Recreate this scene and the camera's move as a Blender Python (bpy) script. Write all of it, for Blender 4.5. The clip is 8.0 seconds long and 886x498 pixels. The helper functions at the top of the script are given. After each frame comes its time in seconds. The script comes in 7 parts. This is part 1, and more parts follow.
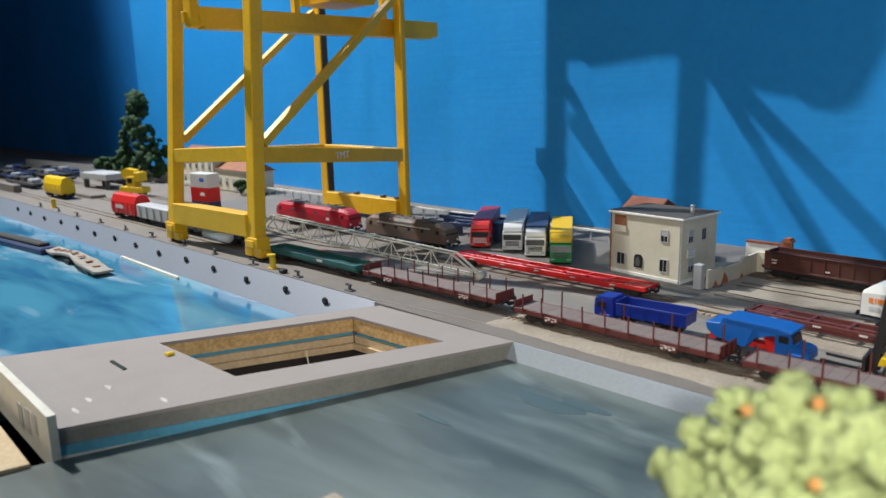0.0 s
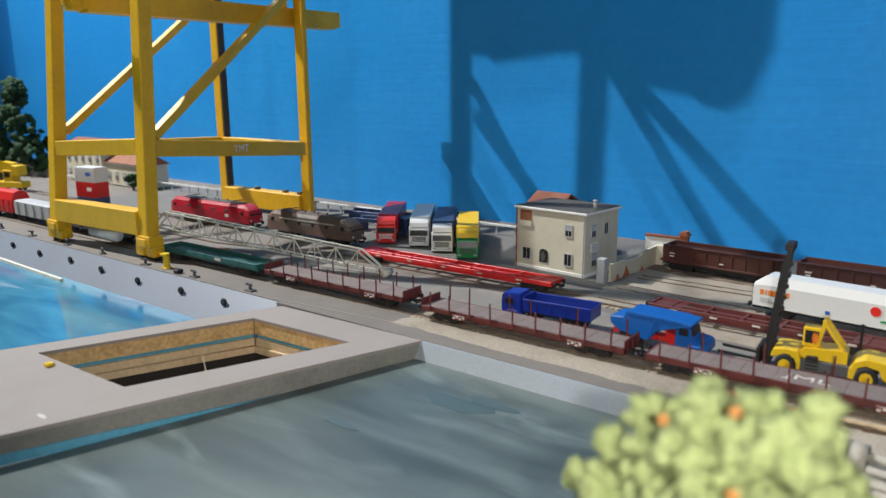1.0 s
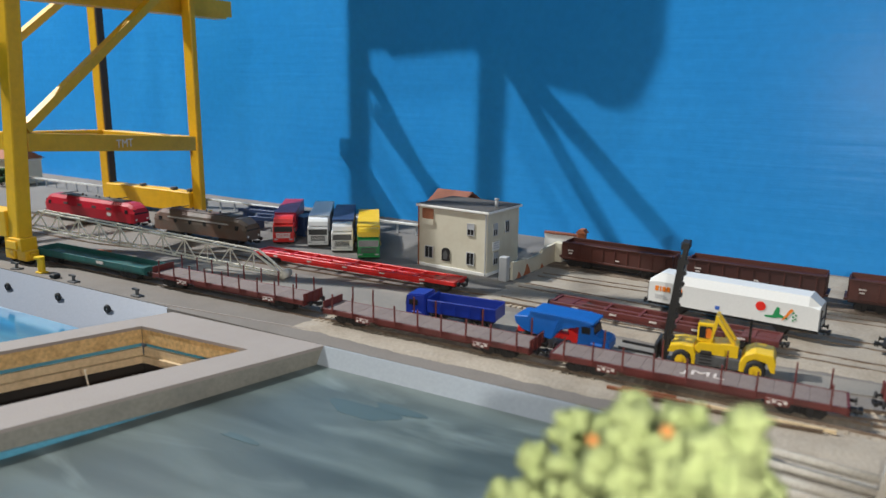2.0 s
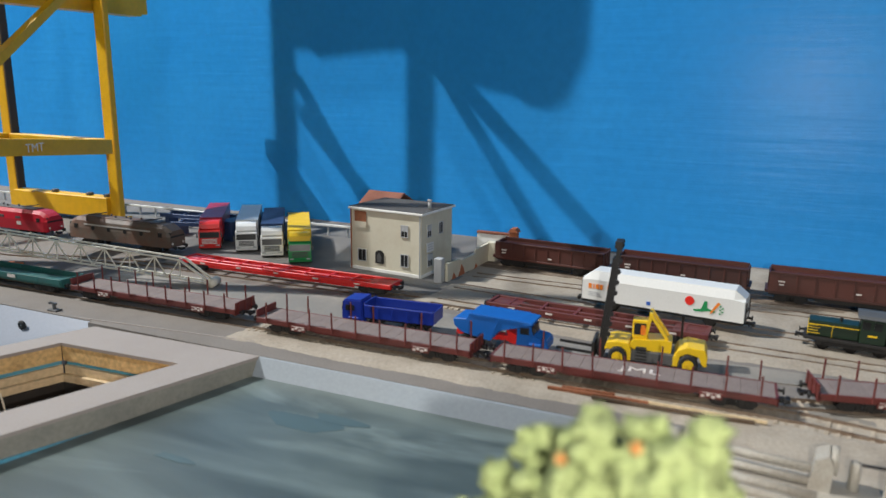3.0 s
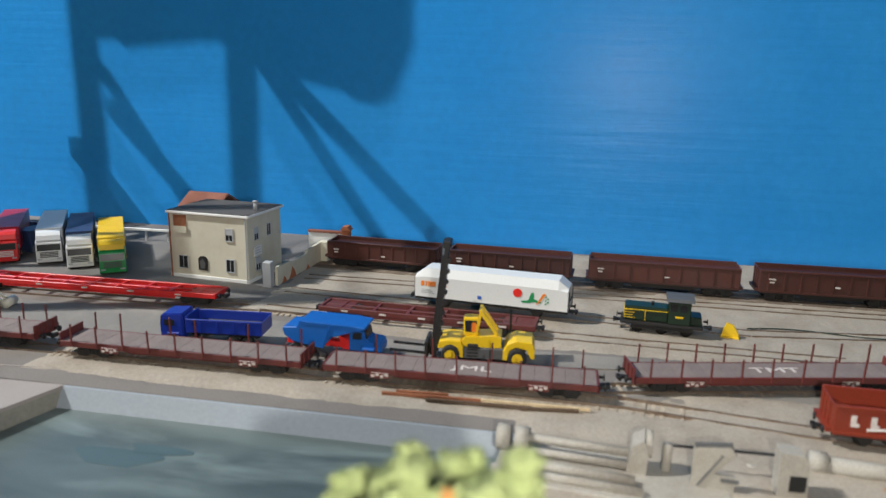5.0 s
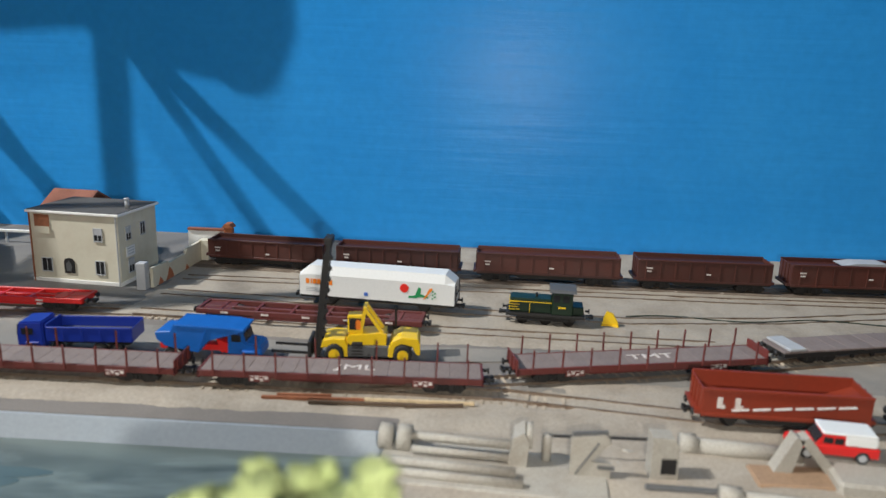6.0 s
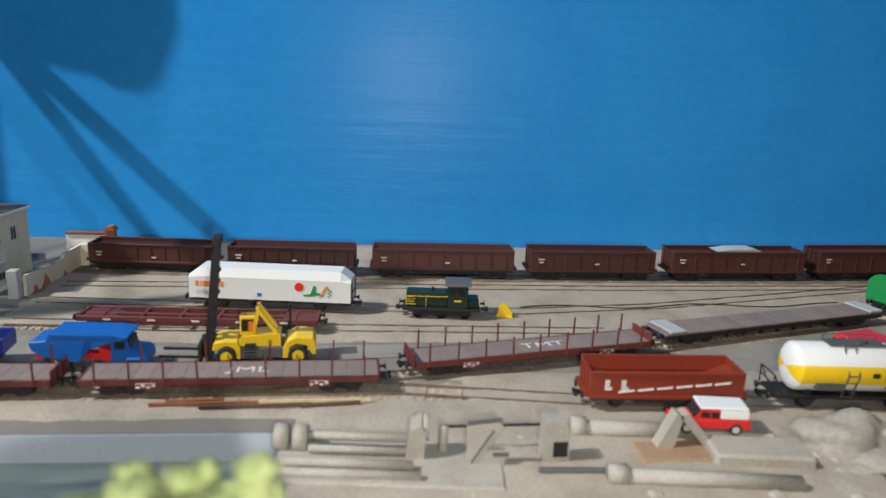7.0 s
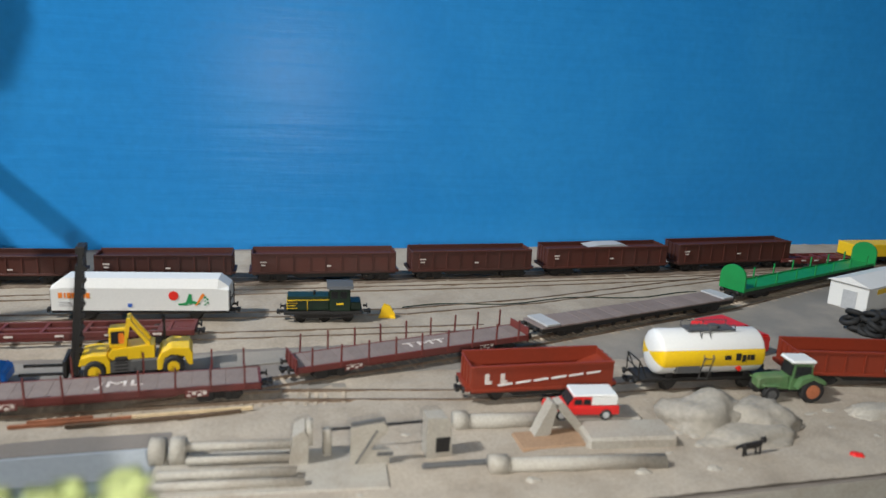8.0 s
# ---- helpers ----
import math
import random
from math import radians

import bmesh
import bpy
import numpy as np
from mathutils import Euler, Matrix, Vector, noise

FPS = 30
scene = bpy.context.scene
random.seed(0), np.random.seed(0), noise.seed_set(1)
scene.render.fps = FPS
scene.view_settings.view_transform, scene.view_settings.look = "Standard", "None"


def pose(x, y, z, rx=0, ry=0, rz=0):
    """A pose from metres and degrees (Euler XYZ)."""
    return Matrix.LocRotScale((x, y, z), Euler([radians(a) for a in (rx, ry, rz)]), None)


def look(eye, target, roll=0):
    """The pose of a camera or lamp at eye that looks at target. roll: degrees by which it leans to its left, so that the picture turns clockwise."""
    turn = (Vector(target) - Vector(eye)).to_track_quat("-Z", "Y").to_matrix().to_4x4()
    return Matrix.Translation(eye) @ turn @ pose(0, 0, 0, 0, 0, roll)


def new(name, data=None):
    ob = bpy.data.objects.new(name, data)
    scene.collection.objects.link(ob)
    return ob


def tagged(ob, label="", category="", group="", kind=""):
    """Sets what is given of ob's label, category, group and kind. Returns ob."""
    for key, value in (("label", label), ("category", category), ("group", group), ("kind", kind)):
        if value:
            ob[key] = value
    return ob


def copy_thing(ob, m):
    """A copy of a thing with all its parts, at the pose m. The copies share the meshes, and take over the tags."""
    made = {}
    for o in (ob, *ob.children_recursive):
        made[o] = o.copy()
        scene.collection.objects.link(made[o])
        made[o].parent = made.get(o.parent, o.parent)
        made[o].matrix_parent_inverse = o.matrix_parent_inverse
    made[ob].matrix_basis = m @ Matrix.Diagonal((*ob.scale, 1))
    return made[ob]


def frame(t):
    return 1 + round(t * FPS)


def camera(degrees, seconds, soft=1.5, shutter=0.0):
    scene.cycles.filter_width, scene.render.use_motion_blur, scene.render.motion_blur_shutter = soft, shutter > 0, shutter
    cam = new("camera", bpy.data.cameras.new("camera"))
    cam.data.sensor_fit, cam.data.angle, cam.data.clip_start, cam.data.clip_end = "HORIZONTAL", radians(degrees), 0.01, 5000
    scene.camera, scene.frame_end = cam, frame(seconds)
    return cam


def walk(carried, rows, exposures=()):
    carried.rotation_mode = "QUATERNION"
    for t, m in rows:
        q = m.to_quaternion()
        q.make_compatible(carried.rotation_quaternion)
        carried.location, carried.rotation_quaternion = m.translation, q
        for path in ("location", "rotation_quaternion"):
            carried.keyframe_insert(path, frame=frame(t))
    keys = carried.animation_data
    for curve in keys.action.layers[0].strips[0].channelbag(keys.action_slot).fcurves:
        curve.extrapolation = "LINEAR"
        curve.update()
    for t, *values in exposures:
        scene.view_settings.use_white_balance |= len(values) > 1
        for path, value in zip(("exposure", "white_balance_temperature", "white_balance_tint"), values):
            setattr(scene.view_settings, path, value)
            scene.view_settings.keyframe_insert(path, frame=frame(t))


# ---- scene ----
cam = camera(62.7, 8.0)
cam.data.dof.use_dof, cam.data.dof.focus_distance, cam.data.dof.aperture_fstop = True, 0.88, 7.5
PATH = [
    (0, (0.045, 0.039, 0.224), (-1.348, 1.415, -0.182), -1.3),
    (0.5, (0.041, 0.043, 0.224), (-1.281, 1.486, -0.191), -1.0),
    (1, (0.034, 0.052, 0.224), (-1.165, 1.595, -0.203), -0.4),
    (1.5, (0.027, 0.058, 0.225), (-1.044, 1.69, -0.212), 0.4),
    (3, (0.009, 0.063, 0.231), (-0.772, 1.85, -0.215), 0.7),
    (3.5, (0.005, 0.065, 0.234), (-0.68, 1.888, -0.22), 0.6),
    (4, (0.002, 0.068, 0.236), (-0.559, 1.932, -0.222), 0.8),
    (5.5, (0.022, 0.089, 0.241), (-0.225, 2.015, -0.237), 1.3),
    (6, (0.026, 0.093, 0.24), (-0.063, 2.032, -0.242), 1.8),
    (6.5, (0.028, 0.094, 0.238), (0.088, 2.035, -0.241), 2.1),
    (7, (0.032, 0.092, 0.238), (0.214, 2.026, -0.24), 2.1),
    (7.5, (0.033, 0.089, 0.239), (0.384, 2.0, -0.237), 2.7),
    (8, (0.035, 0.086, 0.24), (0.528, 1.969, -0.223), 2.7),
]
walk(cam, [(t, look(eye, aim, roll)) for t, eye, aim, roll in PATH])

# ---------------------------------------------------------------- light
world = bpy.data.worlds.new("room_air")
world.use_nodes = True
world.node_tree.nodes["Background"].inputs[0].default_value = (0.75, 0.85, 1.0, 1)
world.node_tree.nodes["Background"].inputs[1].default_value = 0.008
scene.world = world


def lamp(name, eye, target, watts, size, colour):
    data = bpy.data.lights.new(name, "AREA")
    data.shape, data.size, data.energy, data.color = "DISK", size, watts, colour
    ob = new(name, data)
    ob.matrix_world = look(eye, target)
    return tagged(ob, kind="structure")


def spot(name, eye, target, watts, cone, blend, radius, colour):
    data = bpy.data.lights.new(name, "SPOT")
    data.energy, data.spot_size, data.spot_blend, data.shadow_soft_size, data.color = watts, radians(cone), blend, radius, colour
    ob = tagged(new(name, data), kind="structure")
    ob.matrix_world = look(eye, target)
    return ob


# two bulbs of a room lamp far to the west, the torch beside the lens, and an added fill lamp that brightens the wall
# from the south
spot("work_lamp", (-3.77, -0.185, 3.75), (-1.35, 1.09, 0.55), 1640, 54, 1.0, 0.020, (0.97, 0.98, 0.97))
spot("work_lamp", (-3.77, -0.205, 4.20), (-1.35, 1.09, 0.55), 520, 54, 1.0, 0.030, (0.97, 0.98, 0.97))
spot("torch", (0.052, 0.076, 0.219), (0.10, 0.95, 0.05), 8.6, 160, 0.3, 0.005, (1.0, 0.97, 0.91))
lamp("fill_lamp_south", (0.5, -2.35, 2.3), (0.1, 0.9, 0.25), 26, 0.5, (0.95, 0.98, 0.98))
scene.view_settings.exposure = -0.36

# ---------------------------------------------------------------- materials


def paint(name, rgb, rough=0.5, metal=0.0, grain=400.0, amount=0.12, bump=0.15, stain=None, stain_at=25.0, stain_amount=0.5, spec=0.5, random_tint=0.0):
    """A painted or raw surface: base colour with fine grain, larger stains, and fine relief."""
    m = bpy.data.materials.new(name)
    m.use_nodes = True
    t = m.node_tree
    n, l = t.nodes, t.links
    b = n["Principled BSDF"]
    b.inputs["Roughness"].default_value, b.inputs["Metallic"].default_value = rough, metal
    b.inputs["Specular IOR Level"].default_value = spec
    co = n.new("ShaderNodeTexCoord")
    fine = n.new("ShaderNodeTexNoise")
    fine.inputs["Scale"].default_value, fine.inputs["Detail"].default_value = grain, 5
    l.new(co.outputs["Object"], fine.inputs["Vector"])
    broad = n.new("ShaderNodeTexNoise")
    broad.inputs["Scale"].default_value, broad.inputs["Detail"].default_value = stain_at, 6
    broad.inputs["Roughness"].default_value = 0.65
    l.new(co.outputs["Object"], broad.inputs["Vector"])
    ramp = n.new("ShaderNodeMapRange")
    ramp.inputs["From Min"].default_value, ramp.inputs["From Max"].default_value = 0.45, 0.72
    ramp.inputs["To Max"].default_value = stain_amount
    l.new(broad.outputs["Fac"], ramp.inputs["Value"])
    mix = n.new("ShaderNodeMix")
    mix.data_type = "RGBA"
    mix.inputs["A"].default_value = (*rgb, 1)
    st = stain if stain else tuple(c * 0.7 for c in rgb)
    mix.inputs["B"].default_value = (*st, 1)
    l.new(ramp.outputs["Result"], mix.inputs["Factor"])
    val = n.new("ShaderNodeMapRange")
    val.inputs["From Min"].default_value, val.inputs["From Max"].default_value = 0.25, 0.75
    val.inputs["To Min"].default_value, val.inputs["To Max"].default_value = 1 - amount, 1 + amount
    l.new(fine.outputs["Fac"], val.inputs["Value"])
    hsv = n.new("ShaderNodeHueSaturation")
    l.new(mix.outputs["Result"], hsv.inputs["Color"])
    if random_tint:
        info = n.new("ShaderNodeObjectInfo")
        tint = n.new("ShaderNodeMapRange")
        tint.inputs["To Min"].default_value, tint.inputs["To Max"].default_value = 1 - random_tint, 1 + random_tint
        l.new(info.outputs["Random"], tint.inputs["Value"])
        both = n.new("ShaderNodeMath")
        both.operation = "MULTIPLY"
        l.new(tint.outputs["Result"], both.inputs[0])
        l.new(val.outputs["Result"], both.inputs[1])
        l.new(both.outputs[0], hsv.inputs["Value"])
    else:
        l.new(val.outputs["Result"], hsv.inputs["Value"])
    l.new(hsv.outputs["Color"], b.inputs["Base Color"])
    rr = n.new("ShaderNodeMapRange")
    rr.inputs["To Min"].default_value, rr.inputs["To Max"].default_value = max(0.03, rough - 0.1), min(1, rough + 0.12)
    l.new(broad.outputs["Fac"], rr.inputs["Value"])
    l.new(rr.outputs["Result"], b.inputs["Roughness"])
    if bump:
        bp = n.new("ShaderNodeBump")
        bp.inputs["Strength"].default_value, bp.inputs["Distance"].default_value = bump, 0.0006
        l.new(fine.outputs["Fac"], bp.inputs["Height"])
        l.new(bp.outputs["Normal"], b.inputs["Normal"])
    return m


def streaked(name, dark, light, white, rough, stretch, scale, bump, foam=0.3):
    """Brush-painted water: long strokes of two tones with pale foam, under varnish."""
    m = bpy.data.materials.new(name)
    m.use_nodes = True
    t = m.node_tree
    n, l = t.nodes, t.links
    b = n["Principled BSDF"]
    co = n.new("ShaderNodeTexCoord")
    mp = n.new("ShaderNodeMapping")
    mp.inputs["Scale"].default_value = stretch
    mp.inputs["Rotation"].default_value = (0, 0, 0.12)
    l.new(co.outputs["Object"], mp.inputs["Vector"])
    a = n.new("ShaderNodeTexNoise")
    a.inputs["Scale"].default_value, a.inputs["Detail"].default_value, a.inputs["Distortion"].default_value = scale, 7, 0.6
    l.new(mp.outputs["Vector"], a.inputs["Vector"])
    r = n.new("ShaderNodeValToRGB")
    r.color_ramp.elements[0].position, r.color_ramp.elements[0].color = 0.33, (*dark, 1)
    r.color_ramp.elements[1].position, r.color_ramp.elements[1].color = 0.62, (*light, 1)
    l.new(a.outputs["Fac"], r.inputs["Fac"])
    w = n.new("ShaderNodeTexNoise")
    w.inputs["Scale"].default_value, w.inputs["Detail"].default_value, w.inputs["Distortion"].default_value = scale * 0.55, 9, 1.6
    l.new(mp.outputs["Vector"], w.inputs["Vector"])
    f = n.new("ShaderNodeMapRange")
    f.inputs["From Min"].default_value, f.inputs["From Max"].default_value, f.inputs["To Max"].default_value = 0.56, 0.74, foam
    l.new(w.outputs["Fac"], f.inputs["Value"])
    mix = n.new("ShaderNodeMix")
    mix.data_type = "RGBA"
    mix.inputs["B"].default_value = (*white, 1)
    l.new(f.outputs["Result"], mix.inputs["Factor"])
    l.new(r.outputs["Color"], mix.inputs["A"])
    l.new(mix.outputs["Result"], b.inputs["Base Color"])
    b.inputs["Roughness"].default_value = rough
    b.inputs["Specular IOR Level"].default_value = 0.6
    bp = n.new("ShaderNodeBump")
    bp.inputs["Strength"].default_value, bp.inputs["Distance"].default_value = bump, 0.0008
    l.new(a.outputs["Fac"], bp.inputs["Height"])
    l.new(bp.outputs["Normal"], b.inputs["Normal"])
    return m


M_WALL = paint("blue_wall_paint", (0.024, 0.285, 0.72), 0.33, grain=90, amount=0.05, bump=0.35, stain=(0.034, 0.33, 0.78), stain_at=3.0, stain_amount=0.8, spec=0.26)
wt = M_WALL.node_tree
mp_ = wt.nodes.new("ShaderNodeMapping")
mp_.inputs["Scale"].default_value = (0.10, 1.0, 1.6)
br_ = wt.nodes.new("ShaderNodeTexNoise")
br_.inputs["Scale"].default_value, br_.inputs["Detail"].default_value = 60, 6
co_ = [n for n in wt.nodes if n.type == "TEX_COORD"][0]
bp_ = [n for n in wt.nodes if n.type == "BUMP"][0]
b2_ = wt.nodes.new("ShaderNodeBump")
b2_.inputs["Strength"].default_value, b2_.inputs["Distance"].default_value = 0.20, 0.0025
wt.links.new(co_.outputs["Object"], mp_.inputs["Vector"])
wt.links.new(mp_.outputs["Vector"], br_.inputs["Vector"])
wt.links.new(br_.outputs["Fac"], b2_.inputs["Height"])
wt.links.new(bp_.outputs["Normal"], b2_.inputs["Normal"])
wt.links.new(b2_.outputs["Normal"], wt.nodes["Principled BSDF"].inputs["Normal"])
M_WALL_DARK = paint("deep_blue_wall_paint", (0.014, 0.24, 0.70), 0.5, grain=60, amount=0.06, bump=0.2, stain_at=3.0)
M_PLASTER = paint("room_plaster", (0.10, 0.10, 0.10), 0.9, grain=60, stain_at=2.0, stain_amount=0.25)
M_QUAY = paint("quay_concrete", (0.190, 0.167, 0.146), 0.8, grain=500, amount=0.12, bump=0.3, stain=(0.150, 0.130, 0.112), stain_at=14, stain_amount=0.8)
M_SLAB = paint("grey_board_paint", (0.315, 0.275, 0.248), 0.7, grain=600, amount=0.07, bump=0.2, stain=(0.265, 0.225, 0.20), stain_at=12, stain_amount=0.5)
M_SLABSIDE = paint("slab_side_grey", (0.25, 0.24, 0.205), 0.75, grain=300, amount=0.14, bump=0.3, stain=(0.16, 0.16, 0.145), stain_at=18, stain_amount=0.7)
M_STRIPE = paint("pale_blue_stripe", (0.10, 0.36, 0.50), 0.6, grain=300, stain=(0.05, 0.16, 0.22), stain_at=25)
M_QUAYWALL = paint("pale_blue_quay_wall", (0.185, 0.208, 0.255), 0.45, grain=350, amount=0.06, stain=(0.155, 0.19, 0.25), stain_at=14)
M_BASINWALL = paint("pale_basin_wall", (0.31, 0.34, 0.37), 0.6, grain=350, amount=0.06, stain=(0.28, 0.33, 0.38), stain_at=14)
M_ASPHALT = paint("yard_asphalt", (0.15, 0.14, 0.13), 0.85, grain=900, amount=0.2, bump=0.3, stain=(0.21, 0.20, 0.185), stain_at=9, stain_amount=0.7)
M_ROAD = paint("dusty_roadway", (0.20, 0.185, 0.165), 0.85, grain=900, amount=0.15, bump=0.3, stain=(0.33, 0.29, 0.24), stain_at=11, stain_amount=0.8)
M_SAND = paint("sand_and_ballast", (0.35, 0.302, 0.242), 0.95, grain=420, amount=0.16, bump=0.6, stain=(0.215, 0.172, 0.128), stain_at=16, stain_amount=0.7)
M_WATER = streaked("painted_sea", (0.030, 0.15, 0.29), (0.075, 0.29, 0.43), (0.45, 0.58, 0.66), 0.10, (0.8, 2.4, 1), 7.0, 0.10, 0.9)
M_BASIN = streaked("painted_basin", (0.048, 0.064, 0.060), (0.112, 0.142, 0.134), (0.30, 0.36, 0.34), 0.34, (0.9, 3.4, 1), 6.5, 0.10, 0.6)
M_BASIN_STAIN = streaked("basin_stain_paint", (0.045, 0.075, 0.08), (0.07, 0.11, 0.115), (0.1, 0.15, 0.15), 0.4, (0.6, 1.6, 1), 14.0, 0.08, 0.3)
M_OSB = paint("raw_wood_board", (0.62, 0.42, 0.185), 0.8, grain=260, amount=0.3, bump=0.5, stain=(0.42, 0.25, 0.09), stain_at=60, stain_amount=0.7)
M_OSB2 = paint("pale_plywood", (0.60, 0.46, 0.28), 0.8, grain=260, amount=0.15, stain=(0.40, 0.28, 0.15), stain_at=40)
M_WOODRED = paint("reddish_wood", (0.28, 0.10, 0.045), 0.7, grain=200, amount=0.25, stain_at=40)
M_SHAFTSHADE = paint("painted_shaft_shade", (0.02, 0.017, 0.014), 0.9, grain=200)
M_CRANE = paint("crane_yellow", (0.78, 0.44, 0.012), 0.42, grain=160, amount=0.06, bump=0.25, stain=(0.62, 0.33, 0.012), stain_at=22, stain_amount=0.6)
M_CRANEDK = paint("crane_shadow_brown", (0.05, 0.035, 0.02), 0.6)
M_YELLOW = paint("plastic_yellow", (0.78, 0.50, 0.010), 0.4, grain=500, amount=0.05, bump=0.08, stain=(0.6, 0.38, 0.01), stain_at=60, stain_amount=0.4)
M_WHITE = paint("white_plastic", (0.70, 0.70, 0.68), 0.38, grain=500, amount=0.03, bump=0.06, stain=(0.70, 0.69, 0.65), stain_at=40, stain_amount=0.35)
M_CREAM = paint("cream_lattice", (0.74, 0.70, 0.59), 0.55, grain=700, amount=0.08, stain_at=60, stain=(0.5, 0.45, 0.34))
M_HOUSE = paint("cream_render", (0.60, 0.56, 0.44), 0.8, grain=900, amount=0.06, bump=0.25, stain=(0.46, 0.39, 0.28), stain_at=30, stain_amount=0.5)
M_TRIM = paint("white_trim", (0.80, 0.79, 0.75), 0.6, grain=800, amount=0.04)
M_ROOF = paint("grey_roof_felt", (0.075, 0.07, 0.066), 0.85, grain=900, amount=0.2, bump=0.4)
M_TILE = paint("red_roof_tiles", (0.24, 0.085, 0.05), 0.8, grain=600, amount=0.2, bump=0.5, stain_at=60)
M_BRICK = paint("orange_brick", (0.40, 0.13, 0.055), 0.85, grain=700, amount=0.25, bump=0.5)
M_GLASS = paint("dark_window", (0.02, 0.021, 0.022), 0.28, grain=300, amount=0.1, bump=0.0, spec=0.25)
M_FLAT = paint("oxide_red_wagon", (0.125, 0.022, 0.018), 0.55, grain=500, amount=0.12, bump=0.12, stain=(0.09, 0.04, 0.035), stain_at=40, stain_amount=0.6, random_tint=0.12)
M_DECK = paint("worn_wagon_deck", (0.20, 0.16, 0.145), 0.8, grain=500, amount=0.16, bump=0.3, stain=(0.16, 0.105, 0.095), stain_at=30, stain_amount=0.8, random_tint=0.08)
M_HOPPER = paint("brown_hopper_wagon", (0.070, 0.018, 0.012), 0.5, grain=500, amount=0.12, stain=(0.06, 0.025, 0.02), stain_at=26, stain_amount=0.8, random_tint=0.35)
M_HOPPER2 = paint("rust_hopper_wagon", (0.215, 0.028, 0.010), 0.5, grain=500, amount=0.08, stain=(0.155, 0.026, 0.011), stain_at=30, stain_amount=0.5)
M_BLACK = paint("black_running_gear", (0.010, 0.009, 0.0085), 0.6, grain=700, amount=0.25, stain=(0.022, 0.017, 0.014), stain_at=120)
M_RUBBER = paint("black_rubber", (0.014, 0.014, 0.014), 0.75, grain=700, amount=0.2)
M_STEEL = paint("rail_steel", (0.30, 0.235, 0.18), 0.4, metal=0.7, grain=900, amount=0.2, stain=(0.14, 0.08, 0.05), stain_at=60, stain_amount=0.8)
M_SLEEPER = paint("brown_sleepers", (0.36, 0.30, 0.23), 0.9, grain=600, amount=0.3, stain=(0.21, 0.165, 0.12), stain_at=50, random_tint=0.2)
M_RED = paint("bright_red", (0.62, 0.018, 0.016), 0.4, grain=600, amount=0.06, stain=(0.42, 0.014, 0.012), stain_at=50, stain_amount=0.5)
M_CRIMSON = paint("crimson_loco", (0.42, 0.012, 0.028), 0.35, grain=600, amount=0.06, stain_at=50, stain_amount=0.4)
M_LOCOBR = paint("weathered_brown_loco", (0.115, 0.088, 0.07), 0.6, grain=500, amount=0.15, stain=(0.16, 0.06, 0.035), stain_at=30, stain_amount=0.8)
M_SILVER = paint("silver_band", (0.50, 0.48, 0.45), 0.45, metal=0.2, grain=600)
M_TEAL = paint("teal_green_wagon", (0.020, 0.115, 0.105), 0.5, grain=500, amount=0.1, stain=(0.03, 0.075, 0.07), stain_at=40, stain_amount=0.7)
M_BLUE = paint("royal_blue_truck", (0.010, 0.030, 0.27), 0.35, grain=600, amount=0.05, bump=0.05, stain_at=60, stain_amount=0.3)
M_SKYBLUE = paint("azure_truck", (0.008, 0.105, 0.40), 0.4, grain=600, amount=0.05, bump=0.05, stain_at=60, stain_amount=0.35)
M_NAVY = paint("navy_steel", (0.025, 0.05, 0.13), 0.5, grain=500, amount=0.1)
M_GREEN = paint("bright_green", (0.008, 0.24, 0.06), 0.4, grain=600, amount=0.06, stain_at=50, stain_amount=0.3)
M_LOCOGR = paint("dark_green_loco", (0.006, 0.021, 0.009), 0.4, grain=600, amount=0.1, stain_at=50)
M_TRACTOR = paint("dusty_green_tractor", (0.075, 0.16, 0.06), 0.6, grain=600, amount=0.12, stain=(0.2, 0.2, 0.12), stain_at=60)
M_GREY = paint("light_grey", (0.42, 0.43, 0.44), 0.55, grain=500, amount=0.08, stain_at=30, stain=(0.3, 0.3, 0.3))
M_DGREY = paint("dark_grey", (0.085, 0.085, 0.085), 0.6, grain=500, amount=0.15)
M_WRECK = paint("sand_grey_resin", (0.34, 0.315, 0.27), 0.85, grain=600, amount=0.16, bump=0.5, stain=(0.25, 0.21, 0.165), stain_at=40, stain_amount=0.7)
M_ROCK = paint("grey_rock", (0.29, 0.265, 0.225), 0.95, grain=260, amount=0.18, bump=0.6, stain=(0.21, 0.185, 0.145), stain_at=30)
M_CLAY = paint("clay_brown_board", (0.30, 0.19, 0.115), 0.9, grain=400, amount=0.15, stain_at=40)
M_ORANGE = paint("orange_print", (0.82, 0.22, 0.015), 0.5, amount=0.03, bump=0)
M_PRINTGREEN = paint("green_print", (0.01, 0.26, 0.08), 0.5, amount=0.03, bump=0)
M_PRINTRED = paint("red_print", (0.75, 0.02, 0.01), 0.5, amount=0.03, bump=0)
M_PRINTBLUE = paint("blue_print", (0.04, 0.12, 0.45), 0.5, amount=0.03, bump=0)
M_PRINTWHITE = paint("white_print", (0.62, 0.57, 0.53), 0.7, grain=900, amount=0.15, bump=0, stain=(0.35, 0.25, 0.22), stain_at=120, stain_amount=0.7)
M_LEAF = paint("lime_foliage", (0.150, 0.175, 0.066), 0.9, grain=350, amount=0.15, bump=0.8, stain=(0.115, 0.150, 0.045), stain_at=60, stain_amount=0.6)
M_TREE = paint("dark_green_foliage", (0.018, 0.055, 0.018), 0.9, grain=300, amount=0.4, bump=0.8, stain=(0.04, 0.10, 0.02), stain_at=30)
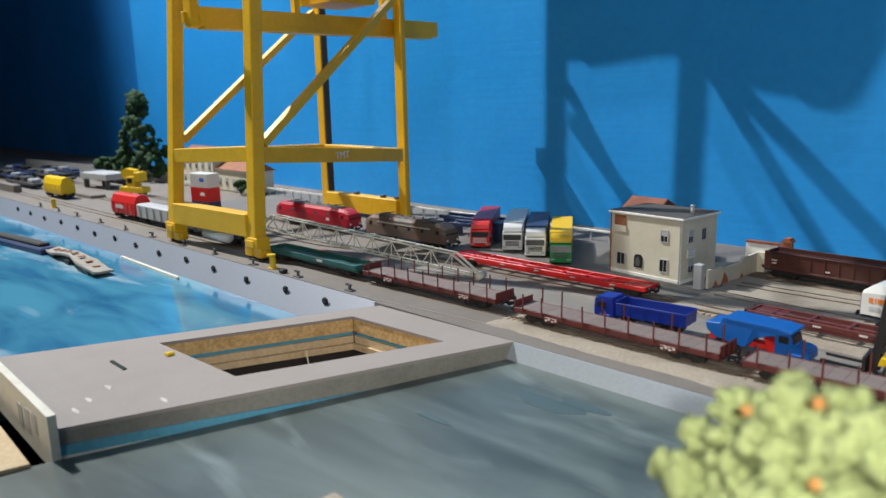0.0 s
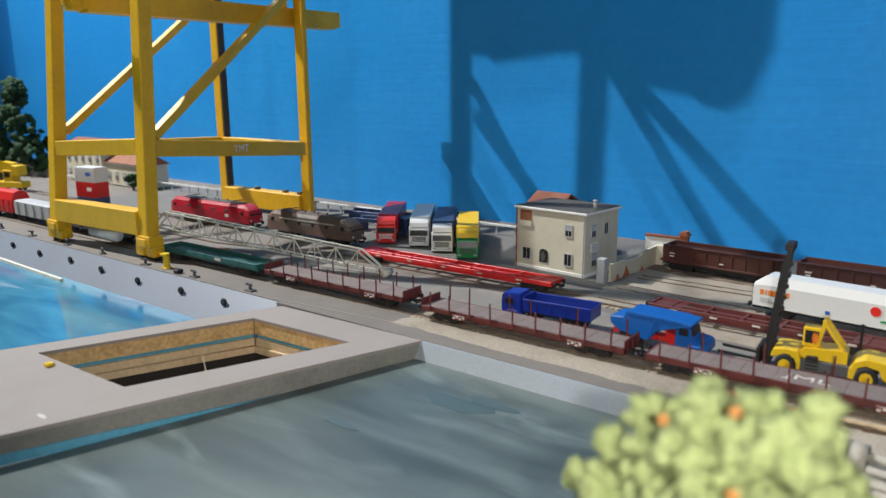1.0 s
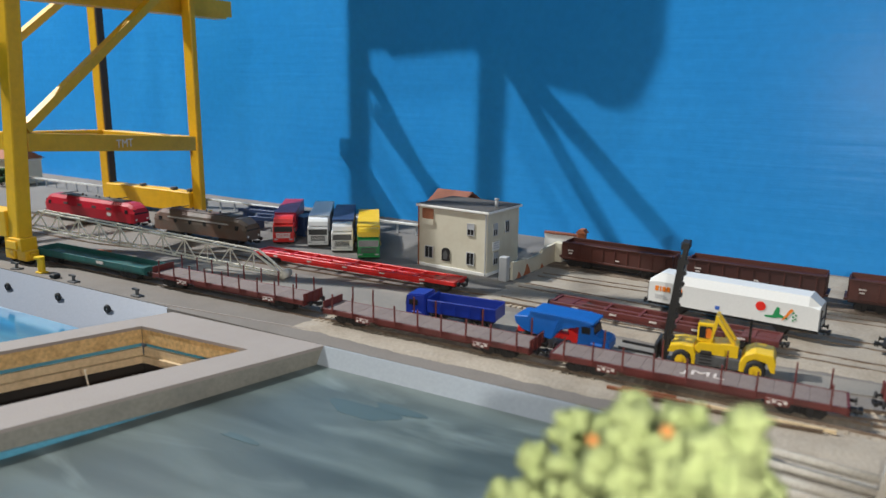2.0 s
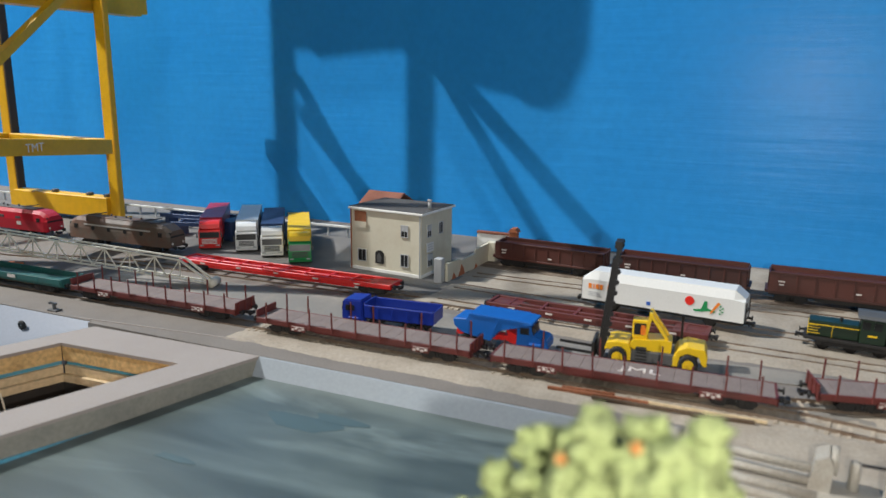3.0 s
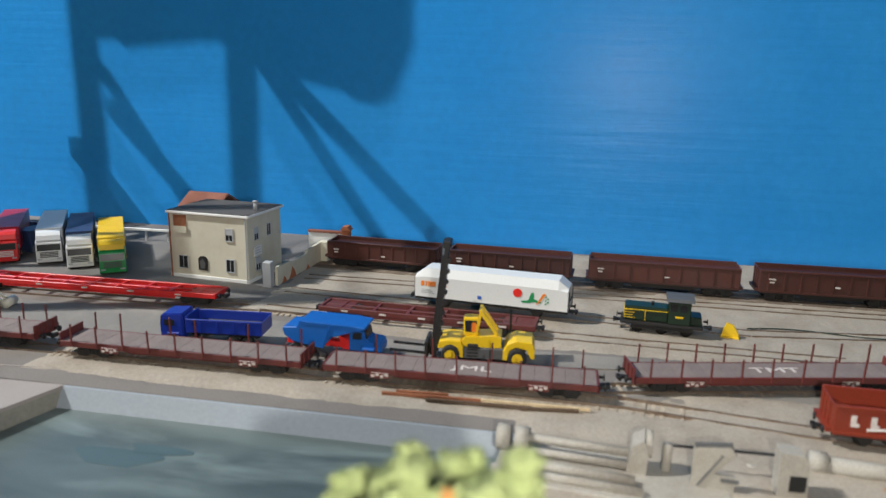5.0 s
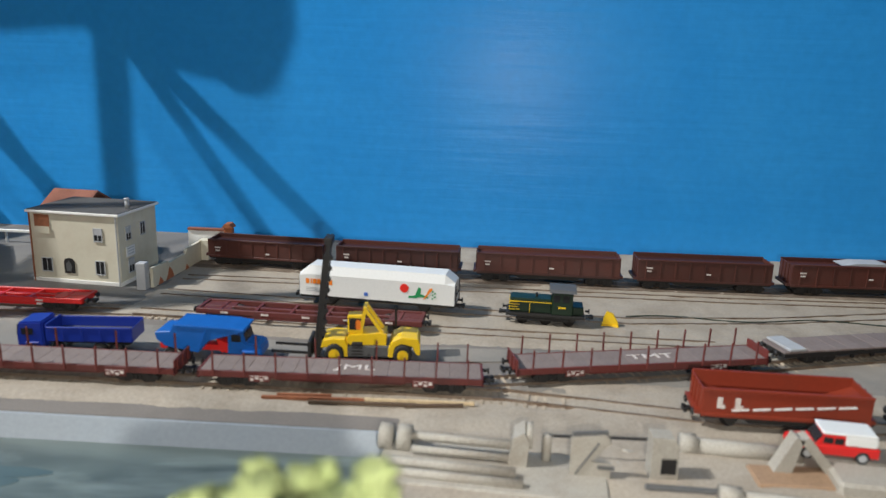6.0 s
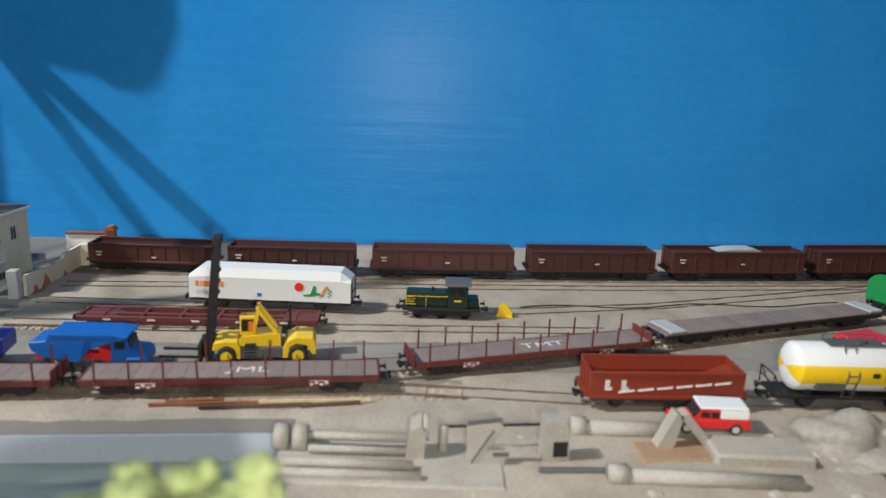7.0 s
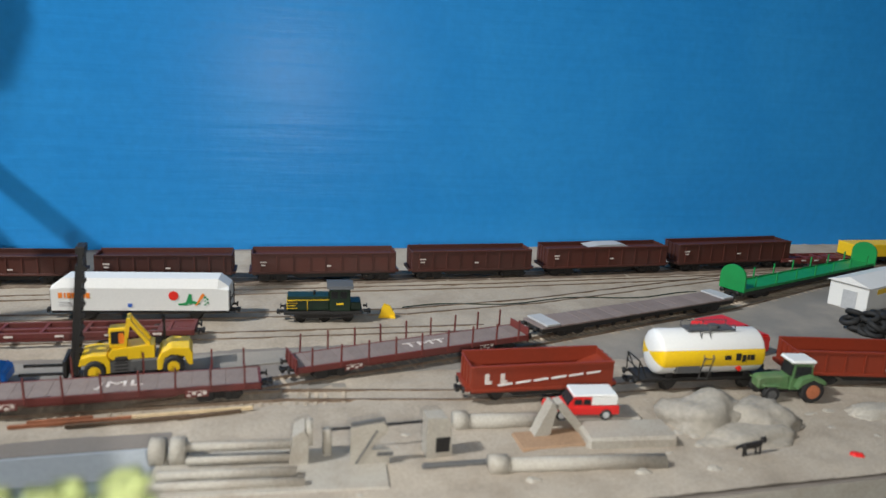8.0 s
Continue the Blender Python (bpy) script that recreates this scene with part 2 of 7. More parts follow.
M_BARK = paint("brown_bark", (0.10, 0.065, 0.04), 0.9, grain=400, amount=0.3, bump=0.6)
M_BERRY = paint("orange_blossom", (0.26, 0.10, 0.015), 0.7, grain=300)

# ---------------------------------------------------------------- builders


def bx(bm, x0, x1, y0, y1, z0, z1, bevel=0.0):
    r = bmesh.ops.create_cube(bm, size=1.0)
    bmesh.ops.transform(bm, matrix=Matrix.Translation(((x0 + x1) / 2, (y0 + y1) / 2, (z0 + z1) / 2)) @ Matrix.Diagonal((abs(x1 - x0), abs(y1 - y0), abs(z1 - z0), 1)), verts=r["verts"])
    if bevel:
        es = list({e for v in r["verts"] for e in v.link_edges})
        bmesh.ops.bevel(bm, geom=es, offset=bevel, segments=1, affect="EDGES")
    return bm


def cy(bm, p, r, h, axis="z", seg=16, r2=None):
    rot = {"z": Matrix(), "x": pose(0, 0, 0, 0, 90, 0), "y": pose(0, 0, 0, 90, 0, 0)}[axis]
    bmesh.ops.create_cone(bm, cap_ends=True, segments=seg, radius1=r, radius2=r if r2 is None else r2, depth=h, matrix=Matrix.Translation(p) @ rot)
    return bm


def bar(bm, a, b, w, h=None, round_=False):
    a, b = Vector(a), Vector(b)
    d = b - a
    q = d.to_track_quat("Z", "Y").to_matrix().to_4x4()
    m = Matrix.Translation((a + b) / 2) @ q
    if round_:
        bmesh.ops.create_cone(bm, cap_ends=True, segments=8, radius1=w / 2, radius2=w / 2, depth=d.length, matrix=m)
    else:
        bmesh.ops.create_cube(bm, size=1.0, matrix=m @ Matrix.Diagonal((w, h or w, d.length, 1)))
    return bm


def prism(bm, outline, lo, hi, axis="y"):
    """A solid whose outline (pairs) is swept along axis from lo to hi."""
    def at(u, v, w):
        return {"y": (u, w, v), "x": (w, u, v), "z": (u, v, w)}[axis]
    a = [bm.verts.new(at(u, v, lo)) for u, v in outline]
    b = [bm.verts.new(at(u, v, hi)) for u, v in outline]
    fs = [bm.faces.new(a), bm.faces.new(b[::-1])]
    for i in range(len(a)):
        j = (i + 1) % len(a)
        fs.append(bm.faces.new((a[j], a[i], b[i], b[j])))
    bmesh.ops.recalc_face_normals(bm, faces=fs)
    return bm


def nb():
    return bmesh.new()


def mesh_of(name, bm, material, smooth=False):
    me = bpy.data.meshes.new(name)
    bm.to_mesh(me)
    bm.free()
    me.materials.append(material)
    if smooth:
        for p in me.polygons:
            p.use_smooth = True
    return me


def part(name, bm, material, parent, label="", smooth=False, at=None):
    ob = new(name, mesh_of(name, bm, material, smooth))
    ob.parent = parent
    if at is not None:
        ob.matrix_basis = at
    return tagged(ob, label)


def again(ob, m):
    """The same part once more at another pose under the same parent."""
    o = ob.copy()
    scene.collection.objects.link(o)
    o.matrix_basis = m
    return o


def thing(name, x, y, z, rz, label, category, group=""):
    ob = new(name)
    ob.empty_display_size = 0.01
    ob.matrix_basis = pose(x, y, z, 0, 0, rz)
    return tagged(ob, label, category, group)


def solid(name, bm, material, label="", category="", kind="structure", smooth=False):
    return tagged(new(name, mesh_of(name, bm, material, smooth)), label, category, kind=kind)


def letters(name, body, size, material, parent, m, depth=0.0002):
    cu = bpy.data.curves.new(name, "FONT")
    cu.body, cu.size, cu.extrude, cu.align_x, cu.align_y = body, size, depth, "CENTER", "CENTER"
    tmp = bpy.data.objects.new(name, cu)
    scene.collection.objects.link(tmp)
    me = bpy.data.meshes.new_from_object(tmp.evaluated_get(bpy.context.evaluated_depsgraph_get()))
    bpy.data.objects.remove(tmp)
    me.materials.clear()
    me.materials.append(material)
    ob = new(name, me)
    ob.parent, ob.matrix_basis = parent, m
    return ob


# ---------------------------------------------------------------- setting
WATER_Z = -0.023
SEA_Z = -0.033


def basin_rise(y):
    """The painted basin floor slopes up towards the quay."""
    return 0.0025 + 0.0045 * (y - 0.25) / 0.285


solid("wall_north", prism(nb(), [(-2.63, 1.157), (3.0, 0.988), (3.0, 1.1), (-2.63, 1.19)], -0.85, 4.4, "z"), M_WALL, "glossy bright blue painted backdrop wall")
solid("wall_north_west", bx(nb(), -8.2, -2.3, 1.25, 1.35, -0.85, 4.4), M_WALL_DARK, "deep blue painted wall beyond the backdrop")
solid("wall_east", bx(nb(), 3.0, 3.1, -3.6, 1.105, -0.85, 4.4), M_PLASTER)
solid("wall_west", bx(nb(), -8.3, -8.2, -3.6, 1.70, -0.85, 4.4), M_PLASTER)
solid("wall_south", bx(nb(), -8.2, 3.0, -3.7, -3.6, -0.85, 4.4), M_PLASTER)
solid("ceiling", bx(nb(), -8.3, 3.1, -3.7, 1.72, 4.4, 4.5), M_PLASTER)
solid("floor", bx(nb(), -8.3, 3.1, -3.7, 1.72, -0.95, -0.85), M_DGREY)

# quay floor with straight edge to the water
g = nb()
bx(g, -3.6, -0.575, 0.545, 1.16, -0.02, 0.0)
bx(g, -0.575, -0.02, 0.5405, 1.10, -0.02, 0.0)
bx(g, -0.02, 2.2, 0.425, 1.075, -0.02, 0.0)
bx(g, -5.2, -3.6, 0.545, 1.25, -0.02, 0.0)
bx(g, -3.6, -2.44, 1.16, 1.25, -0.02, 0.0)
solid("ground", g, M_QUAY, "tan concrete quay surface of the model harbour")
w = nb()
prism(w, [(0.5455, -0.0004), (0.512, SEA_Z - 0.001), (0.512, SEA_Z - 0.02), (0.5455, SEA_Z - 0.02)], -5.2, -0.560, "x")
solid("quay_wall", w, M_QUAYWALL, "pale blue painted quay wall above the water")
w = nb()
prism(w, [(0.5402, -0.0004), (0.5385, -0.0006), (0.5270, WATER_Z - 0.005), (0.5402, WATER_Z - 0.005)], -0.385, -0.02, "x")
solid("basin_wall", w, M_BASINWALL, "pale blue sloping wall along the basin")
solid("water", prism(nb(), [(-5.2, -0.40), (-0.935, -0.40), (-0.705, 0.18), (-0.560, 0.53), (-5.2, 0.53)], SEA_Z - 0.03, SEA_Z, "z"), M_WATER, "glossy blue painted model sea with foam")
basin = prism(nb(), [(-0.575, -0.10), (2.2, -0.10), (2.2, 0.43), (-0.019, 0.43), (-0.019, 0.535), (-0.372, 0.535), (-0.492, 0.165)], WATER_Z - 0.03, WATER_Z, "z")
for v in basin.verts:
    v.co.z = v.co.z + basin_rise(v.co.y)
solid("basin_water", basin, M_BASIN, "grey green painted basin surface")

solid("edge_frame", prism(nb(), [(-0.93, -0.40), (-0.62, -0.40), (-0.492, 0.160), (-0.705, 0.168)], WATER_Z - 0.04, WATER_Z + 0.004, "z"), M_OSB2, "raw wooden frame edge beside the slab")
lw = nb()
bx(lw, -0.02, -0.0195, 0.425, 0.54, WATER_Z - 0.01, -0.0005)
bx(lw, -0.0195, 2.2, 0.4245, 0.425, WATER_Z - 0.01, -0.0005)
solid("land_edge", lw, M_WRECK, "sandy edge of the land above the basin")

# sand and ballast sheet over the quay


def sand_height(x, y):
    wob = 0.012 * noise.noise(Vector((x * 9, y * 9, 3)))
    h = -0.02
    if x > -0.43:
        front = 0.560
        back = 0.621 + wob * 0.5 if x < 0.02 else 0.621 + wob * 0.5 + min(0.02, (x - 0.02) * 0.2)
        h = max(h, min(y - front + wob * 0.4, back - y, (x + 0.43) * 0.3))
    if x > -0.03:
        h = max(h, min(x + 0.022, 0.60 - y, 0.02))
    edge = 0.70 + wob if x > -0.22 else 0.735 + wob
    if x > 0.30:
        edge = 0.70 + wob + (x - 0.30) * 0.32
    h = max(h, min(y - edge, x + 0.325, 0.03, 1.068 - y))
    lift = max(-0.0025, min(0.0022, h * 0.2))
    if 0.583 < y < 0.621 and x < 0.10:
        lift = min(lift, 0.0009)
    if lift > 0:
        lift += 0.0009 * noise.noise(Vector((x * 60, y * 60, 0))) + 0.0005 * noise.noise(Vector((x * 190, y * 190, 5)))
    return lift


def sand_sheet(x0, x1, y0, y1, NX, NY):
    xs, ys = np.linspace(x0, x1, NX), np.linspace(y0, y1, NY)
    verts = [(float(x), float(y), sand_height(float(x), float(y))) for y in ys for x in xs]
    faces = [(j * NX + i, j * NX + i + 1, (j + 1) * NX + i + 1, (j + 1) * NX + i) for j in range(NY - 1) for i in range(NX - 1)]
    me = bpy.data.meshes.new("sand")
    me.from_pydata(verts, [], faces)
    me.materials.append(M_SAND)
    for p in me.polygons:
        p.use_smooth = True
    tagged(new("sand", me), "beige sand and ballast round the sidings", "sand", kind="stuff")


sand_sheet(-0.44, 1.6, 0.542, 1.072, 500, 124)
sand_sheet(-0.018, 1.6, 0.4275, 0.542, 400, 30)

M_BALLAST = paint("brown_ballast", (0.15, 0.11, 0.08), 0.95, grain=520, amount=0.35, bump=0.9, stain=(0.30, 0.24, 0.18), stain_at=22, stain_amount=0.9)
bl_ = nb()
prism(bl_, [(-0.31, 0.9095), (0.1, 0.8905), (0.5, 0.8925), (0.9, 0.905), (1.55, 0.915), (1.55, 0.970), (0.7, 0.952), (0.2, 0.943), (-0.31, 0.959)], 0.0, 0.0027, "z")
solid("ballast", bl_, M_BALLAST, "dark brown ballast under the rear siding")

# dark yard surface under lorries and house, and between the tracks
y_ = nb()
prism(y_, [(-1.5, 0.80), (-0.72, 0.775), (-0.31, 0.765), (-0.31, 0.86), (-0.33, 1.072), (-1.5, 1.072)], 0.0, 0.0022, "z")
solid("yard_pavement", y_, M_ASPHALT, "dark grey asphalt lorry yard")
y_ = nb()
prism(y_, [(-0.55, 0.622), (0.05, 0.632), (0.34, 0.70), (0.62, 0.79), (1.2, 0.98), (1.6, 0.98), (1.6, 0.60), (0.30, 0.612), (-0.02, 0.612), (-0.55, 0.612)][::-1], 0.0, 0.0012, "z")
prism(y_, [(-0.70, 0.632), (-0.18, 0.634), (0.28, 0.703), (-0.14, 0.69), (-0.25, 0.715), (-0.70, 0.715)], 0.0, 0.0012, "z")
solid("track_pavement", y_, M_ROAD, "grey roadway between the sidings")

# the slab with its cut-out
SL = [Vector((-0.700, 0.185)), Vector((-0.560, 0.535)), Vector((-0.370, 0.540)), Vector((-0.492, 0.180))]
HO = [Vector((-0.622, 0.312)), Vector((-0.550, 0.490)), Vector((-0.420, 0.497)), Vector((-0.488, 0.318))]
s_ = nb()
for zlo, zhi in ((-0.0045, 0.0),):
    o_t = [s_.verts.new((p.x, p.y, zhi)) for p in SL]
    i_t = [s_.verts.new((p.x, p.y, zhi)) for p in HO]
    for i in range(4):
        j = (i + 1) % 4
        s_.faces.new((o_t[i], o_t[j], i_t[j], i_t[i]))
bmesh.ops.recalc_face_normals(s_, faces=s_.faces[:])
if s_.faces[:][0].normal.z < 0:
    bmesh.ops.reverse_faces(s_, faces=s_.faces[:])
ex = bmesh.ops.extrude_face_region(s_, geom=s_.faces[:])
bmesh.ops.translate(s_, verts=[v for v in ex["geom"] if isinstance(v, bmesh.types.BMVert)], vec=(0, 0, -0.003))
bmesh.ops.recalc_face_normals(s_, faces=s_.faces[:])
slab = solid("pier_slab", s_, M_SLAB, "pinkish grey painted board with a cut-out opening")


def skirt(name, a, b, z0, z1, thick, material, inset, label=""):
    """An upright board from a to b; inset moves it along its normal."""
    d = (b - a).normalized()
    nrm = Vector((-d.y, d.x)) * inset
    m = nb()
    p = [a + nrm, b + nrm, b + nrm + Vector((-d.y, d.x)) * thick, a + nrm + Vector((-d.y, d.x)) * thick]
    prism(m, [(q.x, q.y) for q in p], z0, z1, "z")
    ob = part(name, m, material, slab, label)
    return ob


skirt("side_board", SL[3], SL[2], -0.030, -0.0032, 0.008, M_SLABSIDE, 0.0005, "grey stained side of the slab")
skirt("side_board", SL[0], SL[1], -0.045, -0.0032, -0.008, M_QUAYWALL, -0.0005)
d9 = (SL[2] - SL[3]).normalized()
ws = nb()
prism(ws, [(0.0, -0.0222), (0.30, -0.0222), (0.30, -0.0205), (0.22, -0.0180), (0.10, -0.0148), (0.0, -0.0128)], -0.0012, 0.0)
part("water_stripe", ws, M_STRIPE, slab, "pale blue painted band near the water", at=pose(SL[3].x, SL[3].y, 0, 0, 0, math.degrees(math.atan2(d9.y, d9.x))))
ws = nb()
prism(ws, [(0.0, -0.0230), (0.24, -0.0230), (0.0, -0.0208)], -0.0024, -0.0013)
part("bare_edge", ws, M_CREAM, slab, "thin bare cream edge along the waterline", at=pose(SL[3].x, SL[3].y, 0, 0, 0, math.degrees(math.atan2(d9.y, d9.x))))
for k in range(4):
    a, b = HO[k], HO[(k + 1) % 4]
    skirt("opening_board", a, b, -0.017, -0.0032, 0.012, M_OSB, 0.0006, "raw chipboard edge of the opening")
    skirt("blue_seam", a, b, -0.0215, -0.0172, 0.006, M_STRIPE, 0.004)
    skirt("lower_board", a, b, -0.029, -0.0217, 0.012, M_OSB2, 0.0012)
    skirt("lower_board", a, b, -0.036, -0.0295, 0.012, M_OSB2, -0.0025)
    # near-black boards: the shade deep in the opening is put into their colour
    skirt("shaft_board", a, b, -0.076, -0.0365, 0.012, M_SHAFTSHADE, -0.0025)
bt = nb()
prism(bt, [(p.x, p.y) for p in (SL[0].lerp(HO[0], 0.6), SL[1].lerp(HO[1], 0.6), SL[2].lerp(HO[2], 0.6), SL[3].lerp(HO[3], 0.6))], -0.085, -0.075, "z")
part("shaft_floor", bt, M_WOODRED, slab)
bl = nb()
bx(bl, -0.470, -0.436, 0.452, 0.482, -0.030, -0.018, 0.001)
part("wood_block", bl, M_WOODRED, slab, "reddish wooden block in the opening")
bl = nb()
bar(bl, (-0.505, 0.40, -0.004), (-0.512, 0.412, -0.06), 0.0012, 0.0012, True)
part("string", bl, M_CREAM, slab)
end_board = nb()
d_ = (SL[3] - SL[0]).normalized()
n_ = Vector((d_.y, -d_.x))
A_, B_ = SL[0] + n_ * 0.0005 - d_ * 0.02, SL[3] + n_ * 0.0005 + d_ * 0.004
prism(end_board, [(p.x, p.y) for p in (A_, B_, B_ + n_ * 0.006, A_ + n_ * 0.006)], -0.030, 0.0125, "z")
eb = solid("end_board", end_board, M_CREAM, "pale wooden board closing the slab's end", "board", kind="")
for k in range(3):
    q0, q1 = B_ - d_ * (0.03 + 0.02 * k) + n_ * 0.0061, B_ - d_ * (0.042 + 0.02 * k) + n_ * 0.0061
    mk = prism(nb(), [(p.x, p.y) for p in (q0, q1, q1 + n_ * 0.0003, q0 + n_ * 0.0003)], -0.012 - 0.003 * k, 0.004 - 0.002 * k, "z")
    part("faded_mark", mk, M_GREY, eb, "faded grey pencil mark")
c_ = nb()
bx(c_, -0.604, -0.574, 0.259, 0.262, 0.0, 0.0012)
solid("green_strip", c_, M_LOCOGR, "thin green strip lying on the slab", "strip", kind="")
c_ = nb()
bx(c_, -0.584, -0.577, 0.300, 0.307, 0.0, 0.003, 0.0008)
solid("yellow_chip", c_, M_YELLOW, "small yellow plastic chip on the slab", "chip", kind="")
rng = random.Random(4)
for k, (px, py) in enumerate(((-0.53, 0.215), (-0.515, 0.200), (-0.485, 0.255), (-0.545, 0.235))):
    c_ = nb()
    prism(c_, [(px + 0.007 * math.cos(a) * rng.uniform(0.6, 1.2), py + 0.002 * math.sin(a) * rng.uniform(0.6, 1.2)) for a in np.linspace(0, 6.28, 14)[:-1]], 0.0, 0.0002, "z")
    solid("paint_flake", c_, M_PRINTWHITE, "white flaked paint patch on the slab", "flake", kind="")

for k, (sx_, sy_, rx_, ry_) in enumerate(((-0.285, 0.478, 0.030, 0.013), (-0.262, 0.492, 0.022, 0.007), (-0.335, 0.400, 0.016, 0.004))):
    c_ = nb()
    prism(c_, [(sx_ + rx_ * math.cos(a) * (1 + 0.25 * math.sin(3 * a + k)), sy_ + ry_ * math.sin(a) * (1 + 0.2 * math.cos(2 * a))) for a in np.linspace(0, 6.2832, 25)[:-1]], WATER_Z - 0.0003, WATER_Z + 0.0002 + 0.00008 * k, "z")
    for v in c_.verts:
        v.co.z += basin_rise(v.co.y)
    solid("basin_stain", c_, M_BASIN_STAIN, "dark stain on the painted basin floor")

# ---------------------------------------------------------------- tracks
rng_t = random.Random(17)
SLEEPER = mesh_of("sleeper", bx(nb(), -0.0015, 0.0015, -0.0145, 0.0145, -0.0017, 0.0017, 0.0003), M_SLEEPER)


def track(pts, name="track", sleepers=True, z=0.0006):
    """Two rails and sleepers along a line of points."""
    tr = thing(name, 0, 0, 0, 0, "rusty model railway track half sunk in the ground", "track", "tracks")
    P = [Vector(p) for p in pts]
    for side in (-1, 1):
        b = nb()
        for a, c in zip(P, P[1:]):
            d = (c - a).normalized()
            n = Vector((-d.y, d.x)) * 0.00825 * side
            bar(b, (a.x + n.x, a.y + n.y, z + 0.0012), (c.x + n.x, c.y + n.y, z + 0.0012), 0.0011, 0.0030)
        part("rail", b, M_STEEL, tr)
    if sleepers:
        k = 0.0
        for a, c in zip(P, P[1:]):
            L = (c - a).length
            d = (c - a) / L
            turn = math.degrees(math.atan2(d.y, d.x))
            while k < L:
                q = a + d * k
                o = new("sleeper", SLEEPER)
                o.parent, o.matrix_basis = tr, pose(q.x, q.y, z - 0.0009 + rng_t.uniform(-0.0007, 0.0002), 0, 0, turn + rng_t.uniform(-2, 2))
                k += 0.0068
            k -= L
    return tr


track([(-3.0, 0.600), (-0.42, 0.602)], sleepers=False, z=-0.0012)
track([(-0.42, 0.602), (0.05, 0.602), (0.20, 0.580), (0.36, 0.575), (0.56, 0.556), (0.80, 0.520), (1.1, 0.46)])
track([(-0.06, 0.606), (0.05, 0.627), (0.28, 0.684), (0.55, 0.765), (0.85, 0.885), (1.1, 0.975)])
track([(-3.0, 0.700), (-0.9, 0.700), (-0.70, 0.738), (-0.30, 0.748)], sleepers=False, z=-0.0008)
track([(-0.30, 0.748), (-0.02, 0.735), (0.25, 0.728)])
track([(-3.0, 0.790), (-0.66, 0.792)], sleepers=False, z=-0.0008)
track([(-0.30, 0.812), (0.0, 0.792), (0.18, 0.785), (0.33, 0.805), (0.60, 0.872), (0.85, 0.93)])
track([(-0.30, 0.868), (0.30, 0.868), (0.62, 0.88), (1.3, 0.90)])
track([(-0.31, 0.934), (0.0, 0.917), (0.30, 0.913), (0.70, 0.926), (1.5, 0.945)])

# ---------------------------------------------------------------- wagons


def wheelset(parent, x, z=0.0068, r=0.0052, gauge=0.0165):
    b = nb()
    for s in (-1, 1):
        cy(b, (0, s * gauge / 2, 0), r, 0.0026, "y", 16)
        cy(b, (0, s * (gauge / 2 - 0.0016), 0), r * 1.14, 0.0007, "y", 16)
    cy(b, (0, 0, 0), 0.0009, gauge + 0.008, "y", 6)
    return part("wheelset", b, M_BLACK, parent, "", True, pose(x, 0, z))


def bogie(parent, x):
    b = nb()
    for s in (-1, 1):
        y = s * 0.0130
        prism(b, [(-0.0170, 0.0068), (-0.012, 0.0104), (0.012, 0.0104), (0.0170, 0.0068), (0.0135, 0.0030), (0.006, 0.0024), (0.003, 0.0044), (-0.003, 0.0044), (-0.006, 0.0024), (-0.0135, 0.0030)], y - 0.0011, y + 0.0011)
        for e in (-1, 1):
            bx(b, e * 0.0105 - 0.0022, e * 0.0105 + 0.0022, y - 0.002, y + 0.002, 0.0045, 0.0088, 0.0005)
        for e in (-0.003, 0, 0.003):
            cy(b, (e, y + s * 0.0012, 0.0066), 0.0011, 0.004, "z", 8)
    bx(b, -0.003, 0.003, -0.0115, 0.0115, 0.0060, 0.0105)
    bo = part("bogie", b, M_BLACK, parent, "black bogie", False, pose(x, 0, 0))
    for e in (-1, 1):
        wheelset(bo, e * 0.0105)
    return bo


def buffers(parent, half, z=0.0115):
    for e in (-1, 1):
        for s in (-1, 1):
            b = nb()
            cy(b, (e * (half + 0.002), s * 0.0100, z), 0.0012, 0.0045, "x", 8)
            cy(b, (e * (half + 0.0045), s * 0.0100, z), 0.0027, 0.0010, "x", 12)
            part("buffer", b, M_BLACK, parent, "", True)
        b = nb()
        bx(b, e * half, e * (half + 0.008), -0.0016, 0.0016, z - 0.0035, z - 0.001)
        bx(b, e * (half + 0.006), e * (half + 0.0085), -0.004, 0.004, z - 0.004, z - 0.001)
        part("coupling", b, M_BLACK, parent)


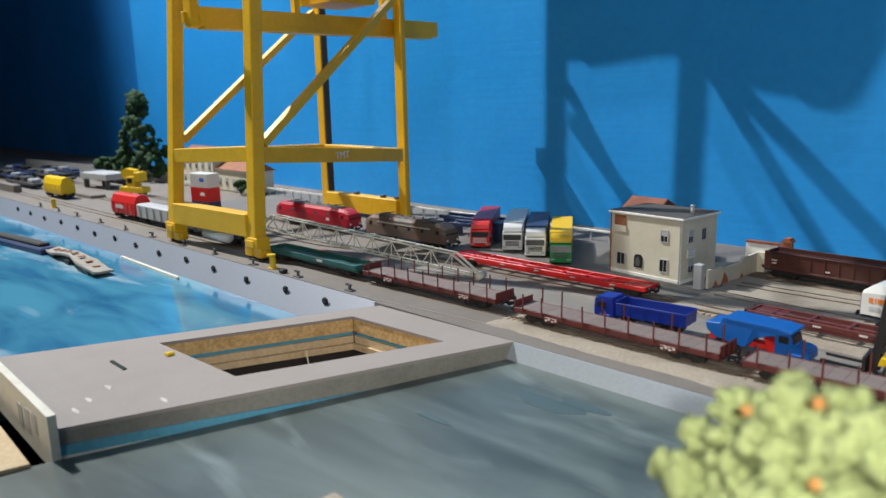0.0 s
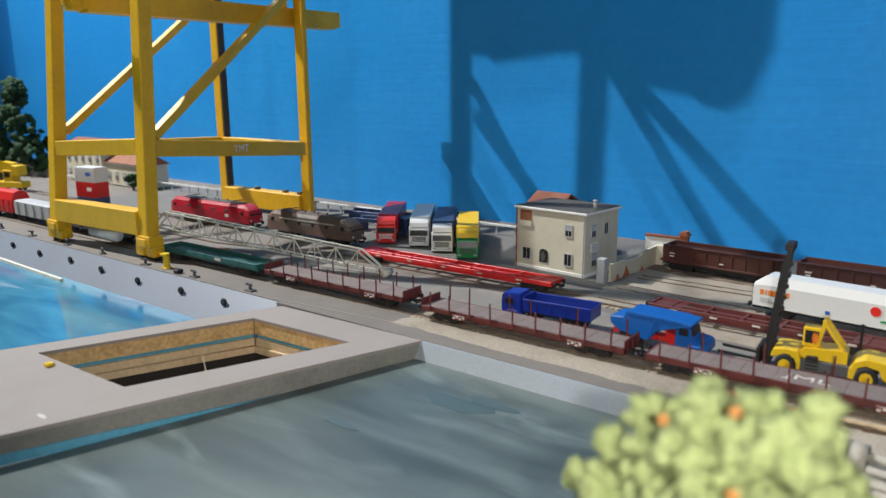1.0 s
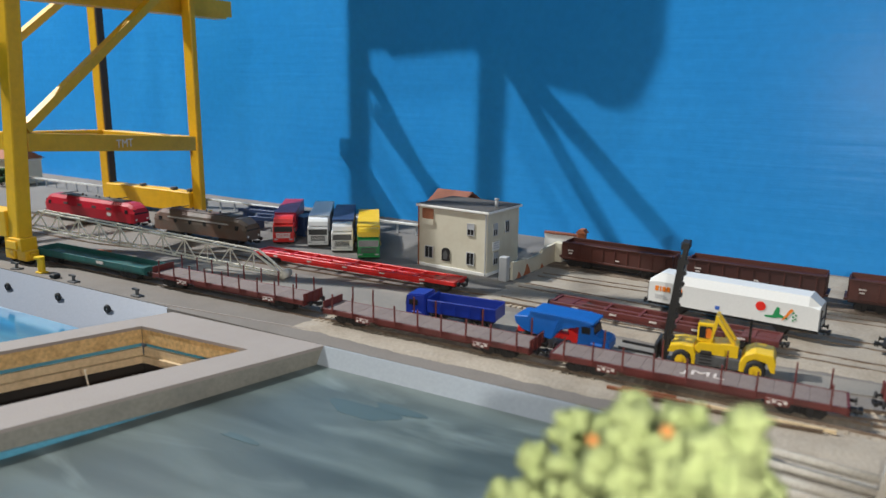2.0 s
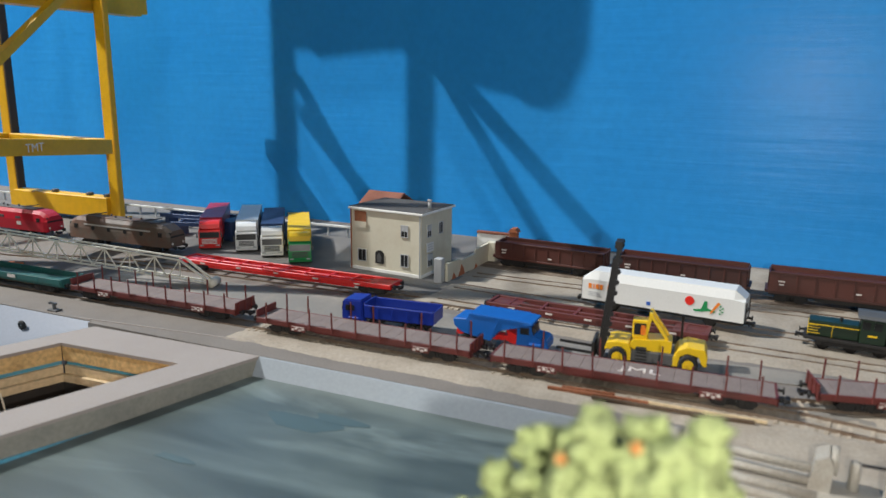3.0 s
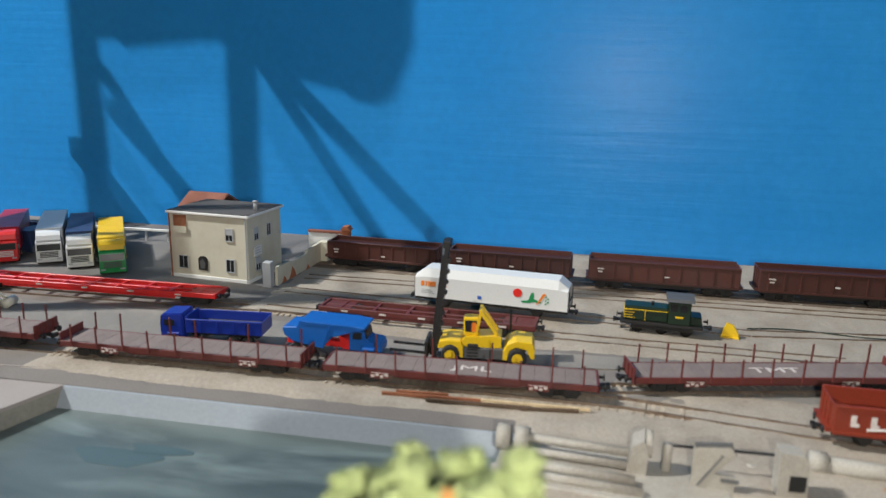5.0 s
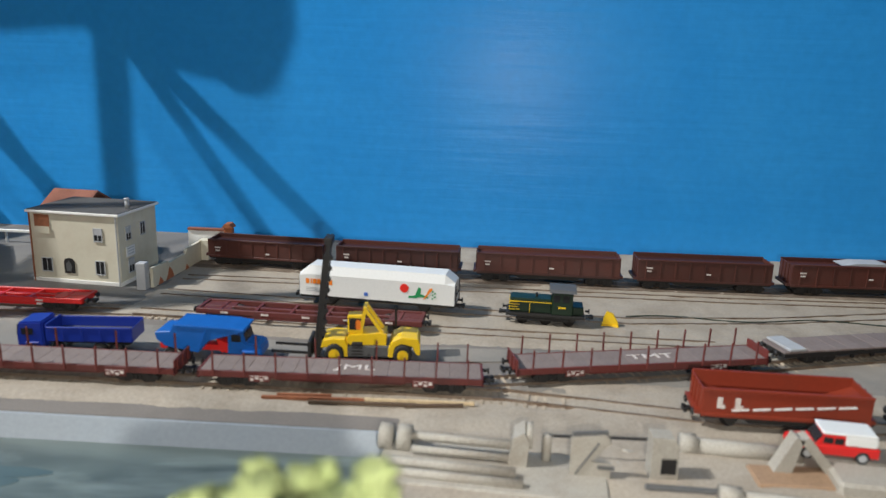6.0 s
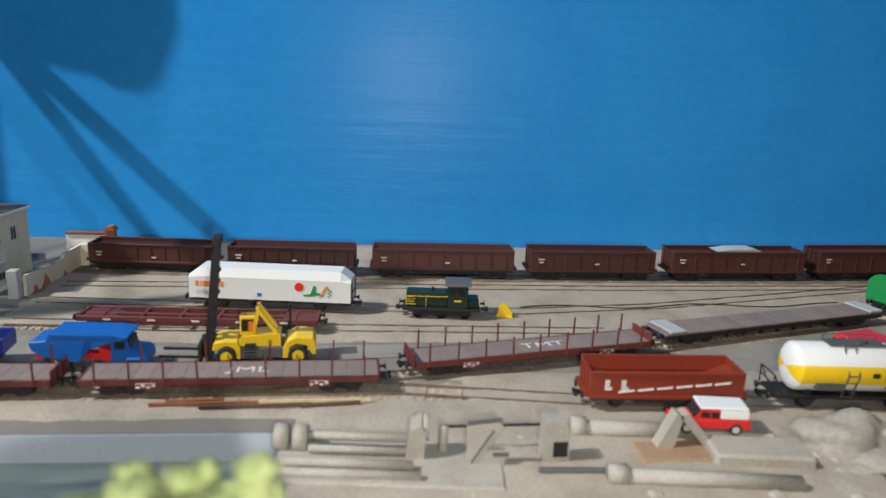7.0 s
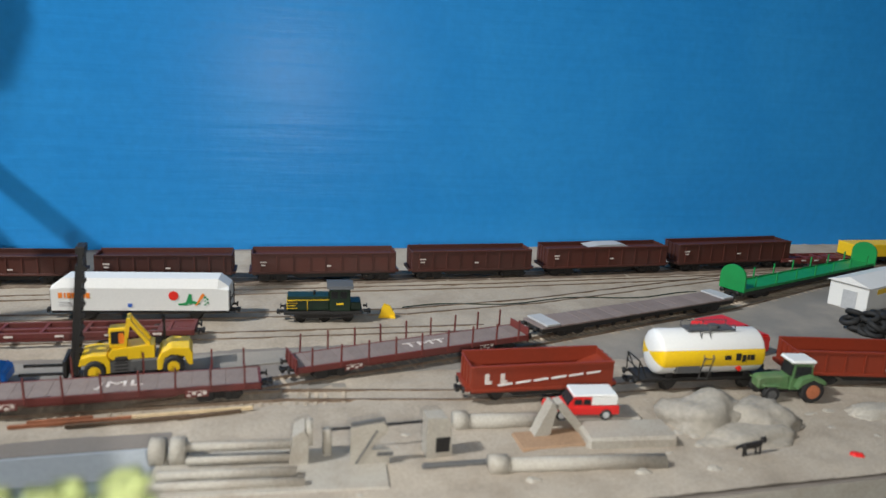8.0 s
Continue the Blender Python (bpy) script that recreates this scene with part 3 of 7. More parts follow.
def flat_wagon(x, y, rz, stakes, marks="", half=0.107, ends=True, skip=()):
    w = thing("flat_wagon", x, y, 0.0018, rz, "oxide red bogie flat wagon with stakes and worn plank deck", "flat wagon", "flat wagons with stakes")
    b = nb()
    bx(b, -half, half, -0.0160, -0.0143, 0.0100, 0.0150, 0.0003)
    bx(b, -half, half, 0.0143, 0.0160, 0.0100, 0.0150, 0.0003)
    bx(b, -half, -half + 0.002, -0.0160, 0.0160, 0.0090, 0.0150, 0.0003)
    bx(b, half - 0.002, half, -0.0160, 0.0160, 0.0090, 0.0150, 0.0003)
    prism(b, [(-0.060, 0.0100), (0.060, 0.0100), (0.045, 0.0062), (-0.045, 0.0062)], -0.0105, -0.0090)
    prism(b, [(-0.060, 0.0100), (0.060, 0.0100), (0.045, 0.0062), (-0.045, 0.0062)], 0.0090, 0.0105)
    part("underframe", b, M_FLAT, w, "oxide red steel frame")
    n = 18
    step = (2 * half - 0.004) / n
    pl = mesh_of("deck_plank", bx(nb(), -step / 2 + 0.00008, step / 2 - 0.00008, -0.0142, 0.0142, 0.0128, 0.0148, 0.0001), M_DECK)
    for i in range(n):
        o = new("deck_plank", pl)
        o.parent = w
        o.matrix_basis = pose(-half + 0.002 + step * (i + 0.5), 0, 0.00003 * ((i * 7) % 3))
    if ends:
        for e in (-1, 1):
            b = nb()
            bx(b, e * (half - 0.0012), e * half, -0.0150, 0.0150, 0.0150, 0.0215, 0.0003)
            for s in (-0.010, 0, 0.010):
                bx(b, e * half, e * (half + 0.0008), s - 0.0009, s + 0.0009, 0.0110, 0.0213)
            part("end_board", b, M_FLAT, w)
    st = mesh_of("stake", bx(nb(), -0.00065, 0.00065, -0.0007, 0.0007, 0.0110, 0.0305, 0.0002), M_FLAT)
    for i in range(stakes):
        u = -half + 0.012 + (2 * half - 0.024) * i / (stakes - 1)
        for s in (-1, 1):
            if (i, s) in skip:
                continue
            o = new("stake", st)
            o.parent = w
            o.matrix_basis = pose(u, s * 0.0166, 0, 0.9 * math.sin(i * 3.1 + s), 1.2 * math.cos(i * 5.3), 0)
    for u in (-0.060, 0.062):
        b = nb()
        bx(b, u - 0.0080, u + 0.0080, -0.0169, -0.0161, 0.0075, 0.0125, 0.0002)
        pb = part("data_panel", b, M_FLAT, w)
        b = nb()
        for k in range(4):
            bx(b, u - 0.0068 + k * 0.0036, u - 0.0042 + k * 0.0036, -0.0171, -0.0169, 0.0084 + 0.0012 * (k % 2), 0.0102 + 0.0012 * (k % 2))
        bx(b, u - 0.0068, u + 0.0066, -0.0171, -0.0169, 0.0118, 0.0122)
        part("panel_marking", b, M_PRINTWHITE, pb, "white unreadable marks")
    if marks:
        letters("deck_lettering", marks, 0.0135, M_PRINTWHITE, w, pose(0.01, -0.0012, 0.0151) @ Matrix.Diagonal((1.5, 0.95, 1, 1)))
    for e in (-1, 1):
        bogie(w, e * (half - 0.030))
    buffers(w, half)
    return w


def between(x0, y0, x1, y1, width=0.032):
    """Centre and heading of a wagon from the ends of its near side."""
    a = math.atan2(y1 - y0, x1 - x0)
    return (x0 + x1) / 2 - math.sin(a) * width / 2, (y0 + y1) / 2 + math.cos(a) * width / 2, math.degrees(a)


flat_wagon(*between(-0.656, 0.586, -0.434, 0.592), 9)
flat_wagon(*between(-0.413, 0.584, -0.189, 0.586), 9, skip={(2, 1), (5, 1), (7, 1)})
flat_wagon(*between(-0.181, 0.586, 0.040, 0.594), 9, "JML", ends=False, skip={(0, 1), (2, 1), (4, 1), (6, 1)})
flat_wagon(*between(0.053, 0.614, 0.280, 0.667), 9, "TMT")


def hopper_wagon(x, y, rz, half, top, material, label, group, lidded=False, four=True, stripe=False):
    w = thing("hopper_wagon", x, y, 0.0018, rz, label, "hopper wagon", group)
    t = 0.0010
    for s in (-1, 1):
        b = nb()
        bx(b, -half, half, s * 0.0158 - t / 2, s * 0.0158 + t / 2, 0.0125, top, 0.0002)
        sw = part("side_wall", b, material, w)
        part("top_rail", bx(nb(), -half, half, s * 0.0168 - 0.0008, s * 0.0168 + 0.0008, top - 0.0020, top, 0.0003), material, sw)
        part("sill", bx(nb(), -half, half, s * 0.0166 - 0.0007, s * 0.0166 + 0.0007, 0.0115, 0.0140, 0.0003), material, sw)
    for e in (-1, 1):
        ends = nb()
        bx(ends, e * half - 0.0006, e * half + 0.0006, -0.0158, 0.0158, 0.0125, top - 0.001, 0.0002)
        for s in (-0.008, 0.0, 0.008):
            bx(ends, e * (half + 0.0006), e * (half + 0.0016), s - 0.0008, s + 0.0008, 0.0120, top - 0.001)
        prism(ends, [(e * (half - 0.001), 0.0120), (e * (half + 0.004), 0.0120), (e * (half + 0.004), 0.0150), (e * (half - 0.001), 0.0150)], -0.015, 0.015)
        part("end_wall", ends, material, w)
    rb = mesh_of("side_rib", bx(nb(), -0.0007, 0.0007, -0.0006, -0.00035 + 0.0006, 0.0130, top - 0.0018, 0.0002), material)
    n = 9 if four else 6
    if not stripe:
        for i in range(n):
            for s in (-1, 1):
                o = new("side_rib", rb)
                o.parent = w
                o.matrix_basis = pose(-half + 2 * half * (i + 0.5) / n, s * 0.0166, 0)
    b = nb()
    bx(b, -half + 0.001, half - 0.001, -0.0152, 0.0152, 0.0130, top - 0.0045 if material is M_HOPPER else 0.0145)
    for e in (-1, 1):
        prism(b, [(e * (half - 0.0007), top - 0.006), (e * half * 0.45, 0.0145), (e * (half - 0.0007), 0.0145)], -0.0151, 0.0151)
    part("hopper_floor", b, material, w, "rusty inside of the hopper")
    b = nb()
    prism(b, [(-half * 0.55, 0.0125), (half * 0.55, 0.0125), (half * 0.40, 0.0062), (-half * 0.40, 0.0062)], -0.0125, 0.0125)
    bx(b, -half, half, -0.0145, -0.0130, 0.0095, 0.0125)
    bx(b, -half, half, 0.0130, 0.0145, 0.0095, 0.0125)
    part("chassis", b, M_BLACK, w, "black underframe and chute")
    for (u, wd, zz) in ((-half + 0.012, 0.007, top - 0.010), (-half + 0.012, 0.005, top - 0.0135), (0.004, 0.005, top - 0.015)):
        if stripe:
            continue
        b = nb()
        bx(b, u - wd / 2, u + wd / 2, -0.0178, -0.0173, zz - 0.0008, zz + 0.0008)
        part("side_mark", b, M_PRINTWHITE, w)
    if stripe:
        for k in range(6):
            b = nb()
            u0 = -half + 0.020 + k * 0.0140
            z0 = 0.0160 + k * 0.0013
            prism(b, [(u0, z0), (u0 + 0.0115, z0 + 0.0013), (u0 + 0.0115, z0 + 0.0028), (u0, z0 + 0.0015)], -0.0168, -0.0163)
            part("white_dash", b, M_WHITE, w, "white painted dash")
        for u in (-half + 0.012, -half + 0.024):
            b = nb()
            bx(b, u - 0.0022, u + 0.0012, -0.0168, -0.0163, 0.0205, 0.0260)
            bx(b, u - 0.0022, u + 0.0032, -0.0168, -0.0163, 0.0180, 0.0205)
            part("side_mark", b, M_PRINTWHITE, w)
    if four:
        for e in (-1, 1):
            bogie(w, e * (half - 0.022))
    else:
        for e in (-1, 1):
            wheelset(w, e * half * 0.62)
            for s in (-1, 1):
                b = nb()
                prism(b, [(e * half * 0.62 - 0.006, 0.0098), (e * half * 0.62 + 0.006, 0.0098), (e * half * 0.62 + 0.002, 0.0045), (e * half * 0.62 - 0.002, 0.0045)], s * 0.0122 - 0.0008, s * 0.0122 + 0.0008)
                part("axle_guard", b, M_BLACK, w)
        buffers(w, half)
    if lidded:
        b = nb()
        prism(b, [(-0.028, top - 0.001), (-0.01, top + 0.0016), (0.020, top + 0.0018), (0.030, top - 0.001)], -0.012, 0.010)
        part("load", b, M_GREY, w, "pale load heaped over the rim")
    return w


for i, (xa, xb) in enumerate(((-0.294, -0.149), (-0.138, 0.010), (0.026, 0.194), (0.208, 0.363), (0.378, 0.552), (0.564, 0.750))):
    xm = (xa + xb) / 2
    hopper_wagon(xm, 0.913 + 0.08 * (xm - 0.25) ** 2, math.degrees(0.16 * (xm - 0.25)), (xb - xa) / 2 - 0.003, 0.0335 + 0.0011 * i, M_HOPPER,
                 "dark brown bogie hopper wagon with pale load" if i == 4 else "dark brown bogie hopper wagon on the rear siding", "brown hopper wagons", lidded=(i == 4))
hopper_wagon(*between(0.180, 0.561, 0.304, 0.557, 0.033), 0.0560, 0.0325, M_HOPPER2, "rust red hopper wagon with dashed white line", "", four=False, stripe=True)
hopper_wagon(*between(0.462, 0.557, 0.610, 0.526, 0.033), 0.0740, 0.0330, M_HOPPER2, "rust red open wagon behind the tractor", "", four=True)


def tank_wagon(x, y, rz):
    w = thing("tank_wagon", x, y, 0.0018, rz, "white tank wagon with yellow band and black frame", "tank wagon")
    prof = []
    half, r = 0.0480, 0.0182
    for k in range(7):
        a = k / 6 * math.pi / 2
        prof.append((-half - 0.006 * math.cos(a) + 0.006, r * math.sin(a)))
    prof += [(-p, q) for p, q in prof[::-1]]
    seg = 40

    def ring_mesh(a0, a1, off=0.0):
        b = nb()
        rows = []
        for j in range(seg + 1):
            a = a0 + (a1 - a0) * j / seg
            rows.append([b.verts.new((u, -(q + off) * math.cos(a), 0.0315 + (q + off) * math.sin(a))) for u, q in prof])
        for j in range(seg):
            for i in range(len(prof) - 1):
                if prof[i][1] + prof[i + 1][1] > 1e-6:
                    try:
                        b.faces.new((rows[j][i], rows[j][i + 1], rows[j + 1][i + 1], rows[j + 1][i]))
                    except ValueError:
                        pass
        bmesh.ops.remove_doubles(b, verts=b.verts[:], dist=1e-6)
        bmesh.ops.recalc_face_normals(b, faces=b.faces[:])
        return b
    part("tank", ring_mesh(0, 2 * math.pi), M_WHITE, w, "white tank barrel", True)
    part("yellow_band", ring_mesh(-0.42, 0.36, 0.0003), M_YELLOW, w, "yellow band along the tank", True)
    part("yellow_band", ring_mesh(math.pi - 0.36, math.pi + 0.42, 0.0003), M_YELLOW, w, "yellow band along the tank", True)
    b = nb()
    bx(b, -0.058, 0.058, -0.0125, 0.0125, 0.0100, 0.0128, 0.0004)
    for e in (-0.034, 0.0, 0.034):
        bx(b, e - 0.003, e + 0.003, -0.0110, 0.0110, 0.0128, 0.0168)
    part("frame", b, M_BLACK, w, "black frame with saddles")
    b = nb()
    for s in (-1, 1):
        for q in (-0.004, 0.004):
            bar(b, (-0.006 + q, s * 0.0128, 0.0115), (-0.006 + q, s * 0.0196, 0.0315), 0.0008)
            bar(b, (-0.006 + q, s * 0.0196, 0.0315), (-0.006 + q, s * 0.0075, 0.0515), 0.0008)
        for k in range(7):
            f = k / 6
            yy = 0.0128 + 0.0068 * min(1, f * 2.0) - max(0, f - 0.5) * 0.024
            bar(b, (-0.010, s * yy, 0.0125 + 0.038 * f), (-0.002, s * yy, 0.0125 + 0.038 * f), 0.0007)
    part("ladder", b, M_DGREY, w, "grey ladder over the barrel")
    b = nb()
    bx(b, -0.020, 0.022, -0.007, 0.007, 0.0500, 0.0508)
    for u in (-0.019, 0.001, 0.021):
        bar(b, (u, -0.007, 0.0508), (u, -0.007, 0.0545), 0.0006)
        bar(b, (u, 0.007, 0.0508), (u, 0.007, 0.0545), 0.0006)
    bar(b, (-0.019, -0.007, 0.0545), (0.021, -0.007, 0.0545), 0.0006)
    bar(b, (-0.019, 0.007, 0.0545), (0.021, 0.007, 0.0545), 0.0006)
    cy(b, (0.006, 0, 0.051), 0.004, 0.004, "z", 14)
    part("walkway", b, M_DGREY, w)
    b = nb()
    for s in (-1, 1):
        bar(b, (-0.060, s * 0.011, 0.0128), (-0.060, s * 0.011, 0.0275), 0.0008)
        bar(b, (-0.060, s * 0.011, 0.0275), (-0.053, s * 0.011, 0.0128), 0.0007)
    bar(b, (-0.060, -0.011, 0.0275), (-0.060, 0.011, 0.0275), 0.0008)
    bar(b, (-0.060, -0.011, 0.0205), (-0.060, 0.011, 0.0205), 0.0007)
    part("end_platform_rail", b, M_BLACK, w, "black platform railing")
    b = nb()
    for k, (u, wd) in enumerate(((0.0200, 0.0042), (0.0250, 0.0034), (0.0288, 0.0020), (0.0322, 0.0034))):
        bx(b, u - wd / 2, u + wd / 2, -0.01905, -0.01800, 0.0292 - (0.0014 if k == 1 else 0), 0.0350 - (0 if k == 0 else 0.0014))
    bx(b, 0.0080, 0.0135, -0.0190, -0.0180, 0.0300, 0.0335)
    part("lettering", b, M_BLACK, w, "dark lettering shown as plain bars")
    b = nb()
    bx(b, -0.032, -0.012, -0.01830, -0.0130, 0.0195, 0.0250)
    part("data_plate", b, M_DGREY, w, "dark data plate on the barrel")
    b = nb()
    prism(b, [(0.020, 0.0215), (0.0225, 0.024), (0.025, 0.0215), (0.0225, 0.019)], -0.0176, -0.0150)
    part("warning_diamond", b, M_PRINTRED, w)
    for e in (-1, 1):
        wheelset(w, e * 0.034)
        for s in (-1, 1):
            b = nb()
            prism(b, [(e * 0.034 - 0.006, 0.0100), (e * 0.034 + 0.006, 0.0100), (e * 0.034 + 0.002, 0.0045), (e * 0.034 - 0.002, 0.0045)], s * 0.0122 - 0.0008, s * 0.0122 + 0.0008)
            part("axle_guard", b, M_BLACK, w)
    buffers(w, 0.058)
    return w


tank_wagon(0.385, 0.572, -3.5)


def sliding_wagon(x, y, rz):
    w = thing("sliding_wall_wagon", x, y, 0.0018, rz, "white sliding-wall van with fruit picture on its side", "goods van")
    L, W, z0, z1, c = 0.0790, 0.0155, 0.0125, 0.0425, 0.0085
    b = nb()
    ring = []
    for u, cut in ((-L, 1), (-L + 0.010, 0), (L - 0.010, 0), (L, 1)):
        top = z1 - (0.0075 if cut else 0)
        ring.append([b.verts.new((u, -W, z0)), b.verts.new((u, -W, min(top, z1 - c) - (0.0 if not cut else 0.0015))), b.verts.new((u, -W + 0.0045, top)), b.verts.new((u, W - 0.0045, top)), b.verts.new((u, W, min(top, z1 - c) - (0.0 if not cut else 0.0015))), b.verts.new((u, W, z0))])
    for r0, r1 in zip(ring, ring[1:]):
        for i in range(6):
            j = (i + 1) % 6
            b.faces.new((r0[i], r1[i], r1[j], r0[j]))
    b.faces.new(ring[0])
    b.faces.new(ring[-1][::-1])
    bmesh.ops.recalc_face_normals(b, faces=b.faces[:])
    part("body", b, M_WHITE, w, "white smooth body with bevelled roof ends")
    b = nb()
    bx(b, -L, L, -0.0140, 0.0140, 0.0095, 0.0124, 0.0003)
    for e in (-1, 1):
        for s in (-1, 1):
            bar(b, (e * (L + 0.001), s * 0.012, 0.012), (e * (L + 0.001), s * 0.012, 0.032), 0.0009)
        bar(b, (e * (L + 0.001), -0.012, 0.022), (e * (L + 0.001), 0.012, 0.022), 0.0009)
    part("underframe", b, M_BLACK, w)
    yf = -W - 0.0004
    b = nb()
    for u, h, wd in ((-0.0705, 0.0050, 0.0035), (-0.0665, 0.0050, 0.0012), (-0.0630, 0.0050, 0.0032), (-0.0588, 0.0050, 0.0032), (-0.0505, 0.0050, 0.0034), (-0.0465, 0.0050, 0.0030)):
        bx(b, u - wd / 2, u + wd / 2, yf, -W, 0.0245, 0.0245 + h)
    part("lettering", b, M_ORANGE, w, "orange lettering shown as plain bars")
    b = nb()
    cy(b, (0.029, -W - 0.0002, 0.0272), 0.0044, 0.0006, "y", 24)
    part("red_disc", b, M_PRINTRED, w, "red round print")
    b = nb()
    prism(b, [(0.033, 0.0195), (0.040, 0.0205), (0.043, 0.0290), (0.0455, 0.0285), (0.0455, 0.0225), (0.053, 0.0200), (0.053, 0.0185), (0.046, 0.0195), (0.041, 0.0180), (0.0335, 0.0178)], yf, -W)
    part("green_leaf_print", b, M_PRINTGREEN, w, "green leafy print")
    b = nb()
    prism(b, [(0.0480, 0.0170), (0.0500, 0.0180), (0.0575, 0.0280), (0.0560, 0.0295), (0.0540, 0.0280)], yf - 0.0002, yf)
    part("orange_print", b, M_ORANGE, w)
    b = nb()
    for k in range(5):
        cy(b, (0.0575 + 0.0022 * (k % 2), -W - 0.0002, 0.0185 + 0.0018 * k), 0.0009, 0.0006, "y", 10)
    part("dot_print", b, M_PRINTGREEN, w)
    b = nb()
    bx(b, -0.0120, -0.0080, yf, -W, 0.0160, 0.0195)
    part("blue_mark", b, M_PRINTBLUE, w)
    b = nb()
    for k in range(3):
        bx(b, -0.072, -0.062 + 0.002 * k, yf, -W, 0.0205 - 0.0018 * k, 0.0210 - 0.0018 * k)
    part("small_print", b, M_GREY, w)
    for u in (-0.048, 0.048):
        wheelset(w, u)
        for s in (-1, 1):
            b = nb()
            prism(b, [(u - 0.007, 0.0098), (u + 0.007, 0.0098), (u + 0.002, 0.0042), (u - 0.002, 0.0042)], s * 0.0122 - 0.0008, s * 0.0122 + 0.0008)
            part("axle_guard", b, M_BLACK, w)
    buffers(w, L)
    return w


sliding_wagon(*between(-0.150, 0.788, 0.008, 0.770, 0.031))


def container_flat(x, y, rz, half, material, label, dz=0.0):
    w = thing("container_wagon", x, y, 0.0018 + dz, rz, label, "container wagon")
    b = nb()
    for s in (-1, 1):
        bx(b, -half, half, s * 0.0140 - 0.0013, s * 0.0140 + 0.0013, 0.0092, 0.0142, 0.0004)
        bx(b, -half * 0.7, half * 0.7, s * 0.0140 - 0.0009, s * 0.0140 + 0.0009, 0.0066, 0.0092, 0.0003)
    bx(b, -half, half, -0.0020, 0.0020, 0.0085, 0.0132, 0.0003)
    for e in (-1, 1):
        bx(b, e * half - 0.0016, e * half + 0.0016, -0.0150, 0.0150, 0.0090, 0.0142, 0.0003)
        bx(b, e * (half - 0.030), e * (half - 0.002), -0.0130, 0.0130, 0.0110, 0.0128)
    part("frame", b, material, w)
    n = max(4, int(half / 0.016))
    cm = mesh_of("cross_member", bx(nb(), -0.0015, 0.0015, -0.0127, 0.0127, 0.0100, 0.0136, 0.0003), material)
    for i in range(n):
        o = new("cross_member", cm)
        o.parent = w
        o.matrix_basis = pose(-half + 0.02 + (2 * half - 0.04) * i / (n - 1), 0, 0)
    for k in range(5):
        b = nb()
        u = -half * 0.75 + k * half * 0.37
        bx(b, u - 0.004, u + 0.003, -0.0157, -0.0153, 0.0105, 0.0122)
        part("side_mark", b, M_PRINTWHITE, w)
    for e in (-1, 1):
        bogie(w, e * (half - 0.022))
    buffers(w, half, 0.0112)
    return w


container_flat(*between(-0.640, 0.733, -0.347, 0.736, 0.029), 0.1450, M_RED, "long bright red container wagon, empty, skeletal frame")
container_flat(*between(-0.232, 0.727, -0.020, 0.716, 0.029), 0.1050, M_FLAT, "low dull red container wagon beside the forklift")
container_flat(*between(0.735, 0.914, 0.850, 0.914, 0.029), 0.0560, M_FLAT, "short dull red container wagon on the rear siding")

# ---------------------------------------------------------------- container crane
CR = thing("container_crane", -1.027, 0.743, 0.0, 0.0, "tall yellow quayside container crane on rail bogies", "crane")
RR, RL = Vector((0.089, 0.172)), Vector((-0.148, 0.172))


def crane_part(name, bm, label="", parent=None):
    return part(name, bm, M_CRANE, parent or CR, label)


TOPZ = 0.93
FL, FR = Vector((-0.085, -0.181)), Vector((0.147, -0.168))
LEAN = {FL[:]: 0.085, FR[:]: 0.053, RR[:]: 0.0, RL[:]: 0.0}


def leg_at(c, z):
    """The leg's axis at height z; the water-side legs lean back."""
    return Vector((c.x, c.y + LEAN[c[:]] * (z - 0.03) / 0.9, z))


def tie(a, za, c, zc, w, h, cut=0.0107):
    """A box beam from leg a at za to leg c at zc, its ends cut back to the leg faces."""
    p, q = leg_at(a, za), leg_at(c, zc)
    d = (q - p).normalized()
    p, q = p + d * cut, q - d * cut
    n = Vector((-d.y, d.x, 0)).normalized() * w / 2
    up_ = Vector((0, 0, h / 2))
    m = nb()
    va = [m.verts.new(p + e * n + f * up_) for e, f in ((-1, -1), (1, -1), (1, 1), (-1, 1))]
    vb = [m.verts.new(q + e * n + f * up_) for e, f in ((-1, -1), (1, -1), (1, 1), (-1, 1))]
    fs = [m.faces.new(va[::-1]), m.faces.new(vb)] + [m.faces.new((va[k], va[(k + 1) % 4], vb[(k + 1) % 4], vb[k])) for k in range(4)]
    bmesh.ops.recalc_face_normals(m, faces=fs)
    bmesh.ops.bevel(m, geom=m.edges[:], offset=0.001, segments=1, affect="EDGES")
    return m


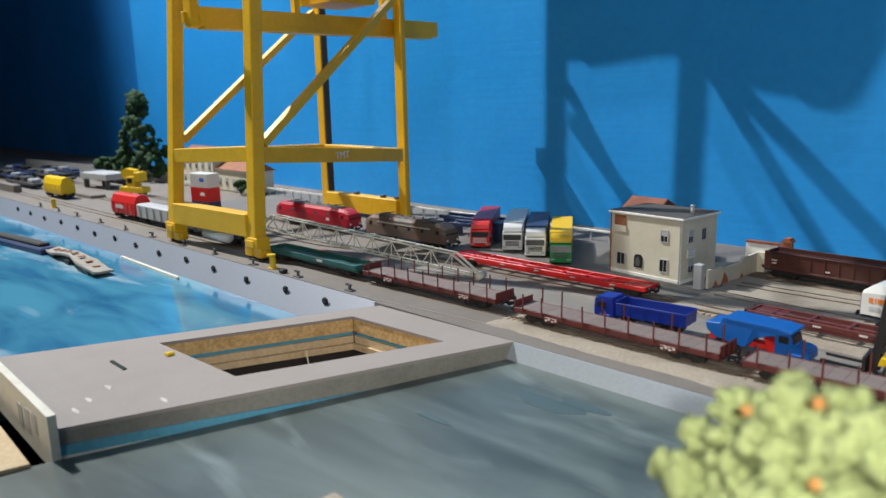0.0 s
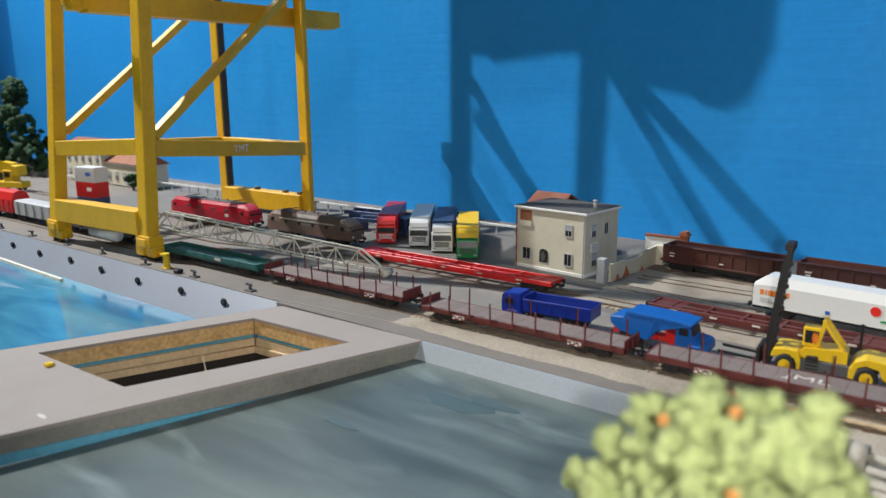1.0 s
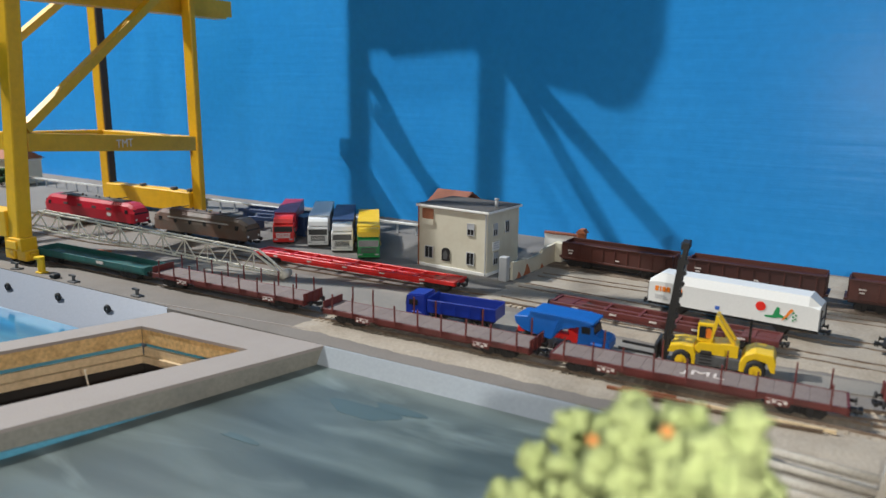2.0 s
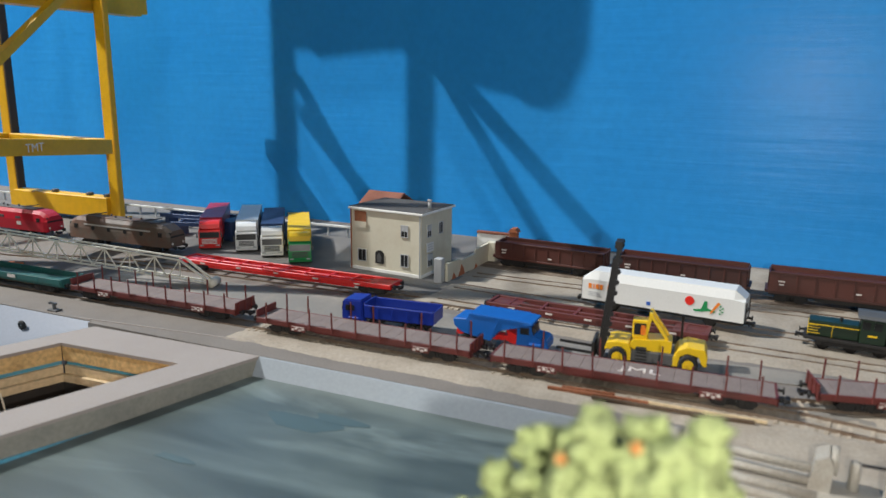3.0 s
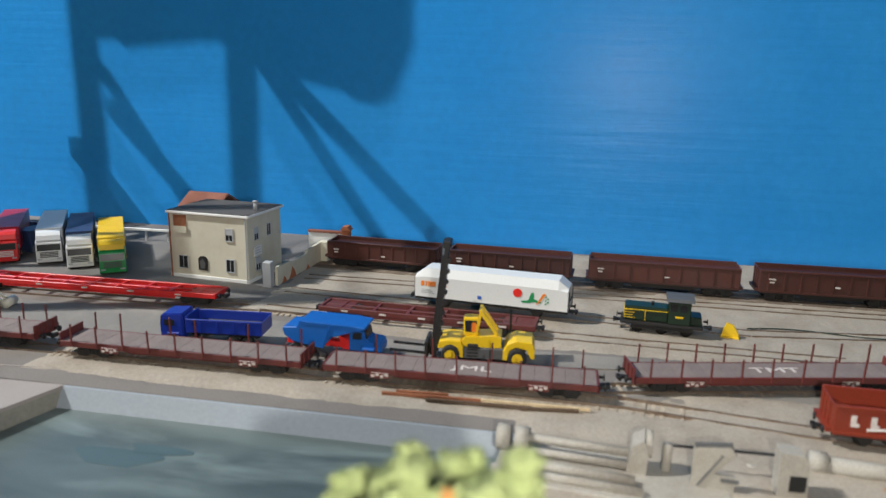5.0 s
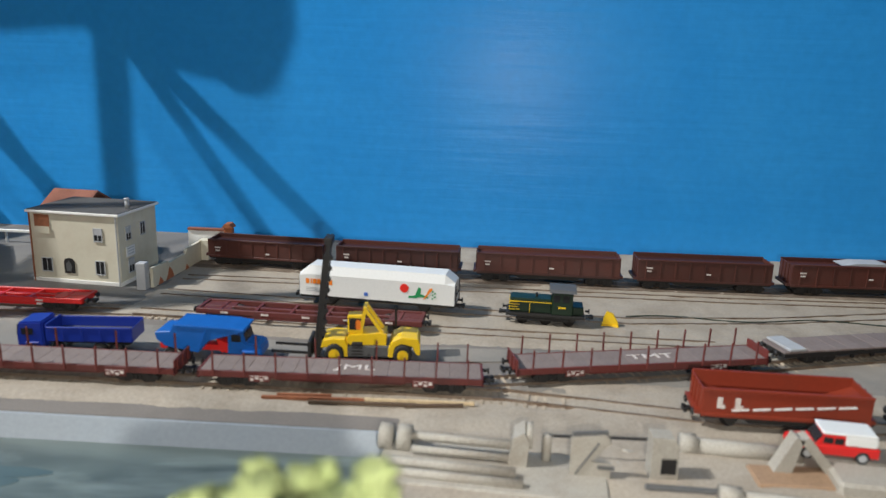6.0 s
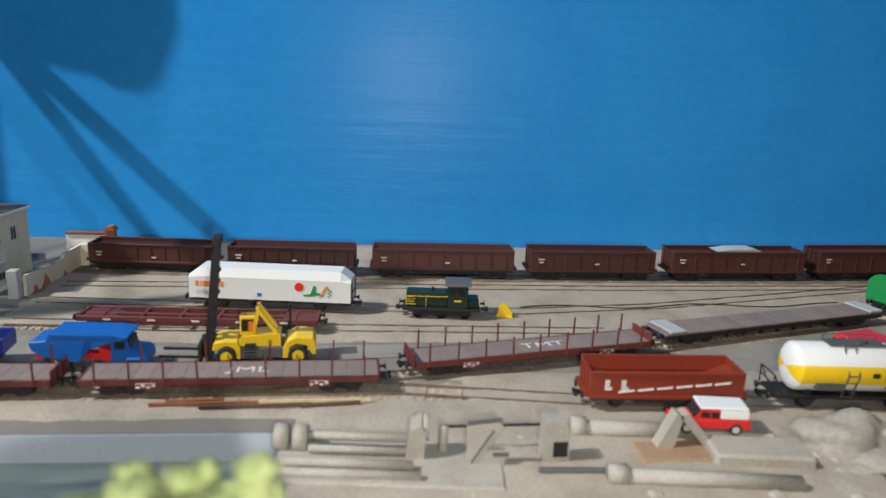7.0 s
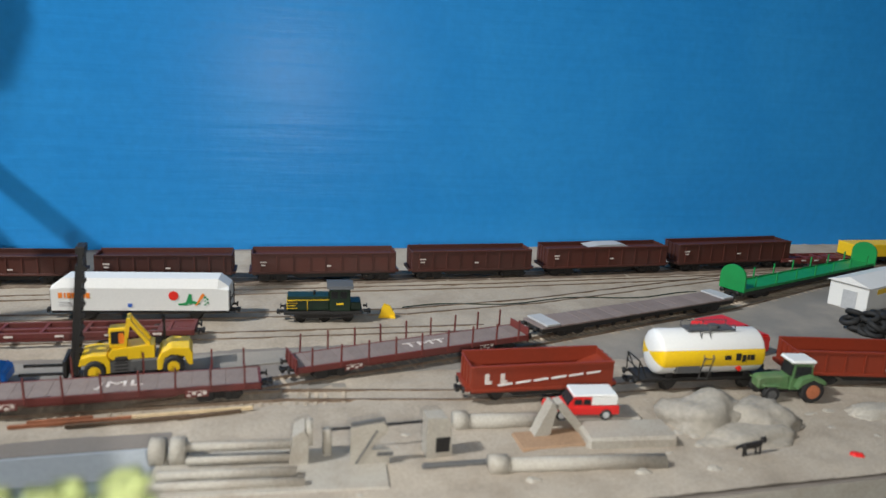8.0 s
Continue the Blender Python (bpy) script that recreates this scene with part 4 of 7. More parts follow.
for c in (FL, FR, RR, RL):
    foot = 0.030 if c.y < 0 else 0.008
    b = nb()
    deep = 0.0095 if c.y < 0 else 0.0055
    section = [Vector((e * 0.0105, f * deep, 0)) for e, f in ((-1, -1), (1, -1), (1, 1), (-1, 1))]
    va = [b.verts.new(leg_at(c, foot) + v) for v in section]
    vb = [b.verts.new(leg_at(c, TOPZ) + v) for v in section]
    fs = [b.faces.new(va[::-1]), b.faces.new(vb)] + [b.faces.new((va[k], va[(k + 1) % 4], vb[(k + 1) % 4], vb[k])) for k in range(4)]
    bmesh.ops.recalc_face_normals(b, faces=fs)
    bmesh.ops.bevel(b, geom=b.edges[:], offset=0.0014, segments=1, affect="EDGES")
    crane_part("leg", b)
    b = nb()
    if c.y < 0:
        bx(b, c.x - 0.017, c.x + 0.017, c.y - 0.011, c.y + 0.011, 0.018, 0.034, 0.001)
        bx(b, c.x - 0.010, c.x + 0.010, c.y - 0.013, c.y - 0.0105, 0.020, 0.030, 0.0006)
    bx(b, c.x - 0.022, c.x - 0.003, c.y - 0.009, c.y + 0.009, 0.0055, 0.019 if c.y < 0 else 0.010, 0.0012)
    bx(b, c.x + 0.003, c.x + 0.022, c.y - 0.009, c.y + 0.009, 0.0055, 0.019 if c.y < 0 else 0.010, 0.0012)
    bx(b, c.x + 0.0215, c.x + 0.026, c.y - 0.004, c.y + 0.004, 0.009, 0.016, 0.0008)
    bog = crane_part("wheel_truck", b, "yellow wheel truck under the leg")
    for e in (-0.016, -0.008, 0.008, 0.016):
        b = nb()
        cy(b, (c.x + e, c.y, 0.0052), 0.0050, 0.006, "y", 14)
        part("wheel", b, M_BLACK, bog, "", True)
crane_part("sill_beam", tie(FL, 0.050, FR, 0.050, 0.024, 0.033))
crane_part("sill_beam", tie(RL, 0.027, RR, 0.027, 0.024, 0.034))
crane_part("portal_tie", tie(FL, 0.142, FR, 0.153, 0.018, 0.022))
crane_part("portal_tie", tie(RL, 0.128, RR, 0.126, 0.018, 0.022))
crane_part("side_tie", tie(FR, 0.151, RR, 0.126, 0.018, 0.023))
crane_part("side_tie", tie(FL, 0.140, RL, 0.128, 0.018, 0.022))
for a, c, zt in ((FL, RL, 0.725), (FR, RR, 0.775)):
    crane_part("upper_tie", tie(a, zt, c, zt, 0.014, 0.018))
    p, q = leg_at(a, 0.166), leg_at(c, 0.392)
    b = nb()
    bar(b, (p.x, p.y + 0.012, p.z), (q.x, q.y - 0.012, q.z), 0.0115, 0.0115)
    crane_part("diagonal_brace", b)
    # the upper brace is out of view, set for the diagonal shadow on the wall
    p, q = leg_at(a, 0.435), leg_at(c, 0.768)
    b = nb()
    bar(b, (p.x, p.y + 0.012, p.z), (q.x, q.y - 0.008, q.z), 0.0115, 0.0115)
    crane_part("upper_brace", b)
crane_part("top_cross_beam", tie(FL, 0.70, FR, 0.70, 0.019, 0.035))
crane_part("top_cross_beam", tie(RL, 0.806, RR, 0.786, 0.010, 0.030))
b = nb()
bar(b, (0.057, -0.187, 0.346), (0.066, 0.277, 0.348), 0.024, 0.026)
bar(b, (0.057, -0.180, 0.3315), (0.066, 0.262, 0.3335), 0.030, 0.005)
bx(b, 0.046, 0.068, -0.200, -0.186, 0.330, 0.372, 0.001)
bx(b, 0.050, 0.058, -0.206, -0.199, 0.336, 0.352, 0.001)
g_ = crane_part("trolley_girder", b, "yellow box girder slung between the legs")
for f in (-0.02, 0.16):
    part("girder_hanger", bar(nb(), (0.061, f, 0.3595), (0.061, f, 0.585), 0.010, 0.010), M_CRANE, g_)
b = nb()
prism(b, [(0.010, 0.378), (0.098, 0.378), (0.110, 0.390), (0.110, 0.402), (-0.002, 0.402), (-0.002, 0.390)], 0.02, 0.11)
crane_part("trolley", b, "yellow trolley with rounded base")
# unseen top block over the landside legs, with two small openings, and a side block beside it, shaped to cast the wall
# shadow
b = nb()
bx(b, -0.126, -0.010, 0.155, 0.188, 0.808, 0.930, 0.002)
bx(b, -0.010, 0.090, 0.155, 0.188, 0.822, 0.930, 0.002)
bx(b, 0.033, 0.050, 0.160, 0.182, 0.799, 0.8225)
bx(b, 0.0765, 0.090, 0.160, 0.182, 0.771, 0.8225)
bx(b, 0.0905, 0.1975, 0.160, 0.182, 0.800, 0.812)
bx(b, 0.0905, 0.1975, 0.160, 0.182, 0.866, 0.930)
bx(b, 0.130, 0.138, 0.160, 0.182, 0.8125, 0.8655)
crane_part("unseen_top_block", b, "unseen yellow top block shaped to cast the wall shadow")
b = nb()
bar(b, (0.100, 0.171, 0.763), (0.200, 0.171, 0.736), 0.022, 0.020)
crane_part("unseen_top_arm", b, "unseen yellow arm added for its shadow on the wall")
b = nb()
prism(b, [(0.200, 0.728), (0.232, 0.720), (0.256, 0.728), (0.268, 0.754), (0.284, 0.786), (0.284, 0.930), (0.200, 0.930)], 0.155, 0.188)
crane_part("unseen_side_block", b, "unseen yellow side block shaped to cast the wall shadow")
# added dark brown strip, colours in the shaded side of the rear leg
b = nb()
bx(b, RL.x + 0.0108, RL.x + 0.0145, RL.y - 0.005, RL.y + 0.008, 0.045, 0.44)
part("leg_shade_strip", b, M_CRANEDK, CR, "dark strip painted as the rear leg's shaded side")
letters("lettering", "TMT", 0.0165, M_TRIM, CR, pose(0.1285, 0.007, 0.1378, 90, 0, 99.8))
b = nb()
cy(b, (0.025, -0.166, 0.022), 0.0085, 0.070, "x", 20)
part("cable_drum", b, M_WHITE, CR, "white roll under the sill beam", True)
for u in (-0.05, 0.03, 0.07):
    b = nb()
    bx(b, u - 0.004, u + 0.004, 0.166, 0.176, 0.044, 0.049, 0.0006)
    part("sill_fitting", b, M_DGREY, CR)

# ---------------------------------------------------------------- corner house


def window_of(parent, m, w, h, tall=False, blind=True):
    fr = nb()
    t = 0.0009
    bx(fr, -w / 2 - t, w / 2 + t, -0.0007, 0.0005, h / 2, h / 2 + t)
    bx(fr, -w / 2 - t, w / 2 + t, -0.0010, 0.0005, -h / 2 - t, -h / 2)
    bx(fr, -w / 2 - t, -w / 2, -0.0007, 0.0005, -h / 2, h / 2)
    bx(fr, w / 2, w / 2 + t, -0.0007, 0.0005, -h / 2, h / 2)
    bx(fr, -0.0003, 0.0003, -0.0005, 0.0005, -h / 2, h / 2)
    wf = part("window", fr, M_GREY, parent, "grey framed window", at=m)
    part("pane", bx(nb(), -w / 2, w / 2, -0.0002, 0.0004, -h / 2, h / 2), M_GLASS, wf)
    if blind:
        part("blind", bx(nb(), -w / 2, w / 2, -0.0004, -0.0001, 0.0, h / 2), M_GREY, wf, "half lowered grey blind")


HS = thing("corner_house", -0.351, 0.822, 0.0022, -5.5, "cream two-storey model house with flat roof and white trim", "house")
W_, D_, H_ = 0.102, 0.076, 0.076
b = nb()
bx(b, -W_, 0.0, 0.0, D_, 0.0, H_, 0.0006)
part("house_body", b, M_HOUSE, HS)
b = nb()
bx(b, -W_ - 0.001, 0.001, -0.001, D_ + 0.001, 0.0, 0.004, 0.0003)
part("plinth", b, M_TRIM, HS, "white plinth")
b = nb()
bx(b, -W_ - 0.0025, 0.003, -0.003, D_ + 0.003, H_, H_ + 0.0028, 0.0005)
part("cornice", b, M_TRIM, HS, "white roof edge")
b = nb()
bx(b, -W_ - 0.001, 0.002, -0.002, D_ + 0.002, H_ + 0.0028, H_ + 0.0034, 0.0002)
part("flat_roof", b, M_ROOF, HS, "dark felt flat roof")
b = nb()
cy(b, (-0.006, 0.030, H_ + 0.0085), 0.0022, 0.010, "z", 12)
cy(b, (-0.006, 0.030, H_ + 0.0140), 0.0030, 0.0016, "z", 12)
part("chimney_pipe", b, M_GREY, HS, "", True)
for u in (-W_ + 0.0012, -0.0012):
    b = nb()
    cy(b, (u, -0.0012, H_ / 2), 0.0009, H_, "z", 8)
    part("downpipe", b, M_GREY if u > -0.05 else M_WOODRED, HS)
b = nb()
bx(b, -W_ + 0.0065, -W_ + 0.0235, -0.0009, 0.0006, H_ - 0.022, H_ - 0.002)
lg = part("loggia", b, M_WOODRED, HS, "recessed brown balcony opening")
part("railing", bx(nb(), -W_ + 0.006, -W_ + 0.024, -0.0018, -0.0009, H_ - 0.0225, H_ - 0.0150), M_HOUSE, lg)
window_of(HS, pose(-0.023, -0.0004, 0.055), 0.0085, 0.013)
window_of(HS, pose(-0.023, -0.0004, 0.019), 0.0095, 0.014, blind=False)
window_of(HS, pose(-0.085, -0.0004, 0.019), 0.0110, 0.014, blind=False)
window_of(HS, pose(0.0004, 0.018, 0.055, 0, 0, 90), 0.0085, 0.013)
window_of(HS, pose(0.0004, 0.046, 0.055, 0, 0, 90), 0.0085, 0.013, blind=False)
window_of(HS, pose(0.0004, 0.020, 0.019, 0, 0, 90), 0.0095, 0.014)
b = nb()
prism(b, [(-0.0060, -0.008), (0.0060, -0.008), (0.0060, 0.005), (0.004, 0.0078), (0, 0.0088), (-0.004, 0.0078), (-0.0060, 0.005)], -0.0009, 0.0004)
po = part("poster_niche", b, M_BLACK, HS, "dark arched niche on the front", at=pose(-0.059, -0.0002, 0.019))
part("niche_relief", prism(nb(), [(-0.003, -0.006), (0.002, -0.006), (0.0035, 0.0), (0.0, 0.006), (-0.0035, 0.002)], -0.0012, -0.0009), M_DGREY, po)
# annex with tiled roof behind the house
b = nb()
bx(b, -W_ - 0.044, -W_ + 0.002, D_ + 0.0015, D_ + 0.062, 0.0, 0.062, 0.0005)
part("annex", b, M_HOUSE, HS)
b = nb()
prism(b, [(D_ + 0.0065, 0.062), (D_ + 0.036, 0.079), (D_ + 0.068, 0.062), (D_ + 0.068, 0.064), (D_ + 0.036, 0.0815), (D_ + 0.0065, 0.0642)], -W_ - 0.050, -W_ + 0.008, "x")
part("tiled_roof", b, M_TILE, HS, "reddish brown tiled roof")
# sign board by the right wall
b = nb()
bx(b, 0.0012, 0.0022, 0.010, 0.026, 0.030, 0.041)
sg = part("sign_board", b, M_WHITE, HS, "white sign on the side wall")
b = nb()
for k in range(3):
    bx(b, 0.0022, 0.0024, 0.012, 0.024, 0.0325 + 0.003 * k, 0.0335 + 0.003 * k)
part("sign_mark", b, M_GREY, sg)

# garden wall beside the house
GW = thing("garden_wall", -0.322, 0.818, 0.0, 0.0, "weathered plastered wall with bare brick patches and gate posts", "garden wall")
b = nb()
bx(b, -0.009, 0.001, -0.004, 0.006, 0.0, 0.031, 0.0006)
part("gate_post", b, M_GREY, GW, "pale grey post")
b = nb()
prism(b, [(0.004, 0.0), (0.124, 0.0), (0.124, 0.027), (0.085, 0.026), (0.080, 0.021), (0.040, 0.020), (0.036, 0.023), (0.004, 0.024)], -0.0016, 0.0016, "x")
part("wall_panel", b, M_HOUSE, GW, "stained cream plaster", at=pose(0.003, 0.002, 0, 0, 0, -4))
b = nb()
for y0, h0, w0 in ((0.012, 0.010, 0.014), (0.030, 0.016, 0.020), (0.075, 0.008, 0.012)):
    prism(b, [(y0, 0.001), (y0 + w0, 0.001), (y0 + w0 * 0.8, h0 * 0.6), (y0 + w0 * 0.5, h0), (y0 + w0 * 0.3, h0 * 0.5)], 0.0017, 0.0022, "x")
part("brick_patch", b, M_BRICK, GW, "exposed orange brick", at=pose(0.003, 0.002, 0, 0, 0, -4))
b = nb()
bx(b, 0.010, 0.022, 0.122, 0.134, 0.0, 0.028, 0.0008)
part("end_post", b, M_HOUSE, GW)
b = nb()
bx(b, 0.032, 0.042, 0.150, 0.160, 0.0, 0.038, 0.0006)
prism(b, [(0.030, 0.038), (0.044, 0.038), (0.040, 0.043), (0.034, 0.043)], 0.148, 0.162)
part("brick_pier", b, M_BRICK, GW, "orange brick pier with cap")
b = nb()
bx(b, -0.02, 0.03, 0.165, 0.168, 0.0, 0.030, 0.0005)
part("rear_wall", b, M_TRIM, GW, "white plastered rear wall")
part("coping", bx(nb(), -0.02, 0.03, 0.163, 0.170, 0.030, 0.033, 0.0005), M_TILE, GW)
b = nb()
bx(b, -0.505, -0.455, 0.960, 0.962, 0.002, 0.022, 0.0003)
for u in (-0.505, -0.480, -0.455):
    bx(b, u - 0.002, u + 0.002, 0.958, 0.964, 0.002, 0.025, 0.0003)
solid("yard_fence", b, M_HOUSE, "low cream yard fence behind the house", "fence", kind="")

# ---------------------------------------------------------------- road vehicles


def tyre(parent, x, y, r, wdt, rim, name="wheel"):
    b = nb()
    cy(b, (0, 0, 0), r, wdt, "y", 18)
    bmesh.ops.bevel(b, geom=[e for e in b.edges if abs(e.verts[0].co.y - e.verts[1].co.y) < 1e-7], offset=r * 0.12, segments=1, affect="EDGES")
    w = part(name, b, M_RUBBER, parent, "", False, pose(x, y, r))
    b = nb()
    cy(b, (0, 0, 0), r * 0.58, wdt * 1.04, "y", 14)
    cy(b, (0, 0, 0), r * 0.22, wdt * 1.18, "y", 10)
    part("rim", b, rim, w)
    return w


def lorry(x, y, rz, cab, trailer, label, spoiler, roof=None):
    """A tractor unit with box trailer; its front looks along local -y."""
    t = thing("lorry", x, y, 0.0024, rz, label, "lorry", "lorries parked by the yard")
    t.matrix_basis = t.matrix_basis @ Matrix.Diagonal((1.05, 0.95, 0.86, 1))
    b = nb()
    prism(b, [(0.0, 0.004), (-0.0005, 0.010), (0.0, 0.019), (0.0022, 0.0300), (0.006, 0.0330), (0.024, 0.0335), (0.024, 0.004)], -0.0138, 0.0138, "x")
    bmesh.ops.bevel(b, geom=[e for e in b.edges], offset=0.0006, segments=1, affect="EDGES")
    c = part("cab", b, cab, t)
    part("windscreen", prism(nb(), [(-0.0003, 0.0195), (0.0004, 0.0192), (0.0022, 0.0278), (0.0014, 0.0282)], -0.0122, 0.0122, "x"), M_GLASS, c)
    for s in (-1, 1):
        part("side_window", bx(nb(), s * 0.0138 - 0.0002, s * 0.0138 + 0.0002, 0.004, 0.013, 0.0195, 0.0275), M_GLASS, c)
        part("mirror", bx(nb(), s * 0.0155 - 0.0008, s * 0.0155 + 0.0008, -0.001, 0.0004, 0.020, 0.0265, 0.0003), M_DGREY, c)
        part("headlight", bx(nb(), s * 0.010 - 0.0024, s * 0.010 + 0.0024, -0.0010, 0.0, 0.0062, 0.0085, 0.0003), M_GREY, c)
    for k in range(4):
        part("grille_bar", bx(nb(), -0.0095, 0.0095, -0.0012, -0.0003, 0.0098 + 0.0022 * k, 0.0110 + 0.0022 * k), M_DGREY if cab is not M_RED else M_WHITE, c)
    part("bumper", bx(nb(), -0.0138, 0.0138, -0.0018, 0.003, 0.0030, 0.0062, 0.0005), cab, c)
    b = nb()
    prism(b, [(0.004, 0.0335), (0.007, 0.040), (0.012, 0.0435), (0.023, 0.0445), (0.023, 0.0335)], -0.0128, 0.0128, "x")
    part("roof_spoiler", b, spoiler, c)
    b = nb()
    bx(b, -0.0145, 0.0145, 0.030, 0.168, 0.0135, 0.0455, 0.0006)
    tr = part("trailer", b, trailer, t)
    if roof:
        part("trailer_roof", bx(nb(), -0.0143, 0.0143, 0.0302, 0.1678, 0.0456, 0.0464), roof, tr)
    part("chassis", bx(nb(), -0.009, 0.009, 0.010, 0.160, 0.0065, 0.0125), M_BLACK, t)
    for yy in (0.009, 0.038, 0.128, 0.142, 0.156):
        for s in (-1, 1):
            b = nb()
            cy(b, (0, 0, 0), 0.0058, 0.0040, "x", 16)
            w = part("wheel", b, M_RUBBER, t, "", False, pose(s * 0.0118, yy, 0.0058))
            b = nb()
            cy(b, (0, 0, 0), 0.0032, 0.0043, "x", 12)
            part("rim", b, M_GREY, w)
    return t


lorry(-0.677, 0.830, 35, M_RED, M_CRIMSON, "red articulated lorry with dark red trailer", M_RED, M_CRIMSON)
lorry(-0.624, 0.842, 35, M_WHITE, M_WHITE, "white lorry with white trailer in the yard", M_WHITE)
lorry(-0.574, 0.832, 35, M_WHITE, M_NAVY, "white lorry with dark blue trailer", M_WHITE, M_NAVY)
lorry(-0.521, 0.819, 35, M_GREEN, M_YELLOW, "green lorry with yellow trailer and spoiler", M_YELLOW)


def tipper(x, y, rz, paint_, label, raised, bonnet):
    """A tipper lorry; its cab looks along local -x."""
    t = thing("tipper_lorry", x, y, 0.0015, rz, label, "tipper lorry", "blue tipper lorries")
    t.matrix_basis = t.matrix_basis @ Matrix.Diagonal((0.94, 0.95, 0.90 if not raised else 1.0, 1))
    b = nb()
    if bonnet:
        prism(b, [(-0.046, 0.006), (-0.046, 0.014), (-0.043, 0.0165), (-0.032, 0.0175), (-0.030, 0.0265), (-0.017, 0.0265), (-0.016, 0.006)], -0.0115, 0.0115)
    else:
        prism(b, [(-0.048, 0.005), (-0.0485, 0.016), (-0.0465, 0.030), (-0.026, 0.031), (-0.025, 0.005)], -0.0128, 0.0128)
    bmesh.ops.bevel(b, geom=b.edges[:], offset=0.0012, segments=2, affect="EDGES")
    c = part("cab", b, paint_, t, smooth=False)
    if bonnet:
        part("windscreen", prism(nb(), [(-0.0325, 0.0185), (-0.0315, 0.0185), (-0.0300, 0.0252), (-0.0310, 0.0252)], -0.0100, 0.0100), M_GLASS, c)
        sw = (-0.0285, -0.020)
    else:
        part("windscreen", prism(nb(), [(-0.0490, 0.0175), (-0.0480, 0.0175), (-0.0468, 0.0275), (-0.0478, 0.0275)], -0.0112, 0.0112), M_GLASS, c)
        sw = (-0.044, -0.034)
    for s in (-1, 1):
        y0 = s * (0.0116 if bonnet else 0.0129)
        part("side_window", bx(nb(), sw[0], sw[1], y0 - 0.0002, y0 + 0.0002, 0.0185, 0.0245), M_GLASS, c)
        part("mudguard", bx(nb(), -0.041, -0.029, s * 0.0122 - 0.0022, s * 0.0122 + 0.0022, 0.0095, 0.0118, 0.0006), paint_, c)
    b = nb()
    bx(b, -0.028, 0.046, -0.0050, 0.0050, 0.0075, 0.0125, 0.0004)
    part("chassis", b, M_RED if raised else M_BLACK, t)
    b = nb()
    if raised:
        prism(b, [(-0.028, 0.008), (-0.010, 0.008), (-0.006, 0.020), (-0.024, 0.013)], -0.010, 0.010)
        part("tipping_frame", b, M_RED, t, "red tipping frame")
        b = nb()
        prof = [(0.0458, 0.0240), (0.0443, 0.0185), (0.0368, 0.0130), (0.0082, 0.0085), (-0.0008, 0.0190), (-0.0114, 0.0222), (-0.0325, 0.0282), (-0.0322, 0.0298), (-0.0219, 0.0308), (0.0293, 0.0318), (0.0323, 0.0262), (0.0452, 0.0252)]
        prism(b, prof, -0.0148, 0.0148)
        bmesh.ops.bevel(b, geom=b.edges[:], offset=0.0006, segments=1, affect="EDGES")
        body = part("tipping_body", b, paint_, t, "blue tipping body tilted back, with a shield over the cab")
        for s in (-1, 1):
            part("body_rim", bar(nb(), (0.0290, s * 0.0152, 0.0311), (-0.0215, s * 0.0152, 0.0302), 0.0010, 0.0014), paint_, body)
            part("body_rib", bar(nb(), (0.0080, s * 0.0152, 0.0095), (0.0005, s * 0.0152, 0.0300), 0.0010, 0.0012), paint_, body)
    else:
        bx(b, -0.022, 0.051, -0.0140, 0.0140, 0.0130, 0.0150)
        for s in (-1, 1):
            bx(b, -0.022, 0.051, s * 0.0140 - 0.0006, s * 0.0140 + 0.0006, 0.0130, 0.0270, 0.0002)
        bx(b, -0.0226, -0.0214, -0.0140, 0.0140, 0.0130, 0.0290, 0.0002)
        bx(b, 0.0504, 0.0516, -0.0140, 0.0140, 0.0130, 0.0262, 0.0002)
        for s in (-1, 1):
            bx(b, -0.022, 0.051, s * 0.0148 - 0.0006, s * 0.0148 + 0.0006, 0.0255, 0.0270, 0.0003)
            for u in (-0.008, 0.008, 0.024, 0.040):
                bx(b, u - 0.0008, u + 0.0008, s * 0.0148 - 0.0005, s * 0.0148 + 0.0005, 0.0132, 0.0254)
        body = part("load_body", b, paint_, t, "open blue load body")
        part("load", bx(nb(), -0.0205, 0.0495, -0.0132, 0.0132, 0.0152, 0.0175), M_DGREY, body, "dark load inside")
    for xx in ((-0.035, 0.020, 0.034) if raised else (-0.037, -0.014, 0.022, 0.037)):
        for s in (-1, 1):
            tyre(t, xx, s * 0.0112, 0.0056, 0.0046, M_DGREY)
    return t


tipper(-0.302, 0.651, 5.0, M_BLUE, "royal blue four-axle tipper lorry with open body", False, False)
tipper(-0.187, 0.648, 180.0, M_SKYBLUE, "azure bonneted tipper lorry with its body tilted", True, True)


